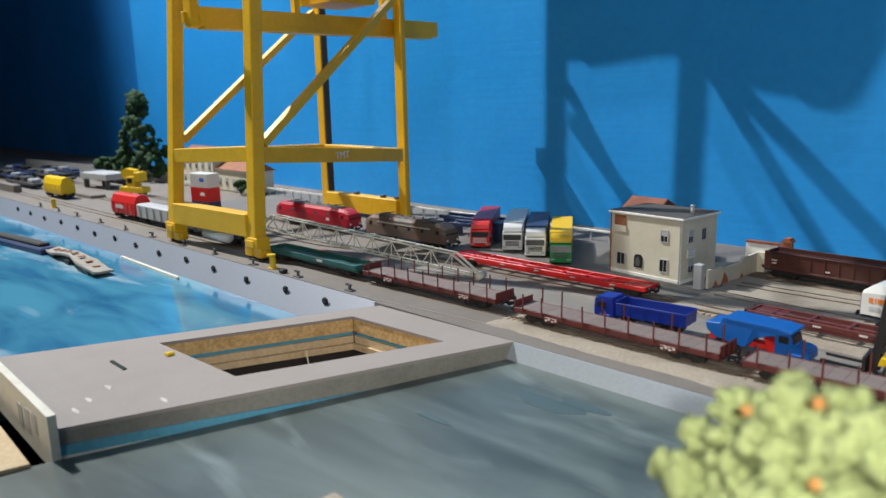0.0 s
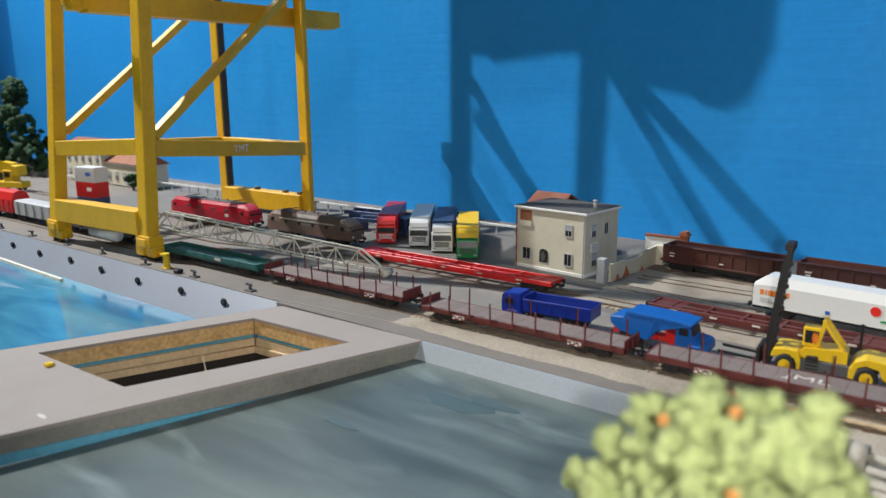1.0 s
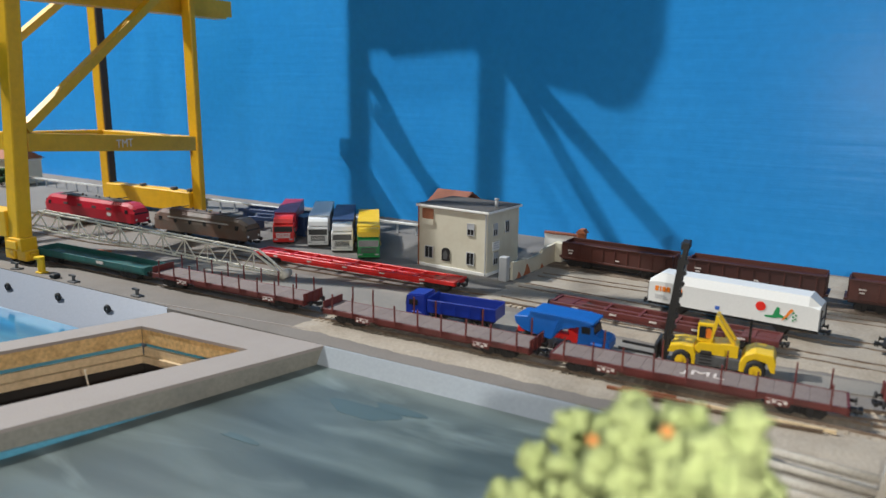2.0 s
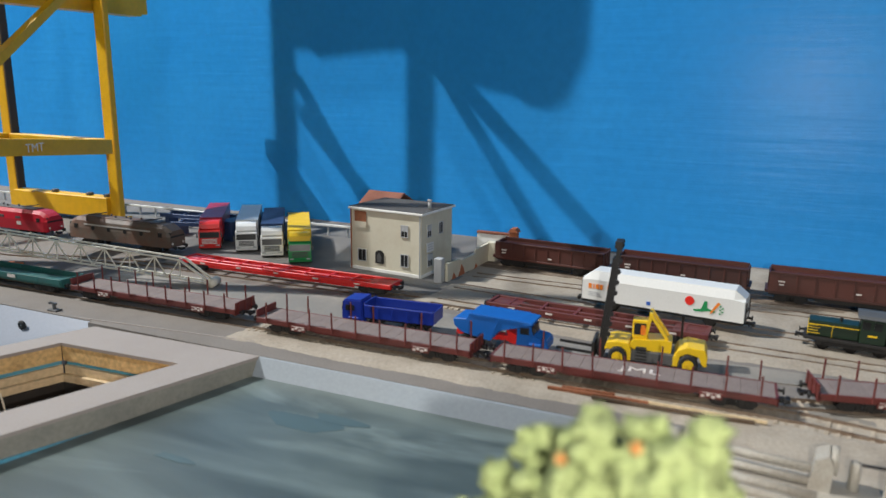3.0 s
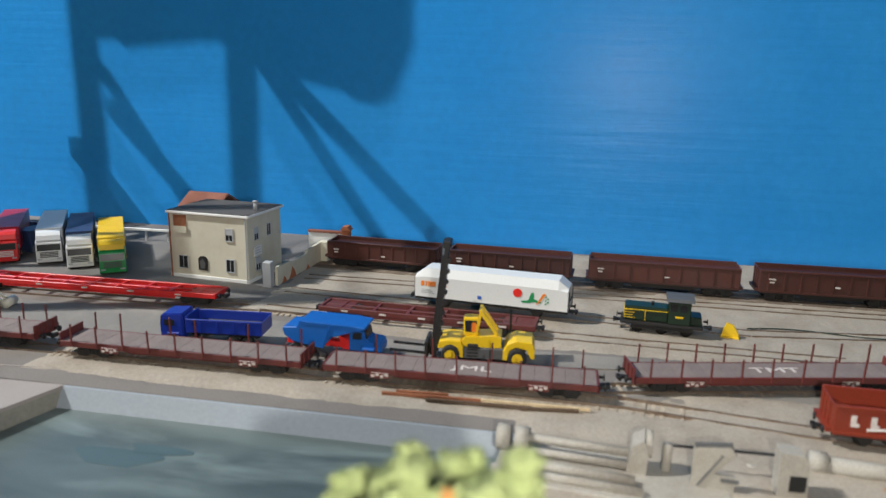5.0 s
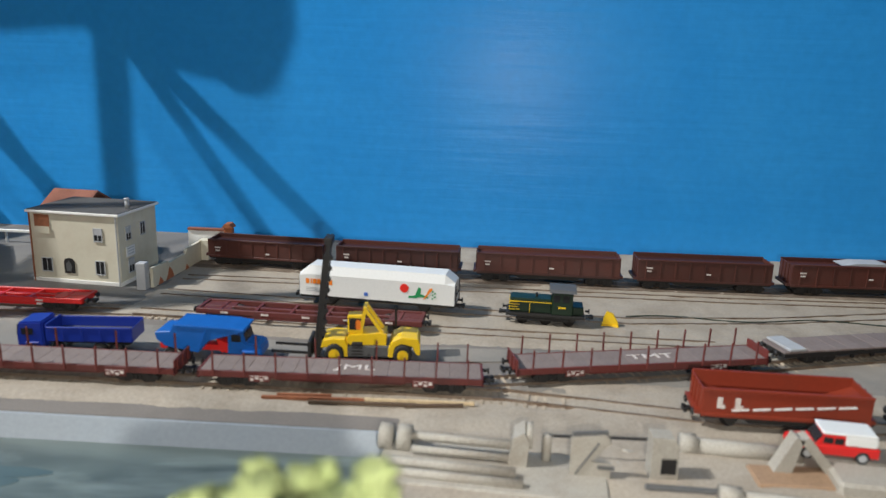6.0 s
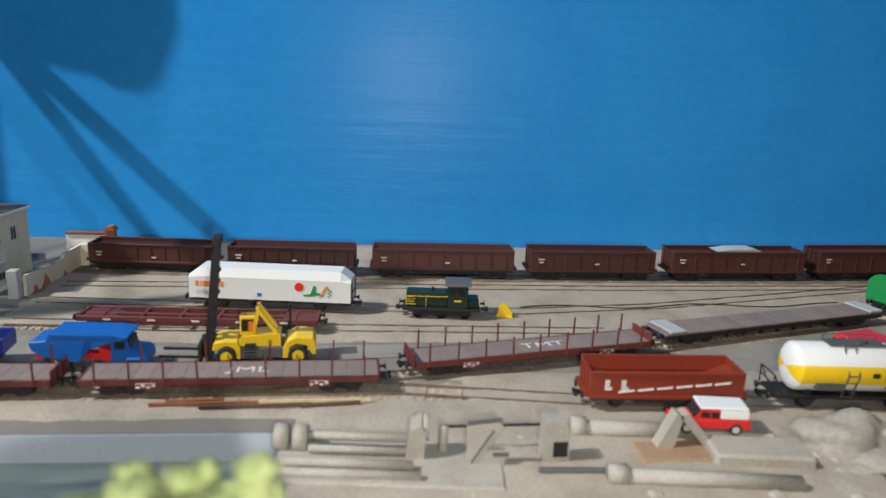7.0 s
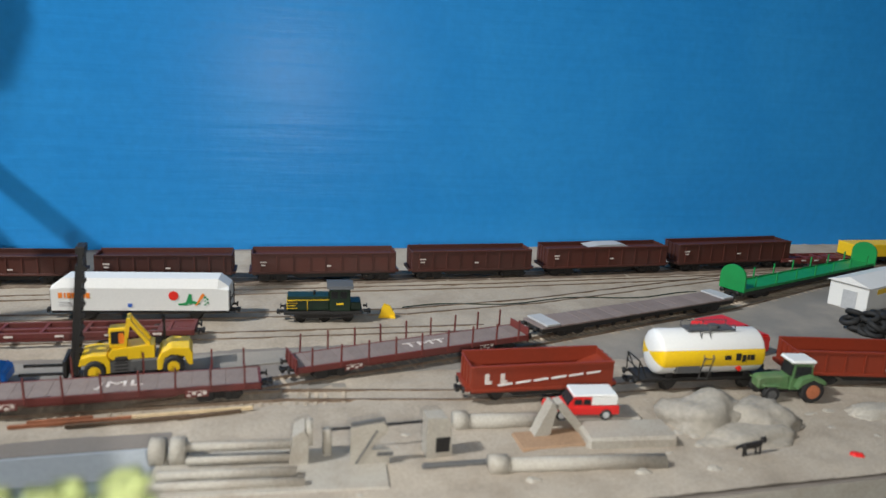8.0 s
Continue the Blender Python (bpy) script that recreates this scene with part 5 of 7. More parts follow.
def forklift(x, y, rz):
    t = thing("container_forklift", x, y, 0.0015, rz, "large yellow container forklift with black mast", "forklift")
    t.matrix_basis = t.matrix_basis @ Matrix.Diagonal((0.89, 0.92, 1.0, 1))
    part("middle_frame", bx(nb(), -0.020, 0.022, -0.0138, 0.0138, 0.0060, 0.0150, 0.0006), M_DGREY, t, "dark grey frame")
    b = nb()
    prism(b, [(-0.044, 0.0135), (-0.042, 0.0200), (-0.034, 0.0215), (-0.022, 0.0210), (-0.0195, 0.0150), (-0.0195, 0.006), (-0.0225, 0.006), (-0.0240, 0.0140), (-0.030, 0.0170), (-0.039, 0.0140)], -0.0150, 0.0150)
    bmesh.ops.bevel(b, geom=b.edges[:], offset=0.0005, segments=1, affect="EDGES")
    part("front_body", b, M_YELLOW, t)
    b = nb()
    prism(b, [(0.018, 0.006), (0.022, 0.006), (0.024, 0.0150), (0.030, 0.0180), (0.040, 0.0160), (0.044, 0.0085), (0.0475, 0.0085), (0.0475, 0.0175), (0.045, 0.0225), (0.030, 0.0238), (0.022, 0.0205), (0.018, 0.0140)], -0.0150, 0.0150)
    bmesh.ops.bevel(b, geom=b.edges[:], offset=0.0005, segments=1, affect="EDGES")
    part("counterweight", b, M_YELLOW, t, "rounded yellow counterweight")
    b = nb()
    prism(b, [(-0.022, 0.0185), (-0.018, 0.0235), (0.010, 0.0255), (0.016, 0.0250), (0.016, 0.0152), (-0.018, 0.0152)], -0.0105, 0.0105)
    part("deck", b, M_YELLOW, t)
    cabn = part("cab", bx(nb(), -0.020, -0.006, -0.0080, 0.0040, 0.0240, 0.0400, 0.0008), M_YELLOW, t)
    part("cab_window", bx(nb(), -0.0185, -0.0075, -0.0083, -0.0079, 0.0275, 0.0375), M_GLASS, cabn)
    part("cab_window", bx(nb(), -0.0203, -0.0199, -0.0065, 0.0025, 0.0275, 0.0375), M_GLASS, cabn)
    part("seat", bx(nb(), -0.0125, -0.0080, -0.0087, -0.0082, 0.0280, 0.0360, 0.0008), M_ORANGE, cabn, "orange seat behind the glass")
    b = nb()
    bar(b, (-0.004, -0.0070, 0.0455), (0.012, -0.0070, 0.0255), 0.0032, 0.0030)
    bar(b, (-0.004, -0.0070, 0.0455), (-0.008, -0.0070, 0.0255), 0.0028, 0.0030)
    bar(b, (-0.004, 0.0070, 0.0455), (0.012, 0.0070, 0.0255), 0.0032, 0.0030)
    bar(b, (-0.004, 0.0070, 0.0455), (-0.008, 0.0070, 0.0255), 0.0028, 0.0030)
    bar(b, (-0.004, -0.0085, 0.0455), (-0.004, 0.0085, 0.0455), 0.0030, 0.0030)
    part("lift_frame", b, M_YELLOW, t, "yellow A-shaped frame")
    b = nb()
    bx(b, -0.0155, -0.006, -0.0135, -0.0100, 0.0065, 0.0180, 0.0004)
    for k in range(4):
        bx(b, -0.0158, -0.0055, -0.0142, -0.0134, 0.0075 + 0.0028 * k, 0.0088 + 0.0028 * k)
    part("steps", b, M_BLACK, t)
    b = nb()
    lean = 0.010
    for s in (-1, 1):
        bar(b, (-0.047, s * 0.0065, 0.004), (-0.047 + lean, s * 0.0065, 0.100), 0.0042, 0.0036)
        bar(b, (-0.051, s * 0.0040, 0.004), (-0.051 + lean, s * 0.0040, 0.090), 0.0026, 0.0026)
    for k in range(9):
        f = 0.06 + 0.108 * k
        bar(b, (-0.047 + lean * f, -0.0085, 0.004 + 0.096 * f), (-0.047 + lean * f, 0.0085, 0.004 + 0.096 * f), 0.0030, 0.0034)
    bx(b, -0.041, -0.0335, -0.0085, 0.0085, 0.0985, 0.1045, 0.0006)
    ms = part("mast", b, M_BLACK, t, "tall black mast leaning back")
    for k in range(9):
        f = 0.12 + 0.095 * k
        b = nb()
        cy(b, (-0.047 + lean * f + 0.003, -0.0080, 0.004 + 0.096 * f), 0.0022, 0.0022, "y", 10)
        part("mast_roller", b, M_BLACK, ms)
    b = nb()
    bx(b, -0.0560, -0.0530, -0.0150, 0.0150, 0.0035, 0.0185, 0.0004)
    part("carriage", b, M_BLACK, t)
    for s in (-1, 1):
        b = nb()
        bar(b, (-0.0550, s * 0.0095, 0.0070), (-0.0900, s * 0.0095, 0.0085), 0.0012, 0.0022)
        bar(b, (-0.0550, s * 0.0095, 0.0068), (-0.0545, s * 0.0095, 0.0150), 0.0012, 0.0030)
        part("fork", b, M_BLACK, t, "thin dark fork tine")
    b = nb()
    bar(b, (0.024, 0.006, 0.024), (0.024, 0.006, 0.0430), 0.0022, 0.0022, True)
    bar(b, (0.024, 0.006, 0.0430), (0.024, 0.006, 0.0445), 0.0030, 0.0030, True)
    part("exhaust", b, M_BLACK, t)
    for xx, rr in ((-0.0315, 0.0088), (0.0315, 0.0088)):
        for s in (-1, 1):
            tyre(t, xx, s * 0.0150, rr, 0.0070, M_YELLOW)
    return t


forklift(-0.059, 0.662, 4.5)


def small_car(x, y, rz):
    t = thing("toy_jeep", x, y, 0.0102, rz, "small red toy jeep with white roof on the sand", "toy car")
    t.matrix_basis = t.matrix_basis @ Matrix.Diagonal((1.0, 0.95, 0.98, 1))
    b = nb()
    prism(b, [(-0.0260, 0.004), (-0.0250, 0.0085), (-0.0120, 0.0105), (0.0255, 0.0110), (0.0260, 0.004)], -0.0100, 0.0100)
    bmesh.ops.bevel(b, geom=b.edges[:], offset=0.0008, segments=1, affect="EDGES")
    part("body", b, M_RED, t)
    b = nb()
    prism(b, [(-0.0120, 0.0105), (-0.0070, 0.0175), (0.0050, 0.0178), (0.0050, 0.0110)], -0.0094, 0.0094)
    cb = part("cabin", b, M_RED, t)
    for s in (-1, 1):
        part("side_window", bx(nb(), -0.0075, -0.0020, s * 0.0095 - 0.0002, s * 0.0095 + 0.0002, 0.0120, 0.0160), M_GLASS, cb)
        part("side_window", bx(nb(), -0.0010, 0.0042, s * 0.0095 - 0.0002, s * 0.0095 + 0.0002, 0.0120, 0.0160), M_GLASS, cb)
    part("windscreen", prism(nb(), [(-0.0122, 0.0115), (-0.0117, 0.0115), (-0.0078, 0.0168), (-0.0084, 0.0168)], -0.0085, 0.0085), M_GLASS, cb)
    part("roof", bx(nb(), -0.0085, 0.0235, -0.0098, 0.0098, 0.0178, 0.0195, 0.0007), M_WHITE, t, "white roof")
    part("rear_cover", bx(nb(), 0.0052, 0.0240, -0.0097, 0.0097, 0.0112, 0.0177, 0.0007), M_WHITE, t, "white rear cover")
    for xx in (-0.016, 0.016):
        for s in (-1, 1):
            tyre(t, xx, s * 0.0090, 0.0042, 0.0030, M_GREY)
    return t


small_car(0.255, 0.522, -7)


def tractor(x, y, rz):
    t = thing("farm_tractor", x, y, 0.0026, rz, "dusty green farm tractor with white cab roof", "tractor")
    b = nb()
    prism(b, [(-0.0300, 0.0090), (-0.0300, 0.0170), (-0.0270, 0.0185), (-0.0050, 0.0200), (-0.0040, 0.0080)], -0.0055, 0.0055)
    bmesh.ops.bevel(b, geom=b.edges[:], offset=0.0009, segments=1, affect="EDGES")
    part("bonnet", b, M_TRACTOR, t)
    b = nb()
    prism(b, [(-0.0050, 0.0090), (-0.0030, 0.0300), (0.0120, 0.0305), (0.0140, 0.0090)], -0.0080, 0.0080)
    c = part("cab", b, M_TRACTOR, t)
    for s in (-1, 1):
        part("side_window", prism(nb(), [(-0.0025, 0.0190), (-0.0018, 0.0285), (0.0105, 0.0285), (0.0118, 0.0190)], s * 0.0081 - 0.0002, s * 0.0081 + 0.0002), M_GLASS, c)
        part("mudguard", prism(nb(), [(-0.0020, 0.0120), (0.0010, 0.0200), (0.0100, 0.0225), (0.0200, 0.0190), (0.0210, 0.0150), (0.0100, 0.0195), (0.0030, 0.0165)], s * 0.0110 - 0.0032, s * 0.0110 + 0.0032), M_TRACTOR, t)
        part("front_guard", bx(nb(), -0.0290, -0.0150, s * 0.0100 - 0.0022, s * 0.0100 + 0.0022, 0.0128, 0.0142, 0.0005), M_TRACTOR, t)
    part("windscreen", prism(nb(), [(-0.0054, 0.0205), (-0.0044, 0.0205), (-0.0031, 0.0288), (-0.0040, 0.0288)], -0.0068, 0.0068), M_GLASS, c)
    part("cab_roof", bx(nb(), -0.0065, 0.0145, -0.0092, 0.0092, 0.0305, 0.0335, 0.0012), M_WHITE, t, "white cab roof")
    part("chassis", bx(nb(), -0.0280, 0.0120, -0.0035, 0.0035, 0.0050, 0.0092, 0.0005), M_BLACK, t)
    for s in (-1, 1):
        tyre(t, 0.0110, s * 0.0112, 0.0098, 0.0056, M_BRICK)
        tyre(t, -0.0215, s * 0.0102, 0.0066, 0.0044, M_DGREY)
    return t


tractor(0.446, 0.541, -8)

# ---------------------------------------------------------------- locomotives


def shunter(x, y, rz):
    t = thing("shunting_locomotive", x, y, 0.0020, rz, "dark green shunting locomotive with grey cab roof", "locomotive")
    t.matrix_basis = t.matrix_basis @ Matrix.Diagonal((0.80, 0.92, 0.97, 1))
    part("frame", bx(nb(), -0.0480, 0.0460, -0.0145, 0.0145, 0.0095, 0.0125, 0.0004), M_BLACK, t)
    b = nb()
    bx(b, -0.0440, 0.0060, -0.0105, 0.0105, 0.0125, 0.0270, 0.0010)
    h = part("bonnet", b, M_LOCOGR, t)
    for k in range(4):
        part("louvre", bx(nb(), -0.0445, -0.0320 - 0.002 * (k % 2), -0.0109, -0.0104, 0.0150 + 0.0026 * k, 0.0156 + 0.0026 * k), M_YELLOW, h, "yellow stripe")
    for k in range(6):
        part("louvre", bx(nb(), -0.0446, -0.0440, -0.0090, 0.0090, 0.0140 + 0.0018 * k, 0.0147 + 0.0018 * k), M_YELLOW, h)
    part("hand_rail", bar(bar(nb(), (-0.044, -0.0118, 0.0240), (0.006, -0.0118, 0.0240), 0.0006), (-0.020, -0.0118, 0.0240), (-0.020, -0.0118, 0.0130), 0.0006), M_YELLOW, h)
    part("exhaust_stack", cy(nb(), (-0.012, 0, 0.0285), 0.0016, 0.004, "z", 10), M_BLACK, h)
    c = part("cab", bx(nb(), 0.0062, 0.0310, -0.0138, 0.0138, 0.0125, 0.0360, 0.0007), M_LOCOGR, t)
    for u in (0.0115, 0.0225):
        part("cab_window", bx(nb(), u - 0.0035, u + 0.0042, -0.0141, -0.0137, 0.0260, 0.0330), M_GLASS, c)
    part("cab_window", bx(nb(), 0.0059, 0.0063, -0.0105, 0.0105, 0.0280, 0.0330), M_GLASS, c)
    part("number_bar", bx(nb(), 0.0140, 0.0230, -0.0141, -0.0137, 0.0195, 0.0212), M_YELLOW, c)
    part("cab_roof", prism(nb(), [(-0.0165, 0.0360), (-0.013, 0.0382), (0, 0.0392), (0.013, 0.0382), (0.0165, 0.0360)], 0.0030, 0.0345, "x"), M_DGREY, t, "dark grey curved cab roof")
    part("rear_bonnet", bx(nb(), 0.0312, 0.0440, -0.0105, 0.0105, 0.0125, 0.0210, 0.0008), M_LOCOGR, t)
    for u in (-0.028, 0.0, 0.028):
        wheelset(t, u, 0.0066, 0.0064)
    b = nb()
    bar(b, (-0.028, -0.0115, 0.0060), (0.028, -0.0115, 0.0060), 0.0010, 0.0016)
    bx(b, -0.035, 0.035, -0.0108, -0.0100, 0.0050, 0.0098)
    part("side_rod", b, M_BLACK, t)
    buffers(t, 0.0480)
    return t


shunter(0.097, 0.771, -4.5)


def electric_loco(x, y, rz, half, material, label, roof, band=None, round_windows=False):
    t = thing("electric_locomotive", x, y, 0.0012, rz, label, "locomotive")
    prof = [(-0.0158, 0.0110), (-0.0160, 0.0260), (-0.0140, 0.0360), (-0.0095, 0.0405), (0.0095, 0.0405), (0.0140, 0.0360), (0.0160, 0.0260), (0.0158, 0.0110)]
    b = nb()
    rings = []
    for u, k, dz in ((-half, 0.86, -0.007), (-half + 0.006, 0.96, -0.0035), (-half + 0.014, 1, 0), (half - 0.014, 1, 0), (half - 0.006, 0.96, -0.0035), (half, 0.86, -0.007)):
        rings.append([b.verts.new((u, p * k, q + (dz if q > 0.03 else 0))) for p, q in prof])
    for r0, r1 in zip(rings, rings[1:]):
        for i in range(len(prof)):
            j = (i + 1) % len(prof)
            b.faces.new((r0[i], r1[i], r1[j], r0[j]))
    b.faces.new(rings[0])
    b.faces.new(rings[-1][::-1])
    bmesh.ops.recalc_face_normals(b, faces=b.faces[:])
    body = part("body", b, material, t)
    for e in (-1, 1):
        part("windscreen", prism(nb(), [(e * (half + 0.0003), 0.0245), (e * (half - 0.0030), 0.0245), (e * (half - 0.0035), 0.0318), (e * (half - 0.0006), 0.0318)], -0.0125, 0.0125), M_GLASS, body)
        part("cab_side_window", bx(nb(), e * (half - 0.0155) - 0.003, e * (half - 0.0155) + 0.003, -0.0163, -0.0150, 0.0250, 0.0310), M_GLASS, body)
        for s in (-1, 1):
            part("headlight", cy(nb(), (e * half, s * 0.0100, 0.0165), 0.0016, 0.0012, "x", 10), M_WHITE, body)
    n = 4
    for k in range(n):
        u = -half * 0.48 + k * half * 0.32
        if round_windows:
            part("porthole", cy(nb(), (u, -0.0159, 0.0270), 0.0030, 0.0008, "y", 16), M_GLASS, body)
        else:
            part("side_grille", bx(nb(), u - 0.005, u + 0.005, -0.0161, -0.0152, 0.0275, 0.0310), M_DGREY, body)
    if band:
        part("side_band", bx(nb(), -half * 0.66, half * 0.66, -0.0162, -0.0157, 0.0305, 0.0325), band, body, "pale band along the side")
    else:
        part("side_mark", bx(nb(), half * 0.45, half * 0.45 + 0.009, -0.0163, -0.0158, 0.0185, 0.0235), M_WHITE, body)
    part("roof_plate", bx(nb(), -half * 0.72, half * 0.72, -0.0085, 0.0085, 0.0406, 0.0420, 0.0005), roof, t)
    for u in (-half * 0.55, half * 0.55):
        b = nb()
        bar(b, (u - 0.009, -0.006, 0.043), (u + 0.009, -0.006, 0.0455), 0.0008)
        bar(b, (u - 0.009, 0.006, 0.043), (u + 0.009, 0.006, 0.0455), 0.0008)
        bar(b, (u + 0.009, -0.008, 0.0458), (u + 0.009, 0.008, 0.0458), 0.0012)
        bar(b, (u - 0.009, -0.008, 0.0432), (u - 0.009, 0.008, 0.0432), 0.0012)
        part("pantograph", b, M_DGREY, t, "folded dark pantograph")
    for k in range(5):
        part("insulator", cy(nb(), (-half * 0.3 + k * half * 0.15, 0.003 * (-1) ** k, 0.0432), 0.0013, 0.003, "z", 8), M_DGREY, t)
    for e in (-1, 1):
        bogie(t, e * half * 0.58)
    buffers(t, half)
    return t


electric_loco(-1.040, 0.792, 0.5, 0.110, M_CRIMSON, "crimson electric locomotive under the crane", M_DGREY)
electric_loco(-0.790, 0.792, 0.5, 0.092, M_LOCOBR, "weathered brown electric locomotive with round windows", M_LOCOBR, M_SILVER, True)

# ---------------------------------------------------------------- lattice boom lying across wagon and quay
BM = thing("lattice_boom", -0.742, 0.652, 0.0, 12.0, "cream lattice crane boom lying across wagon and ground", "crane boom")
p0, p1 = (-0.185, 0.0360), (0.195, 0.0035)


def boom_at(f, dy, dz):
    return (p0[0] + (p1[0] - p0[0]) * f, dy, p0[1] + (p1[1] - p0[1]) * f + dz)


HB, WB = 0.024, 0.0070
for s in (-1, 1):
    part("lower_chord", bar(nb(), boom_at(0.0, s * WB, 0.001), boom_at(1.0, s * WB * 0.6, 0.001), 0.0018, 0.0018), M_CREAM, BM)
    part("upper_chord", bar(nb(), boom_at(0.06, s * WB * 0.8, HB), boom_at(0.90, s * WB * 0.8, HB), 0.0018, 0.0018), M_CREAM, BM)
    part("end_strut", bar(nb(), boom_at(0.0, s * WB, 0.001), boom_at(0.06, s * WB * 0.8, HB), 0.0018, 0.0018), M_CREAM, BM)
    part("tip_strut", bar(nb(), boom_at(1.0, s * WB * 0.6, 0.001), boom_at(0.90, s * WB * 0.8, HB), 0.0022, 0.0022), M_CREAM, BM)
    for k in range(20 if s < 0 else 0):
        f0 = 0.06 + 0.84 * k / 20
        f1 = 0.06 + 0.84 * (k + 1) / 20
        lo, hi = ((f0, f1) if k % 2 else (f1, f0))
        part("lacing_bar", bar(nb(), boom_at(lo, s * WB * 0.95, 0.001), boom_at(hi, s * WB * 0.8, HB), 0.0012, 0.0012), M_CREAM, BM)
        if k % 2:
            part("upright_bar", bar(nb(), boom_at(f1, s * WB * 0.95, 0.001), boom_at(f1, s * WB * 0.8, HB), 0.0011, 0.0011), M_CREAM, BM)
for k in range(12):
    f = 0.06 + 0.84 * k / 11
    part("cross_bar", bar(nb(), boom_at(f, -WB * 0.8, HB), boom_at(f, WB * 0.8, HB), 0.0010, 0.0010), M_CREAM, BM)
    part("cross_bar", bar(nb(), boom_at(f, -WB * 0.95, 0.001), boom_at(f, WB * 0.95, 0.001), 0.0010, 0.0010), M_CREAM, BM)
part("boom_head", cy(nb(), boom_at(1.0, 0, 0.0025), 0.0050, 0.016, "y", 16), M_CREAM, BM, "cream boom head sheave", True)
part("hook_block", bx(nb(), 0.02 - 0.085, 0.02 - 0.065, -0.018, -0.010, 0.010, 0.017, 0.001), M_BRICK, BM, "small orange brown hook block")

# green low-sided wagons under the boom
for (xa, xb) in ((-0.870, -0.668),):
    w = thing("low_sided_wagon", (xa + xb) / 2, 0.602, 0.0010, 0.5, "teal green low-sided bogie wagon with folded sides", "open wagon")
    hf = (xb - xa) / 2
    part("frame", bx(nb(), -hf, hf, -0.0145, 0.0145, 0.0095, 0.0130, 0.0004), M_TEAL, w)
    for s in (-1, 1):
        for k in range(6):
            u0 = -hf + 2 * hf * k / 6
            part("side_flap", bx(nb(), u0 + 0.0004, u0 + 2 * hf / 6 - 0.0004, s * 0.0155 - 0.0007, s * 0.0155 + 0.0007, 0.0125, 0.0185, 0.0002), M_TEAL, w)
    for e in (-1, 1):
        part("end_board", bx(nb(), e * hf - 0.0007, e * hf + 0.0007, -0.0148, 0.0148, 0.0125, 0.0185, 0.0002), M_TEAL, w)
        bogie(w, e * (hf - 0.028))
    part("side_mark", bx(nb(), 0.020, 0.032, -0.0168, -0.0163, 0.0135, 0.0168), M_PRINTWHITE, w)
    buffers(w, hf)

# ---------------------------------------------------------------- quay edge fittings
TY = thing("fender_tyre", -0.656, 0.530, -0.0115, 0, "small black tyre fender hung on the quay wall", "fender", "tyre fenders along the quay")
b = nb()
seg, tub, R0, r0 = 18, 8, 0.0027, 0.0022
vs = [[b.verts.new(((R0 + r0 * math.cos(q)) * math.cos(p), 0.9 * r0 * math.sin(q), (R0 + r0 * math.cos(q)) * math.sin(p))) for q in np.linspace(0, 2 * math.pi, tub + 1)[:-1]] for p in np.linspace(0, 2 * math.pi, seg + 1)[:-1]]
for i in range(seg):
    for j in range(tub):
        b.faces.new((vs[i][j], vs[(i + 1) % seg][j], vs[(i + 1) % seg][(j + 1) % tub], vs[i][(j + 1) % tub]))
bmesh.ops.recalc_face_normals(b, faces=b.faces[:])
part("tyre", b, M_RUBBER, TY, "", True)
part("hub", cy(nb(), (0, 0.0012, 0), 0.0010, 0.0044, "y", 10), M_GREY, TY)
for k, xx in enumerate((-0.712, -0.803, -0.894, -0.980, -1.070, -1.161, -1.252, -1.342, -1.434, -1.530, -1.627, -1.725, -1.82)):
    copy_thing(TY, pose(0.045 + 1.038 * (xx - 0.045), 0.5295 - 0.001 * ((k * 5) % 3), -0.0115 - 0.001 * ((k * 5) % 3), 0, 12 * math.sin(k), 0))

BO = thing("bollard", -0.636, 0.553, 0, 0, "small dark metal mooring bollard on the quay edge", "bollard", "bollards along the quay")
b = nb()
bx(b, -0.0065, 0.0065, -0.0040, 0.0040, 0.0, 0.0016, 0.0004)
cy(b, (0, 0, 0.0045), 0.0018, 0.0070, "z", 10)
part("post", b, M_DGREY, BO)
part("arm", bar(bar(nb(), (-0.0050, 0, 0.0080), (0.0030, 0, 0.0072), 0.0022, 0.0022), (-0.0052, 0, 0.0085), (-0.0052, 0, 0.0065), 0.0028, 0.0028), M_DGREY, BO)
for k, xx in enumerate((-0.744, -0.855, -0.967, -1.071, -1.188, -1.303, -1.423, -1.554, -1.667, -1.79)):
    copy_thing(BO, pose(xx, 0.552, 0, 0, 0, 20 * math.sin(k * 2.1)))
t = thing("yellow_post", -0.814, 0.558, 0, 0, "short yellow post with round cap on the quay", "post")
part("base", bx(nb(), -0.006, 0.006, -0.005, 0.005, 0, 0.0015, 0.0004), M_YELLOW, t)
part("shaft", cy(nb(), (0, 0, 0.009), 0.0042, 0.016, "z", 14), M_YELLOW, t)
part("cap", cy(nb(), (-0.003, 0, 0.0182), 0.0060, 0.0022, "z", 16), M_YELLOW, t)
solid("black_block", bx(nb(), -0.783, -0.773, 0.547, 0.556, 0.0, 0.0055, 0.0012), M_BLACK, "small black block on the quay edge", "block", kind="")
t = thing("yellow_post", -1.74, 0.565, 0, 0, "short yellow post far along the quay", "post")
part("shaft", cy(nb(), (0, 0, 0.010), 0.005, 0.020, "z", 12), M_YELLOW, t)
part("base", bx(nb(), -0.007, 0.007, -0.006, 0.006, 0, 0.0015, 0.0004), M_YELLOW, t)

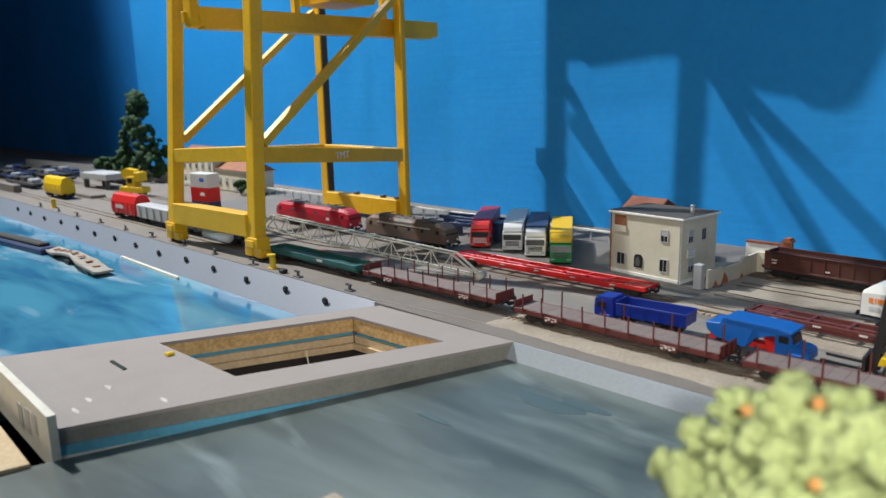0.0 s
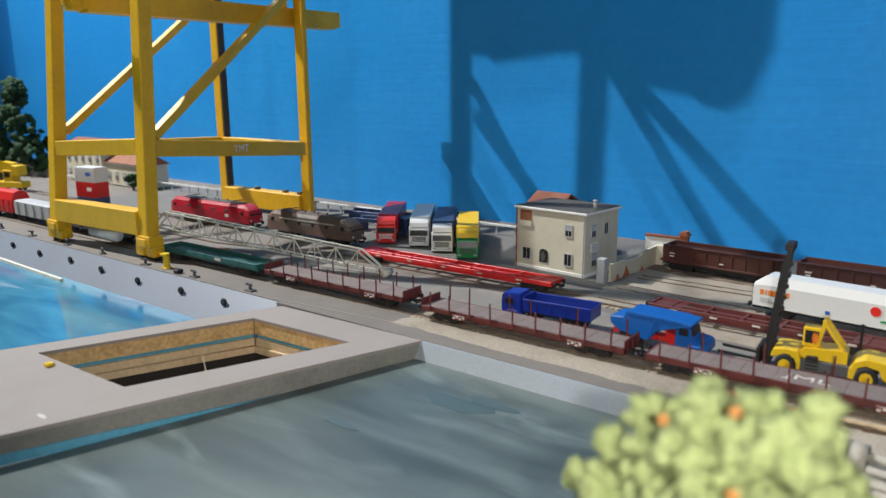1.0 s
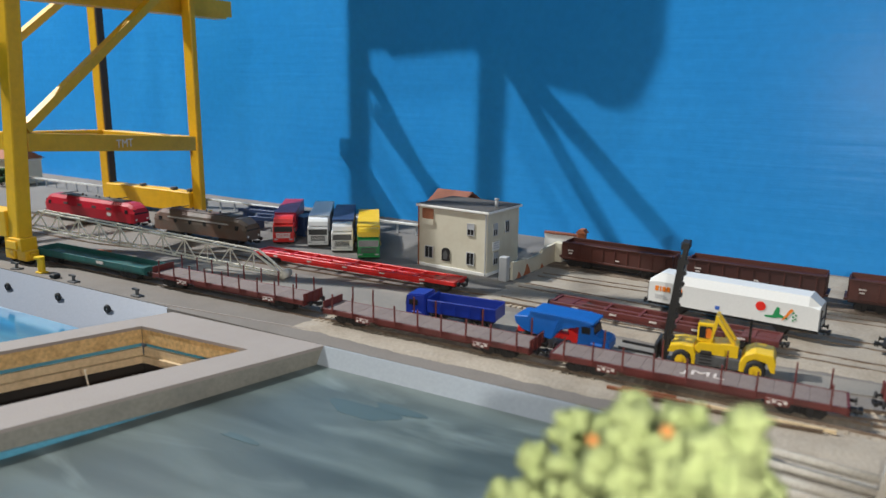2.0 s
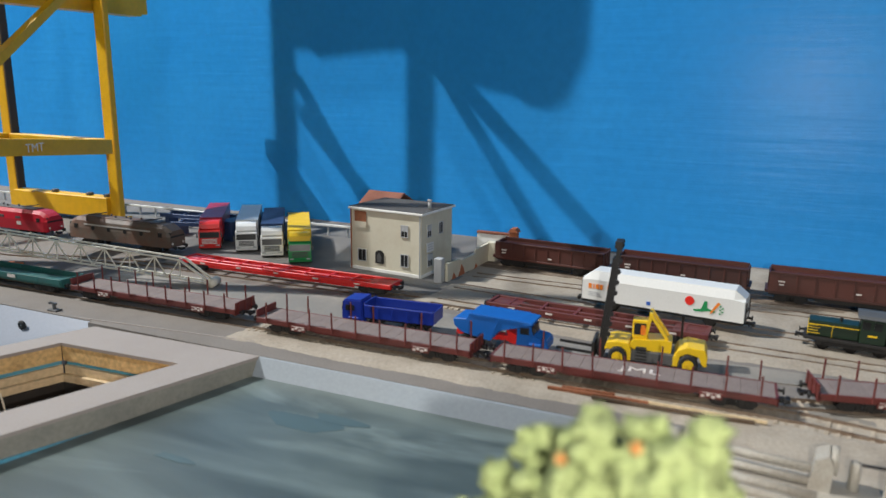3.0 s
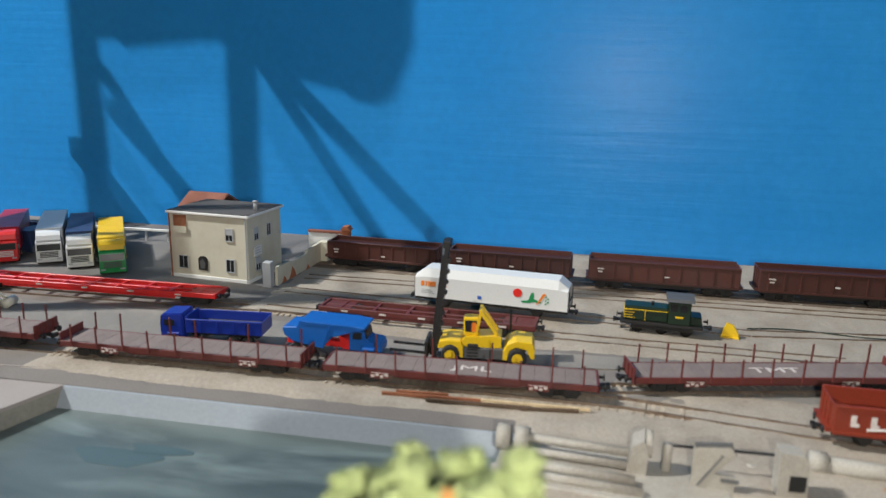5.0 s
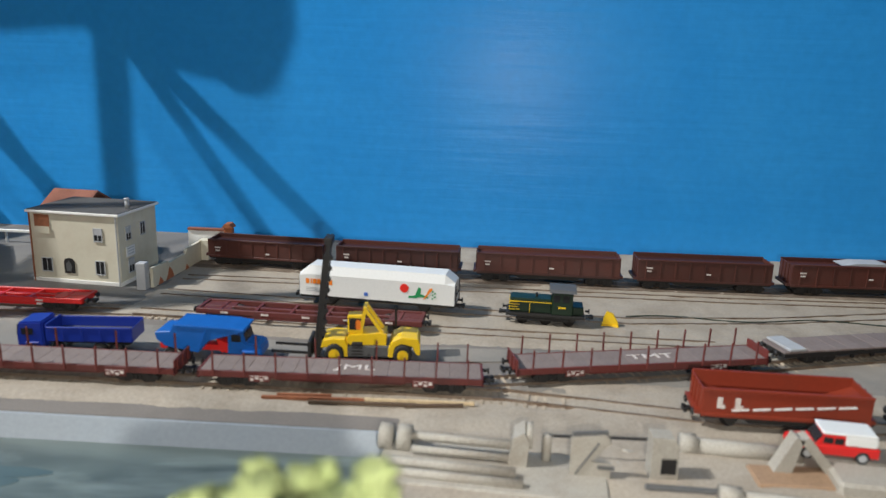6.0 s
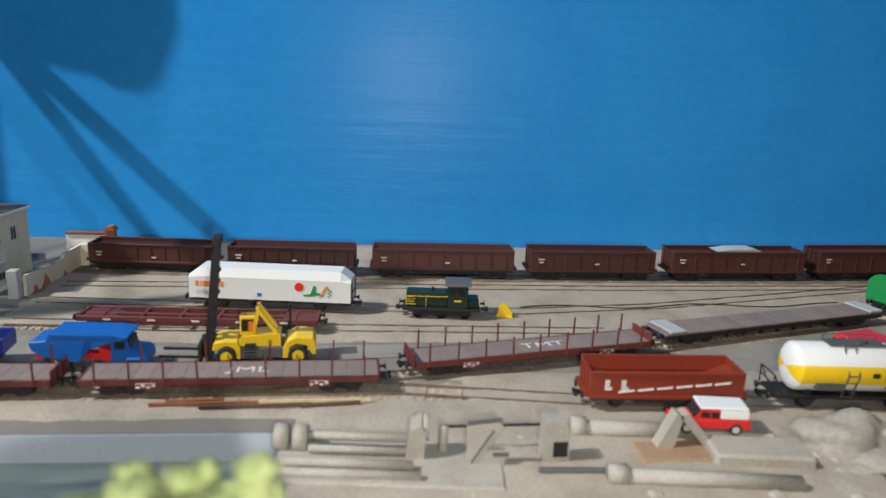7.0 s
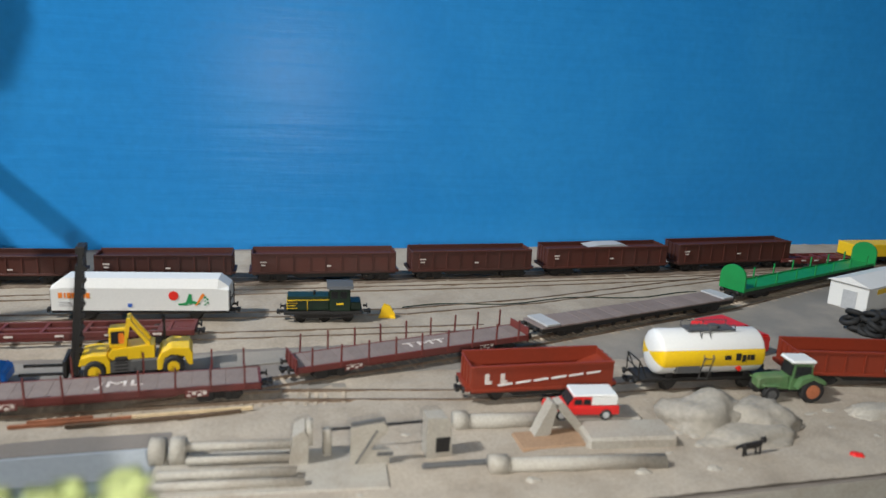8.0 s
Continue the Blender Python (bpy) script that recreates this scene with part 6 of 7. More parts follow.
# white line painted on the floor
ln = nb()
prism(ln, [(-0.600, 0.5455), (-0.396, 0.5655), (-0.396, 0.5668), (-0.600, 0.5468)], 0.0, 0.0006, "z")
solid("floor_marking", ln, M_SLAB, "faint white painted line on the quay floor")

# floating things in the water
for (xa, ya, xb, yb, nm) in ((-1.583, 0.408, -1.354, 0.435, 0), (-1.354, 0.440, -1.094, 0.432, 1)):
    a = math.degrees(math.atan2(yb - ya, xb - xa))
    t = thing("pontoon_wreck", (xa + xb) / 2, (ya + yb) / 2, SEA_Z, a, "sunken cream wagon frame lying in the sea" if nm else "dark hull lying low in the sea", "wreck")
    L = math.hypot(xb - xa, yb - ya) / 2
    if nm:
        b = nb()
        out = [(-L, -0.012), (-L * 0.5, -0.016), (0, -0.010), (L * 0.4, -0.017), (L, -0.015), (L, 0.015), (L * 0.4, 0.016), (0, 0.012), (-L * 0.5, 0.017), (-L, 0.011)]
        prism(b, out, 0.010, 0.0135, "z")
        bmesh.ops.subdivide_edges(b, edges=b.edges[:], cuts=3, use_grid_fill=True)
        for v in b.verts:
            v.co.z += 0.0035 * noise.noise(Vector((v.co.x * 22, v.co.y * 60, 1))) + 0.004 * math.cos(v.co.x * 26)
        part("deck", b, M_WRECK, t, "warped cream deck")
        for u in (-L * 0.75, -L * 0.1, L * 0.8):
            part("underframe_block", bx(nb(), u - 0.012, u + 0.012, -0.012, 0.012, -0.004, 0.0085, 0.001), M_BLACK, t)
        for k in range(7):
            u = -L * 0.8 + k * L * 0.26
            part("deck_gap", bx(nb(), u - 0.004, u + 0.004, -0.005, 0.005, 0.0150 + 0.004 * math.cos(u * 26), 0.0162 + 0.004 * math.cos(u * 26)), M_WOODRED, t)
    else:
        part("hull", bx(nb(), -L, L, -0.016, 0.016, -0.004, 0.012, 0.003), M_NAVY, t)
        part("hull_top", bx(nb(), -L * 0.9, L * 0.85, -0.010, 0.010, 0.0122, 0.018, 0.002), M_BLACK, t)
b = nb()
bar(b, (-1.212, 0.5055, SEA_Z + 0.002), (-0.987, 0.5000, SEA_Z + 0.002), 0.0045, 0.0045)
solid("floating_pole", b, M_CREAM, "pale wooden pole lying on the water", "pole", kind="")

# ---------------------------------------------------------------- far end of the harbour


def van(x, y, rz, half, material, label, rounded, height=0.046, stripe=None):
    t = thing("covered_wagon", x, y, 0.0012, rz, label, "covered wagon")
    if rounded:
        prof = [(-0.0165, 0.011), (-0.0175, 0.022), (-0.0165, 0.034), (-0.0110, height - 0.003), (-0.004, height), (0.004, height), (0.0110, height - 0.003), (0.0165, 0.034), (0.0175, 0.022), (0.0165, 0.011)]
    else:
        prof = [(-0.0160, 0.011), (-0.0160, 0.034), (-0.0100, height - 0.004), (0.0100, height - 0.004), (0.0160, 0.034), (0.0160, 0.011)]
    b = prism(nb(), prof, -half, half, "x")
    part("body", b, material, t)
    for k in range(5):
        u = -half + 2 * half * (k + 0.5) / 5
        part("side_rib", bx(nb(), u - 0.0007, u + 0.0007, -0.0180, -0.0160, 0.012, 0.034), material, t)
    if stripe:
        part("side_label", bx(nb(), -half * 0.55, half * 0.1, -0.0182, -0.0174, 0.0215, 0.0285), stripe, t, "pale label with unreadable marks")
    part("underframe", bx(nb(), -half, half, -0.0130, 0.0130, 0.0085, 0.0112), M_BLACK, t)
    for e in (-1, 1):
        bogie(t, e * (half - 0.020))
    buffers(t, half)
    return t


van(-1.428, 0.615, 2.5, 0.052, M_RED, "red round-roofed covered wagon with pale label", True, 0.050, M_PRINTWHITE)
van(-1.290, 0.617, 0.5, 0.075, M_GREY, "grey covered wagon with dark roof", False, 0.040)
van(-1.935, 0.640, 1.5, 0.060, M_YELLOW, "yellow round-roofed covered wagon near the quay end", True, 0.052)
van(-1.090, 0.619, 0.5, 0.10, M_DGREY, "dark grey wagon behind the crane leg", False, 0.026)

CT = {}
for zz, mm, lb in ((0.0, M_NAVY, "navy container at the bottom of a stack"), (0.0285, M_RED, "red shipping container with white marks"), (0.0570, M_WHITE, "white shipping container on top of a stack")):
    t = thing("shipping_container", -1.345, 0.735, 0.0012 + zz, 8, lb, "container", "stacked containers")
    part("box", bx(nb(), -0.030, 0.030, -0.014, 0.014, 0, 0.0282, 0.0005), mm, t)
    for k in range(9):
        u = -0.026 + k * 0.0065
        part("corrugation", bx(nb(), u - 0.0012, u + 0.0012, -0.0146, -0.0139, 0.002, 0.0262), mm, t)
    part("side_mark", bx(nb(), 0.004, 0.018, -0.0150, -0.0146, 0.012, 0.019), M_WHITE if mm is not M_WHITE else M_PRINTBLUE, t)
# blue low frames on the ground behind the crane
for k, (xx, yy, aa) in enumerate(((-1.16, 0.705, 3), (-0.735, 0.905, 14), (-0.80, 0.945, 6))):
    t = thing("steel_frame", xx, yy, 0.0022, aa, "navy blue steel trestle frame on the quay", "steel frame", "blue frames")
    for s in (-1, 1):
        part("side_beam", bx(nb(), -0.06, 0.06, s * 0.014 - 0.0015, s * 0.014 + 0.0015, 0.008 if k == 0 else 0.016, 0.012 if k == 0 else 0.022, 0.0004), M_NAVY, t)
    for q in range(5):
        u = -0.055 + 0.0275 * q
        part("cross_beam", bx(nb(), u - 0.0015, u + 0.0015, -0.014, 0.014, 0.008 if k == 0 else 0.017, 0.011 if k == 0 else 0.020), M_NAVY, t)
    for u in (-0.05, 0.05):
        part("leg", bx(nb(), u - 0.003, u + 0.003, -0.012, 0.012, 0.0, 0.0085 if k == 0 else 0.017), M_NAVY, t)
t = thing("shipping_container", -0.690, 0.930, 0.0022, 80, "dark blue container beside the red lorry", "container")
part("box", bx(nb(), -0.045, 0.045, -0.014, 0.014, 0, 0.029, 0.0005), M_NAVY, t)
part("door_post", bx(nb(), -0.0456, -0.045, -0.010, 0.010, 0.002, 0.027), M_NAVY, t)

GR = thing("guard_rail", -0.90, 0.985, 0.0, 0, "white guard rail on grey posts along the wall", "guard rail")
part("rail", bx(nb(), -0.80, 0.38, -0.0012, 0.0012, 0.0165, 0.0200, 0.0004), M_WHITE, GR)
pm = mesh_of("post", bx(nb(), -0.0012, 0.0012, 0.0012, 0.0036, 0.0, 0.0190), M_GREY)
for k in range(34):
    o = new("post", pm)
    o.parent, o.matrix_basis = GR, pose(-0.79 + k * 0.0345, 0, 0)

# pale station building
ST = thing("station_building", -1.755, 0.960, 0.0022, -2, "pale cream station building with low hipped roof", "building")
ST.matrix_basis = ST.matrix_basis @ Matrix.Diagonal((1.5, 1.4, 1.25, 1))
for nm, xa, xb, ya, yb, h in (("main_block", -0.120, 0.010, 0.0, 0.055, 0.070), ("side_wing", 0.011, 0.135, 0.006, 0.050, 0.044)):
    bl = part(nm, bx(nb(), xa, xb, ya, yb, 0, h, 0.0005), M_HOUSE, ST)
    rf = nb()
    m = (ya + yb) / 2
    prism(rf, [(ya - 0.004, h), (m, h + 0.016), (yb + 0.004, h)], xa - 0.004, xb + 0.004, "x")
    part("roof", rf, M_WOODRED if nm == "side_wing" else M_TILE, bl, "brownish roof")
    part("band", bx(nb(), xa - 0.001, xb + 0.001, ya - 0.001, yb + 0.001, h - 0.004, h - 0.001), M_TRIM, bl)
    n = 5
    for k in range(n):
        u = xa + (xb - xa) * (k + 0.5) / n
        for z_ in ((0.016, 0.048) if h > 0.05 else (0.018,)):
            window_of(bl, pose(u, ya - 0.0004, z_), 0.007, 0.015)
part("door", bx(nb(), 0.075, 0.083, 0.0045, 0.0058, 0.0, 0.018), M_GREY, ST)

# small yellow works crane
t = thing("works_crane", -1.80, 0.775, 0.0012, 20, "yellow rail works crane with boxy cab", "rail crane")
part("chassis", bx(nb(), -0.040, 0.040, -0.013, 0.013, 0.008, 0.022, 0.001), M_YELLOW, t)
part("cab", bx(nb(), -0.015, 0.012, -0.012, 0.012, 0.022, 0.048, 0.001), M_YELLOW, t)
part("counterweight", bx(nb(), 0.013, 0.034, -0.013, 0.013, 0.036, 0.060, 0.002), M_YELLOW, t)
part("jib_housing", prism(nb(), [(-0.034, 0.046), (-0.016, 0.040), (0.012, 0.048), (0.012, 0.064), (-0.020, 0.068), (-0.034, 0.060)], -0.009, 0.009), M_YELLOW, t)
part("cab_window", bx(nb(), -0.010, 0.006, -0.0124, -0.0119, 0.032, 0.044), M_GLASS, t)
for u in (-0.026, 0.026):
    wheelset(t, u)

# pale canopy roof, dark wagons and clutter at the end
t = thing("station_canopy", -2.06, 0.80, 0.0, 6, "pale grey flat canopy on short pillars", "canopy")
part("roof", bx(nb(), -0.075, 0.075, -0.035, 0.035, 0.026, 0.043, 0.001), M_GREY, t)
for u in (-0.06, 0.06):
    for v in (-0.025, 0.025):
        part("pillar", bx(nb(), u - 0.006, u + 0.006, v - 0.005, v + 0.005, 0, 0.026), M_DGREY, t)
rng = random.Random(11)
for k, (xx, yy, ll) in enumerate(((-2.30, 0.66, 0.12), (-2.55, 0.70, 0.15), (-2.42, 0.78, 0.13), (-2.75, 0.78, 0.15), (-2.20, 0.87, 0.10), (-2.62, 0.86, 0.16))):
    t = thing("low_wagon", xx, yy, 0.0012, 2, "dark low wagon standing at the far end", "wagon", "dark low wagons")
    part("frame", bx(nb(), -ll, ll, -0.015, 0.015, 0.009, 0.016, 0.001), M_NAVY if k % 2 else M_DGREY, t)
    for q in range(4):
        u = -ll * 0.8 + q * ll * 0.5
        part("load_block", bx(nb(), u - 0.02, u + 0.02, -0.012, 0.012, 0.016, 0.020 + rng.uniform(0.002, 0.012), 0.002), (M_NAVY, M_BLACK, M_DGREY, M_GREY)[(q + k) % 4], t)
    for e in (-1, 1):
        bogie(t, e * ll * 0.7)
t = thing("concrete_kerb", -1.99, 0.69, 0.0, 2, "pale concrete platform edge beside the wagons", "platform")
part("slab", bx(nb(), -0.16, 0.16, -0.018, 0.018, 0, 0.008, 0.001), M_QUAY, t)
t = thing("concrete_kerb", -2.25, 0.60, 0.0, 1, "pale concrete platform edge near the water", "platform")
part("slab", bx(nb(), -0.10, 0.10, -0.010, 0.010, 0, 0.020, 0.001), M_QUAY, t)
b = nb()
bar(b, (-3.10, 0.888, 0.015), (-2.00, 0.972, 0.015), 0.004, 0.030)
bo_ = solid("border_board", b, M_GREY, "grey low border board at the back", "board", kind="")
b = nb()
bar(b, (-1.98, 0.95, 0.012), (-1.66, 0.975, 0.012), 0.003, 0.006)
solid("white_pipe", b, M_WHITE, "thin white pipe lying near the tree", "pipe", kind="")


def clump_mesh(seed, centres, size, jitter, detail=2):
    """Many small lumpy balls with uneven outline."""
    rg = random.Random(seed)
    base = nb()
    bmesh.ops.create_icosphere(base, subdivisions=detail, radius=1.0)
    bv = [v.co.copy() for v in base.verts]
    bf = [[v.index for v in f.verts] for f in base.faces]
    base.free()
    verts_, faces_ = [], []
    for c in centres:
        s = size * rg.uniform(0.65, 1.35)
        off = Vector((rg.random() * 50, rg.random() * 50, rg.random() * 50))
        k = len(verts_)
        for v in bv:
            d = 1 + jitter * noise.noise(v * 1.6 + off) + jitter * 0.5 * noise.noise(v * 4.5 + off)
            verts_.append(c + v * (s * d))
        faces_ += [[i + k for i in f] for f in bf]
    me = bpy.data.meshes.new("clumps")
    me.from_pydata([tuple(v) for v in verts_], [], faces_)
    for p in me.polygons:
        p.use_smooth = True
    return me


def crown(name, me, material, parent):
    me.materials.append(material)
    o = new(name, me)
    o.parent = parent
    return o


# tall dark tree by the wall
t = thing("dark_tree", -2.16, 0.950, 0.0, 0, "tall dark green model tree with gaps in its crown", "tree")
tk = nb()
cy(tk, (0, 0, 0.11), 0.008, 0.22, "z", 8, 0.002)
rg = random.Random(7)
cs = []
for k in range(210):
    h = rg.uniform(0.02, 0.255)
    wid = 0.130 * (1 - h / 0.30) * (0.6 + 0.6 * rg.random())
    if 0.13 < h < 0.23 and rg.random() < 0.45:
        continue
    a = rg.uniform(0, 6.28)
    cs.append(Vector((wid * math.cos(a), 0.55 * wid * math.sin(a), h)))
    if k % 9 == 0:
        bar(tk, (0, 0, h * 0.8), cs[-1], 0.0025, 0.0025)
part("trunk", tk, M_BARK, t)
crown("crown", clump_mesh(5, cs, 0.0105, 0.9), M_TREE, t)
t = thing("dark_bush", -2.30, 0.90, 0.0, 0, "low dark green bush beside the border board", "bush")
part("stem", cy(nb(), (0, 0, 0.02), 0.004, 0.04, "z", 6), M_BARK, t)
crown("crown", clump_mesh(6, [Vector((rg.uniform(-0.03, 0.03), rg.uniform(-0.02, 0.02), rg.uniform(0.035, 0.062))) for _ in range(26)], 0.011, 0.8), M_TREE, t)
t = thing("dark_bush", -1.575, 0.945, 0.002, 0, "small dark bush beside the station", "bush")
part("stem", cy(nb(), (0, 0, 0.012), 0.003, 0.024, "z", 6), M_BARK, t)
crown("crown", clump_mesh(8, [Vector((rg.uniform(-0.012, 0.012), rg.uniform(-0.01, 0.01), rg.uniform(0.012, 0.034))) for _ in range(16)], 0.006, 0.8), M_TREE, t)

# ---------------------------------------------------------------- east side
EW = thing("flat_wagon", *between(0.289, 0.682, 0.545, 0.751)[:2], 0.0018, between(0.289, 0.682, 0.545, 0.751)[2], "weathered dark grey flat wagon with bare deck", "flat wagon")
hf = 0.131
part("frame", bx(nb(), -hf, hf, -0.0155, 0.0155, 0.0085, 0.0125, 0.0004), M_BLACK, EW)
pl = mesh_of("deck_plank", bx(nb(), -0.0064, 0.0064, -0.0160, 0.0160, 0.0126, 0.0142, 0.0002), M_DECK)
for k in range(20):
    o = new("deck_plank", pl)
    o.parent, o.matrix_basis = EW, pose(-hf + 0.0065 + k * 0.01305, 0, 0.0001 * (k % 3))
for u in (-0.118, 0.122):
    part("end_plate", bx(nb(), u - 0.008, u + 0.008, -0.0160, 0.0160, 0.0144, 0.0165, 0.0004), M_GREY, EW)
for e in (-1, 1):
    bogie(EW, e * 0.095)
for u in np.linspace(-0.06, 0.06, 7):
    part("truss_post", bx(nb(), u - 0.0015, u + 0.0015, -0.0130, -0.0110, 0.0045, 0.0086), M_BLACK, EW)
buffers(EW, hf)

GX, GY, GA = between(0.572, 0.772, 0.850, 0.872)
GW2 = thing("car_carrier", GX, GY, 0.0018, GA, "green flat wagon with tall rounded end boards", "flat wagon")
hf = 0.148
part("frame", bx(nb(), -hf, hf, -0.0155, 0.0155, 0.0085, 0.0130, 0.0004), M_BLACK, GW2)
part("deck", bx(nb(), -hf, hf, -0.0155, 0.0155, 0.0132, 0.0152, 0.0004), M_GREEN, GW2)
for e in (-1, 1):
    out = [(-0.0165, 0.0132)] + [(0.0165 * math.cos(a), 0.0290 + 0.0140 * math.sin(a)) for a in np.linspace(math.pi, 0, 13)] + [(0.0165, 0.0132)]
    part("end_board", prism(nb(), out, e * hf - 0.0012, e * hf + 0.0012, "x"), M_GREEN, GW2, "tall rounded green end board")
sm = mesh_of("stake", bx(nb(), -0.0007, 0.0007, -0.0007, 0.0007, 0.0150, 0.0290), M_GREEN)
for k in range(7):
    for s in (-1, 1):
        o = new("stake", sm)
        o.parent, o.matrix_basis = GW2, pose(-0.126 + 0.042 * k, s * 0.0150, 0)
for s in (-1, 1):
    part("side_net", bx(nb(), -hf, hf, s * 0.0150 - 0.0004, s * 0.0150 + 0.0004, 0.0153, 0.0166), M_GREEN, GW2)
for e in (-1, 1):
    bogie(GW2, e * 0.110)
buffers(GW2, hf)

YW = thing("yellow_wagon", 0.905, 0.931, 0.0018, 0, "yellow low open wagon on the rear siding", "open wagon")
part("body", bx(nb(), -0.050, 0.050, -0.0160, 0.0160, 0.014, 0.032, 0.0008), M_YELLOW, YW)
part("frame", bx(nb(), -0.052, 0.052, -0.0140, 0.0140, 0.009, 0.0138), M_BLACK, YW)
for e in (-1, 1):
    bogie(YW, e * 0.032)

SH = thing("site_hut", 0.745, 0.765, 0.0012, 20, "white site hut with low roof and yellow stripe", "hut")
part("hut_body", bx(nb(), -0.060, 0.060, -0.022, 0.022, 0, 0.030, 0.0006), M_WHITE, SH)
part("roof", prism(nb(), [(-0.025, 0.030), (0.0, 0.038), (0.025, 0.030)], -0.063, 0.063, "x"), M_WHITE, SH)
part("door", bx(nb(), -0.0606, -0.0598, -0.010, 0.006, 0.0, 0.022), M_GREY, SH, "grey door panel")
part("side_stripe", bx(nb(), -0.040, 0.058, -0.0226, -0.0219, 0.020, 0.026), M_YELLOW, SH, "yellow stripe along the side")

TP = thing("tyre_pile", 0.655, 0.672, 0.0012, 0, "heap of black tyres beside the hut", "tyre heap")
rg = random.Random(3)
tm = None
for k in range(26):
    if tm is None:
        bb = nb()
        rr = [[bb.verts.new(((0.0075 + 0.003 * math.cos(q)) * math.cos(p), (0.0075 + 0.003 * math.cos(q)) * math.sin(p), 0.003 * math.sin(q))) for q in np.linspace(0, 2 * math.pi, 7)[:-1]] for p in np.linspace(0, 2 * math.pi, 13)[:-1]]
        for i in range(12):
            for j in range(6):
                bb.faces.new((rr[i][j], rr[(i + 1) % 12][j], rr[(i + 1) % 12][(j + 1) % 6], rr[i][(j + 1) % 6]))
        bmesh.ops.recalc_face_normals(bb, faces=bb.faces[:])
        tm = mesh_of("tyre", bb, M_RUBBER, True)
    o = new("tyre", tm)
    lay = k // 11
    o.parent = TP
    o.matrix_basis = pose(rg.uniform(-0.04, 0.055) * (1 - 0.3 * lay), rg.uniform(-0.014, 0.014), 0.004 + 0.0065 * lay, rg.uniform(-25, 25), rg.uniform(-25, 25), 0)

# red car hidden behind the tank wagon
RC = thing("red_car", 0.437, 0.632, 0.0012, 10, "red saloon car behind the tank wagon", "car")
cb_ = nb()
prism(cb_, [(-0.052, 0.004), (-0.052, 0.020), (-0.020, 0.022), (-0.012, 0.032), (0.024, 0.033), (0.036, 0.023), (0.054, 0.020), (0.054, 0.004)], -0.017, 0.017)
bmesh.ops.bevel(cb_, geom=cb_.edges[:], offset=0.0018, segments=2, affect="EDGES")
part("body", cb_, M_RED, RC)
for s in (-1, 1):
    part("side_window", prism(nb(), [(-0.014, 0.023), (-0.008, 0.031), (0.022, 0.031), (0.030, 0.024)], s * 0.0172 - 0.0003, s * 0.0172 + 0.0003), M_GLASS, RC)
    for u in (-0.034, 0.036):
        tyre(RC, u, s * 0.0155, 0.0085, 0.005, M_GREY)

# yellow track stop at the end of the siding
t = thing("track_stop", 0.159, 0.770, 0.0015, -10, "small yellow end-of-track stop", "track stop")
part("plate", prism(nb(), [(-0.007, 0.0), (0.008, 0.0), (0.008, 0.005), (0.003, 0.013), (-0.003, 0.015), (-0.006, 0.008)], -0.0015, 0.0015), M_YELLOW, t)
part("foot", bx(nb(), -0.008, 0.009, -0.004, 0.006, 0.0, 0.002, 0.0004), M_YELLOW, t)
# post and rope between the sidings
rp = thing("ground_cable", 0.16, 0.80, 0.0, 0, "dark cable lying along the ballast", "cable")
cbl = nb()
rings = []
for k in range(30):
    p = Vector((0.02 + k * 0.0125, -0.003 + 0.006 * math.sin(k * 0.5) + 0.0006 * k, 0.0030))
    rings.append([cbl.verts.new(p + Vector((0, 0.0006 * math.cos(a), 0.0006 * math.sin(a)))) for a in np.linspace(0, 2 * math.pi, 7)[:-1]])
for r0_, r1_ in zip(rings, rings[1:]):
    for i in range(6):
        cbl.faces.new((r0_[i], r1_[i], r1_[(i + 1) % 6], r0_[(i + 1) % 6]))
cbl.faces.new(rings[0])
cbl.faces.new(rings[-1][::-1])
bmesh.ops.recalc_face_normals(cbl, faces=cbl.faces[:])
part("cable", cbl, M_LOCOGR, rp)

# ---------------------------------------------------------------- scrap and rubble on the shore
t = thing("scrap_cylinder", 0.018, 0.513, 0.0, -5, "sand-coloured resin drum and shaft, cast scrap", "scrap")
for k, u in enumerate((-0.044, -0.032)):
    part("drum", cy(nb(), (u, 0, 0.009), 0.0085, 0.0085, "x", 18), M_WRECK, t, "", True)
part("shaft", cy(nb(), (0.005, 0, 0.011), 0.0028, 0.066, "x", 14), M_WRECK, t, "pale shaft", True)
part("shaft", cy(nb(), (0.005, -0.009, 0.007), 0.0024, 0.062, "x", 14), M_WRECK, t, "", True)
part("shaft", cy(nb(), (0.000, -0.024, 0.006), 0.0030, 0.080, "x", 14), M_WRECK, t, "", True)
part("shaft", cy(nb(), (0.000, -0.034, 0.005), 0.0030, 0.090, "x", 14), M_WRECK, t, "", True)
part("yoke", prism(nb(), [(0.034, 0.0), (0.046, 0.0), (0.047, 0.020), (0.044, 0.026), (0.037, 0.022)], -0.012, 0.006), M_WRECK, t)
part("yoke_ring", cy(nb(), (0.047, -0.002, 0.020), 0.0085, 0.004, "x", 16), M_WRECK, t, "", True)
part("pillar", cy(nb(), (0.058, 0.0, 0.010), 0.0030, 0.021, "z", 12), M_WRECK, t, "", True)
part("base_plate", bx(nb(), -0.045, 0.095, -0.042, 0.008, 0.0, 0.0035, 0.001), M_WRECK, t)
part("dark_rod", bar(nb(), (0.060, 0.006, 0.017), (0.125, 0.010, 0.019), 0.0014, 0.0014), M_BLACK, t)
t = thing("scrap_plate", 0.101, 0.493, 0.0, -4, "pale grey cut plate standing upright in the rubble", "scrap")
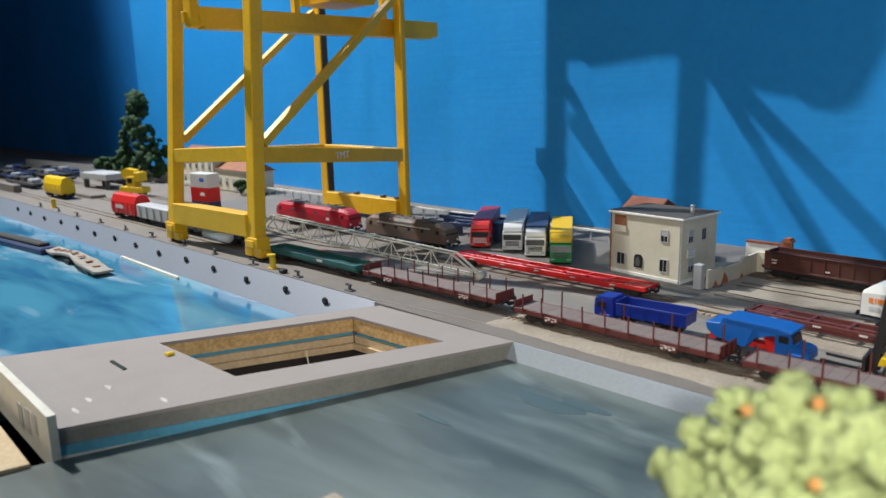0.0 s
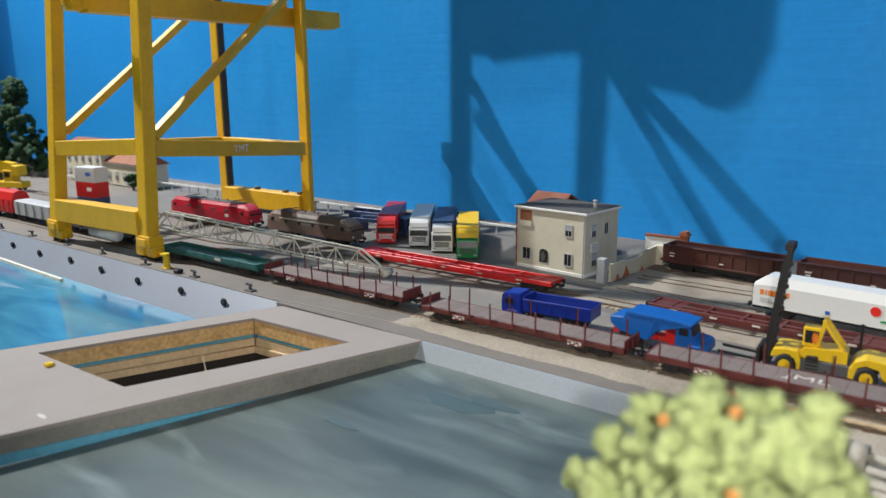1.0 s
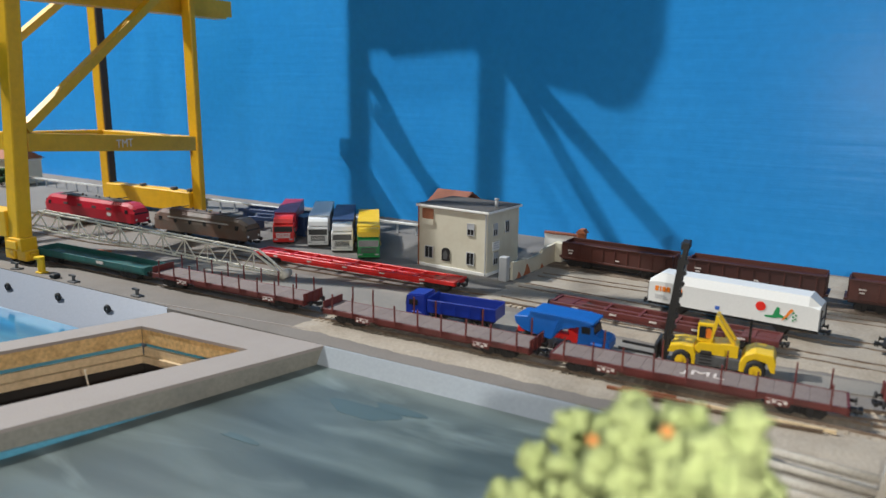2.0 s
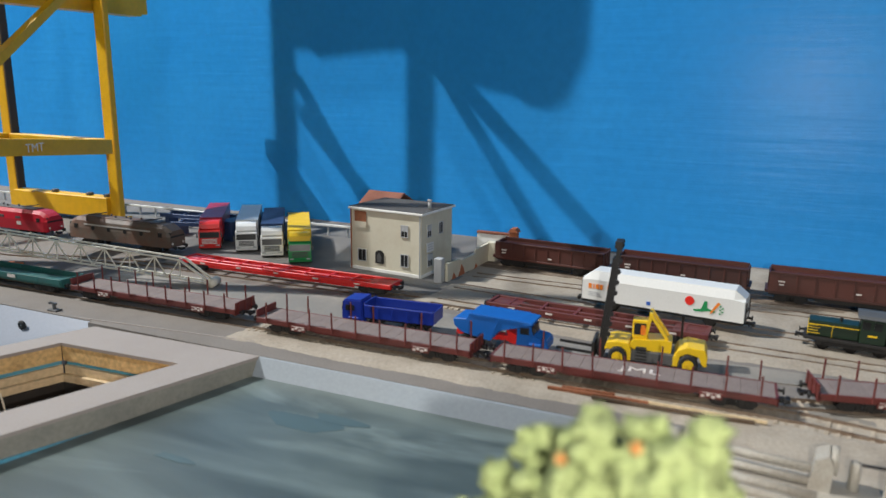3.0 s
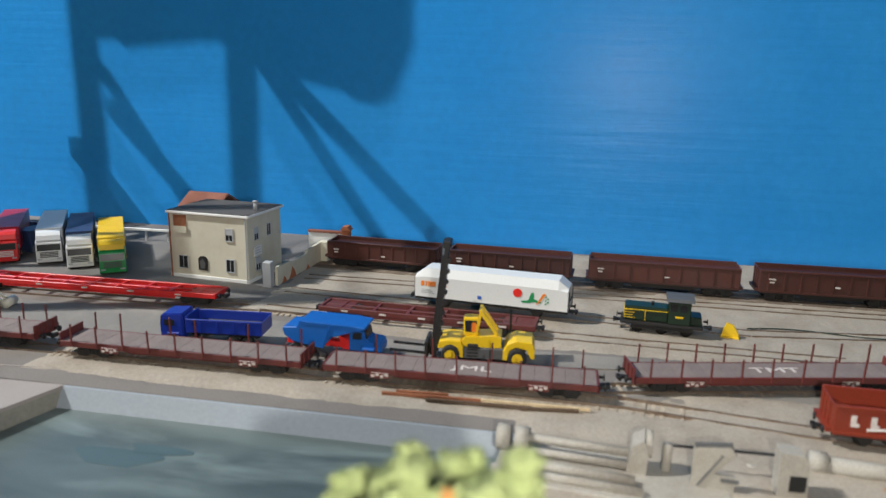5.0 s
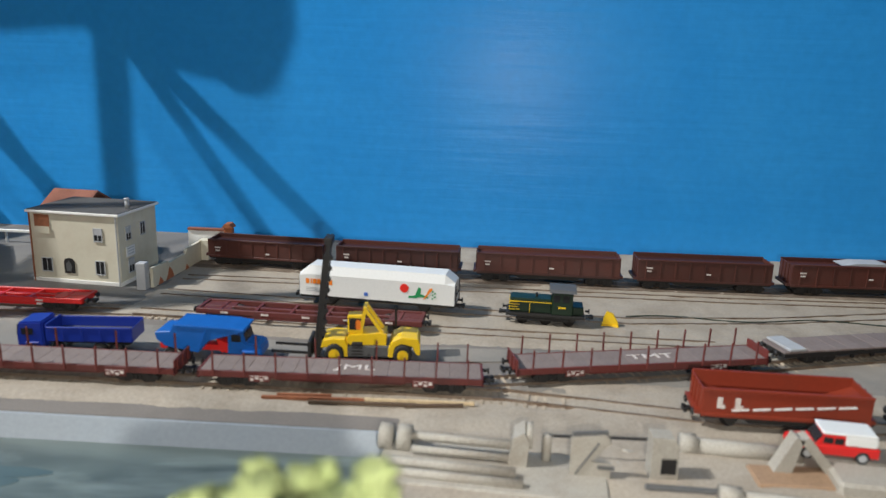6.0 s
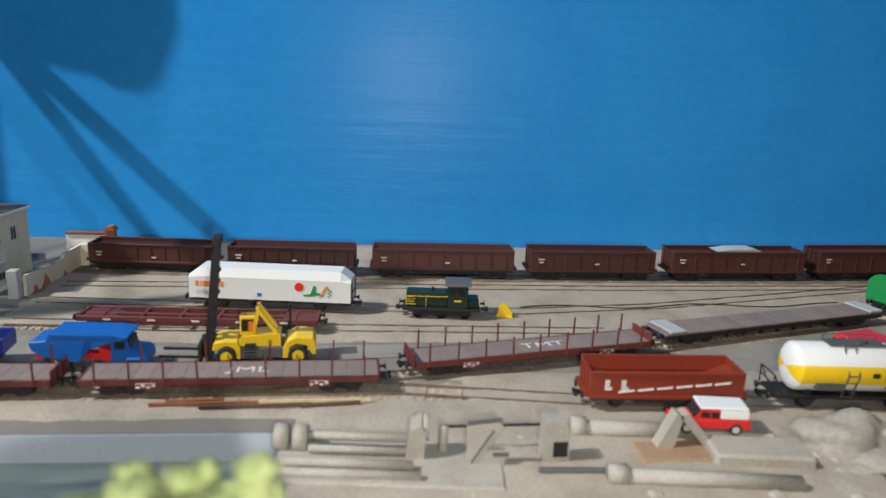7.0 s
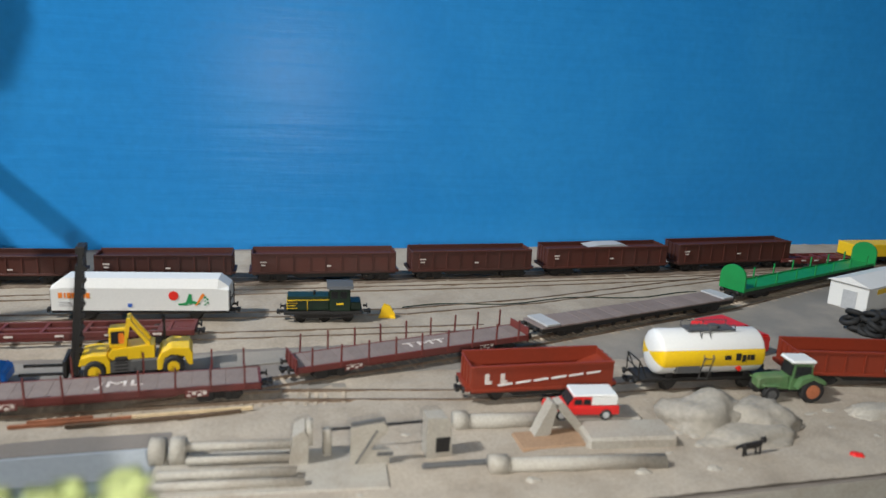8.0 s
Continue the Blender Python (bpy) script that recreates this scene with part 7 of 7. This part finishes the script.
part("plate", prism(nb(), [(-0.0125, 0.0), (0.0115, 0.002), (0.0125, 0.012), (0.000, 0.013), (0.0115, 0.026), (0.008, 0.031), (-0.0125, 0.028)], -0.0015, 0.0015), M_WRECK, t)
part("brace", bar(bar(nb(), (-0.009, -0.002, 0.004), (0.004, -0.002, 0.026), 0.0008, 0.001), (0.004, -0.002, 0.010), (0.014, -0.002, 0.010), 0.0014, 0.002), M_DGREY, t)
part("cap", bar(nb(), (-0.012, 0, 0.0285), (0.009, 0, 0.0315), 0.0018, 0.004), M_DGREY, t)
t = thing("scrap_box", 0.146, 0.500, 0.0, 2, "sand-coloured box with dark opening in the rubble", "scrap")
part("box", prism(nb(), [(-0.009, 0.0), (0.008, 0.0), (0.007, 0.024), (0.004, 0.029), (-0.009, 0.030)], -0.006, 0.006), M_WRECK, t)
part("opening", bx(nb(), -0.003, 0.0062, -0.0066, -0.0059, 0.006, 0.016), M_BLACK, t)
t = thing("scrap_pipe", 0.232, 0.467, 0.0, -6.5, "long pale pipe with flared end on the ground", "pipe")
part("tube", cy(nb(), (0, 0, 0.0050), 0.0048, 0.112, "x", 18), M_WRECK, t, "", True)
part("flare", cy(nb(), (-0.054, 0, 0.0058), 0.0062, 0.012, "x", 18), M_WRECK, t, "", True)
t = thing("scrap_pipe", 0.206, 0.530, 0.0, -5, "short sand-coloured pipe half buried", "pipe")
part("tube", cy(nb(), (0, 0, 0.0050), 0.0055, 0.070, "x", 18), M_WRECK, t, "", True)
part("flare", cy(nb(), (-0.036, 0, 0.0060), 0.0070, 0.010, "x", 18), M_WRECK, t, "", True)
t = thing("scrap_pipe", 0.160, 0.482, 0.0, -2, "dark iron bar lying in the sand", "bar")
part("bar", bx(nb(), -0.028, 0.028, -0.002, 0.002, 0.0, 0.005, 0.001), M_DGREY, t)
t = thing("scrap_stand", 0.232, 0.512, 0.0, 0, "pale two-legged stand leaning on rubble", "scrap")
part("leg", prism(nb(), [(-0.018, 0.0), (-0.006, 0.0), (0.000, 0.026), (-0.005, 0.028)], -0.005, 0.005), M_WRECK, t)
part("leg", prism(nb(), [(0.016, 0.004), (0.022, 0.006), (0.003, 0.028), (-0.003, 0.026)], -0.005, 0.005), M_WRECK, t)
part("foot_plate", bx(nb(), -0.030, 0.034, -0.020, 0.004, 0.0, 0.004, 0.001), M_CLAY, t, "orange brown plate under the stand")
t = thing("scrap_slab", 0.278, 0.500, 0.0, -6, "sand-coloured stepped block in the rubble", "scrap")
part("block", bx(nb(), -0.030, 0.034, -0.016, 0.012, 0.0, 0.010, 0.002), M_WRECK, t)
part("block", bx(nb(), -0.030, 0.020, 0.012, 0.036, 0.0, 0.0100, 0.002), M_WRECK, t)


def boulder(name, x, y, sx, sy, sz, seed, label, material=M_ROCK):
    bb = nb()
    bmesh.ops.create_icosphere(bb, subdivisions=4, radius=1.0)
    for v in bb.verts:
        d = 1 + 0.30 * noise.noise(v.co * 1.4 + Vector((seed, 0, 0))) + 0.12 * noise.noise(v.co * 4 + Vector((0, seed, 0))) + 0.05 * noise.noise(v.co * 11)
        v.co = Vector((v.co.x * sx * d, v.co.y * sy * d, max(-0.2, v.co.z) * sz * d))
    o = solid(name, bb, material, label, "rock", kind="", smooth=True)
    o.matrix_basis = pose(x, y, 0.0005)
    return o


boulder("boulder", 0.352, 0.512, 0.036, 0.024, 0.023, 3, "large grey boulder on the sandy shore")
boulder("boulder", 0.388, 0.503, 0.030, 0.022, 0.018, 8, "grey brown boulder beside another on the shore")
boulder("boulder", 0.370, 0.485, 0.040, 0.016, 0.010, 5, "low grey stone half sunk in sand")
boulder("boulder", 0.500, 0.505, 0.035, 0.012, 0.008, 9, "low sandy mound near the tractor", M_WRECK)
rg = random.Random(21)
for k in range(46):
    xx, yy = rg.uniform(-0.01, 0.55), rg.uniform(0.445, 0.53)
    s = rg.uniform(0.0015, 0.0045)
    boulder("stone", xx, yy, s * 1.5, s, s * 0.8, k, "small sand-coloured stone on the shore", M_WRECK)
# plain animal figure and a pink pebble
t = solid("animal_figure", nb(), M_BLACK, "small black animal figure standing on the sand", "figurine", kind="")
bb = nb()
bx(bb, -0.0085, 0.0075, -0.0018, 0.0018, 0.0050, 0.0092, 0.0012)
bx(bb, 0.0065, 0.0115, -0.0014, 0.0014, 0.0075, 0.0118, 0.0010)
for u in (-0.0075, -0.0050, 0.0035, 0.0065):
    bar(bb, (u, 0.0008 if u in (-0.0050, 0.0035) else -0.0008, 0.0060), (u + 0.0008, 0.0, 0.0), 0.0014, 0.0014)
bar(bb, (-0.0085, 0, 0.0085), (-0.0135, 0, 0.0062), 0.0012, 0.0012)
bb.to_mesh(t.data)
bb.free()
t.matrix_basis = pose(0.354, 0.463, 0.0022, 0, 0, 6)
boulder("pebble", 0.428, 0.450, 0.0055, 0.0045, 0.0042, 2, "bright pink red pebble on the shore", M_RED)

# ---------------------------------------------------------------- lime bushes in front
fs = nb()
bx(fs, -0.30, 0.60, 0.12, 0.28, WATER_Z - 0.01, WATER_Z + 0.009, 0.002)
solid("front_bank", fs, M_SAND, "sandy bank in front of the basin")


def bush(x, y, seed, lobes, label, berries, size=1.0):
    """A flocked bush; size scales it about the height of the eye."""
    def lift(h):
        return 0.239 - (0.239 - h) * size

    lobes = [(p * size, q * size, lift(h), r * size) for p, q, h, r in lobes]
    berries = [(p * size, q * size, lift(h)) for p, q, h in berries]
    t = thing("flowering_bush", x, y, WATER_Z + 0.009, 0, label, "bush", "lime bushes")
    rg = random.Random(seed)
    tk = nb()
    cs = []
    for (cx, cy_, cz, r) in lobes:
        cz -= 0.003
        bar(tk, (0, 0, 0), (cx * 0.7, cy_ * 0.7, cz - r * 0.3), 0.0035, 0.0035, True)
        for k in range(int(30 * (r / 0.02) ** 2)):
            d = Vector((rg.gauss(0, 1), rg.gauss(0, 1), rg.gauss(0, 1) + 0.3)).normalized()
            tuft = Vector((cx, cy_, cz)) + d * r * rg.uniform(0.60, 0.92)
            for j in range(11):
                e = Vector((rg.gauss(0, 1), rg.gauss(0, 1), rg.gauss(0, 1))).normalized() * r * rg.uniform(0.12, 0.30)
                cs.append(tuft + e + d * r * rg.choice((0.0, 0.0, 0.0, 0.12)))
    part("stem", tk, M_BARK, t)
    crown("crown", clump_mesh(seed, cs, 0.0031, 0.8, 2), M_LEAF, t)
    for p in berries:
        b = nb()
        bmesh.ops.create_icosphere(b, subdivisions=2, radius=0.0016)
        part("blossom", b, M_BERRY, t, "orange blossom", True, pose(p[0], p[1], p[2] - 0.003))


bush(-0.0167, 0.255, 2, ((-0.004, 0.0, 0.152, 0.014), (-0.022, 0.0, 0.144, 0.013), (-0.034, 0.002, 0.130, 0.011), (0.016, -0.004, 0.150, 0.014), (-0.004, -0.004, 0.132, 0.023), (0.018, 0.0, 0.124, 0.025), (-0.016, 0.0, 0.110, 0.026)),
     "lime green flocked bush with orange blossoms", ((0.004, -0.022, 0.1700), (-0.013, -0.020, 0.1625), (0.006, -0.026, 0.1520)), 1.12)
bush(-0.100, 0.205, 4, ((0.0, 0.0, 0.083, 0.016), (0.020, 0.0, 0.078, 0.013), (-0.02, 0.0, 0.072, 0.014), (0.0, 0.0, 0.056, 0.024)),
     "low lime green flocked bush by the basin", ((0.004, -0.017, 0.090),))

# loose timber beside the front track
for k, (xa, ya, xb, yb) in enumerate(((-0.125, 0.574, -0.050, 0.577), (-0.090, 0.570, -0.012, 0.573), (-0.060, 0.578, 0.030, 0.580), (-0.115, 0.579, -0.075, 0.581), (-0.02, 0.571, 0.022, 0.576))):
    b = nb()
    bar(b, (xa, ya, 0.0038), (xb, yb, 0.0040), 0.0022, 0.0022)
    solid("timber_strip", b, (M_WOODRED, M_BARK, M_OSB2)[k % 3], "thin brown timber strip lying beside the track", "timber", kind="")
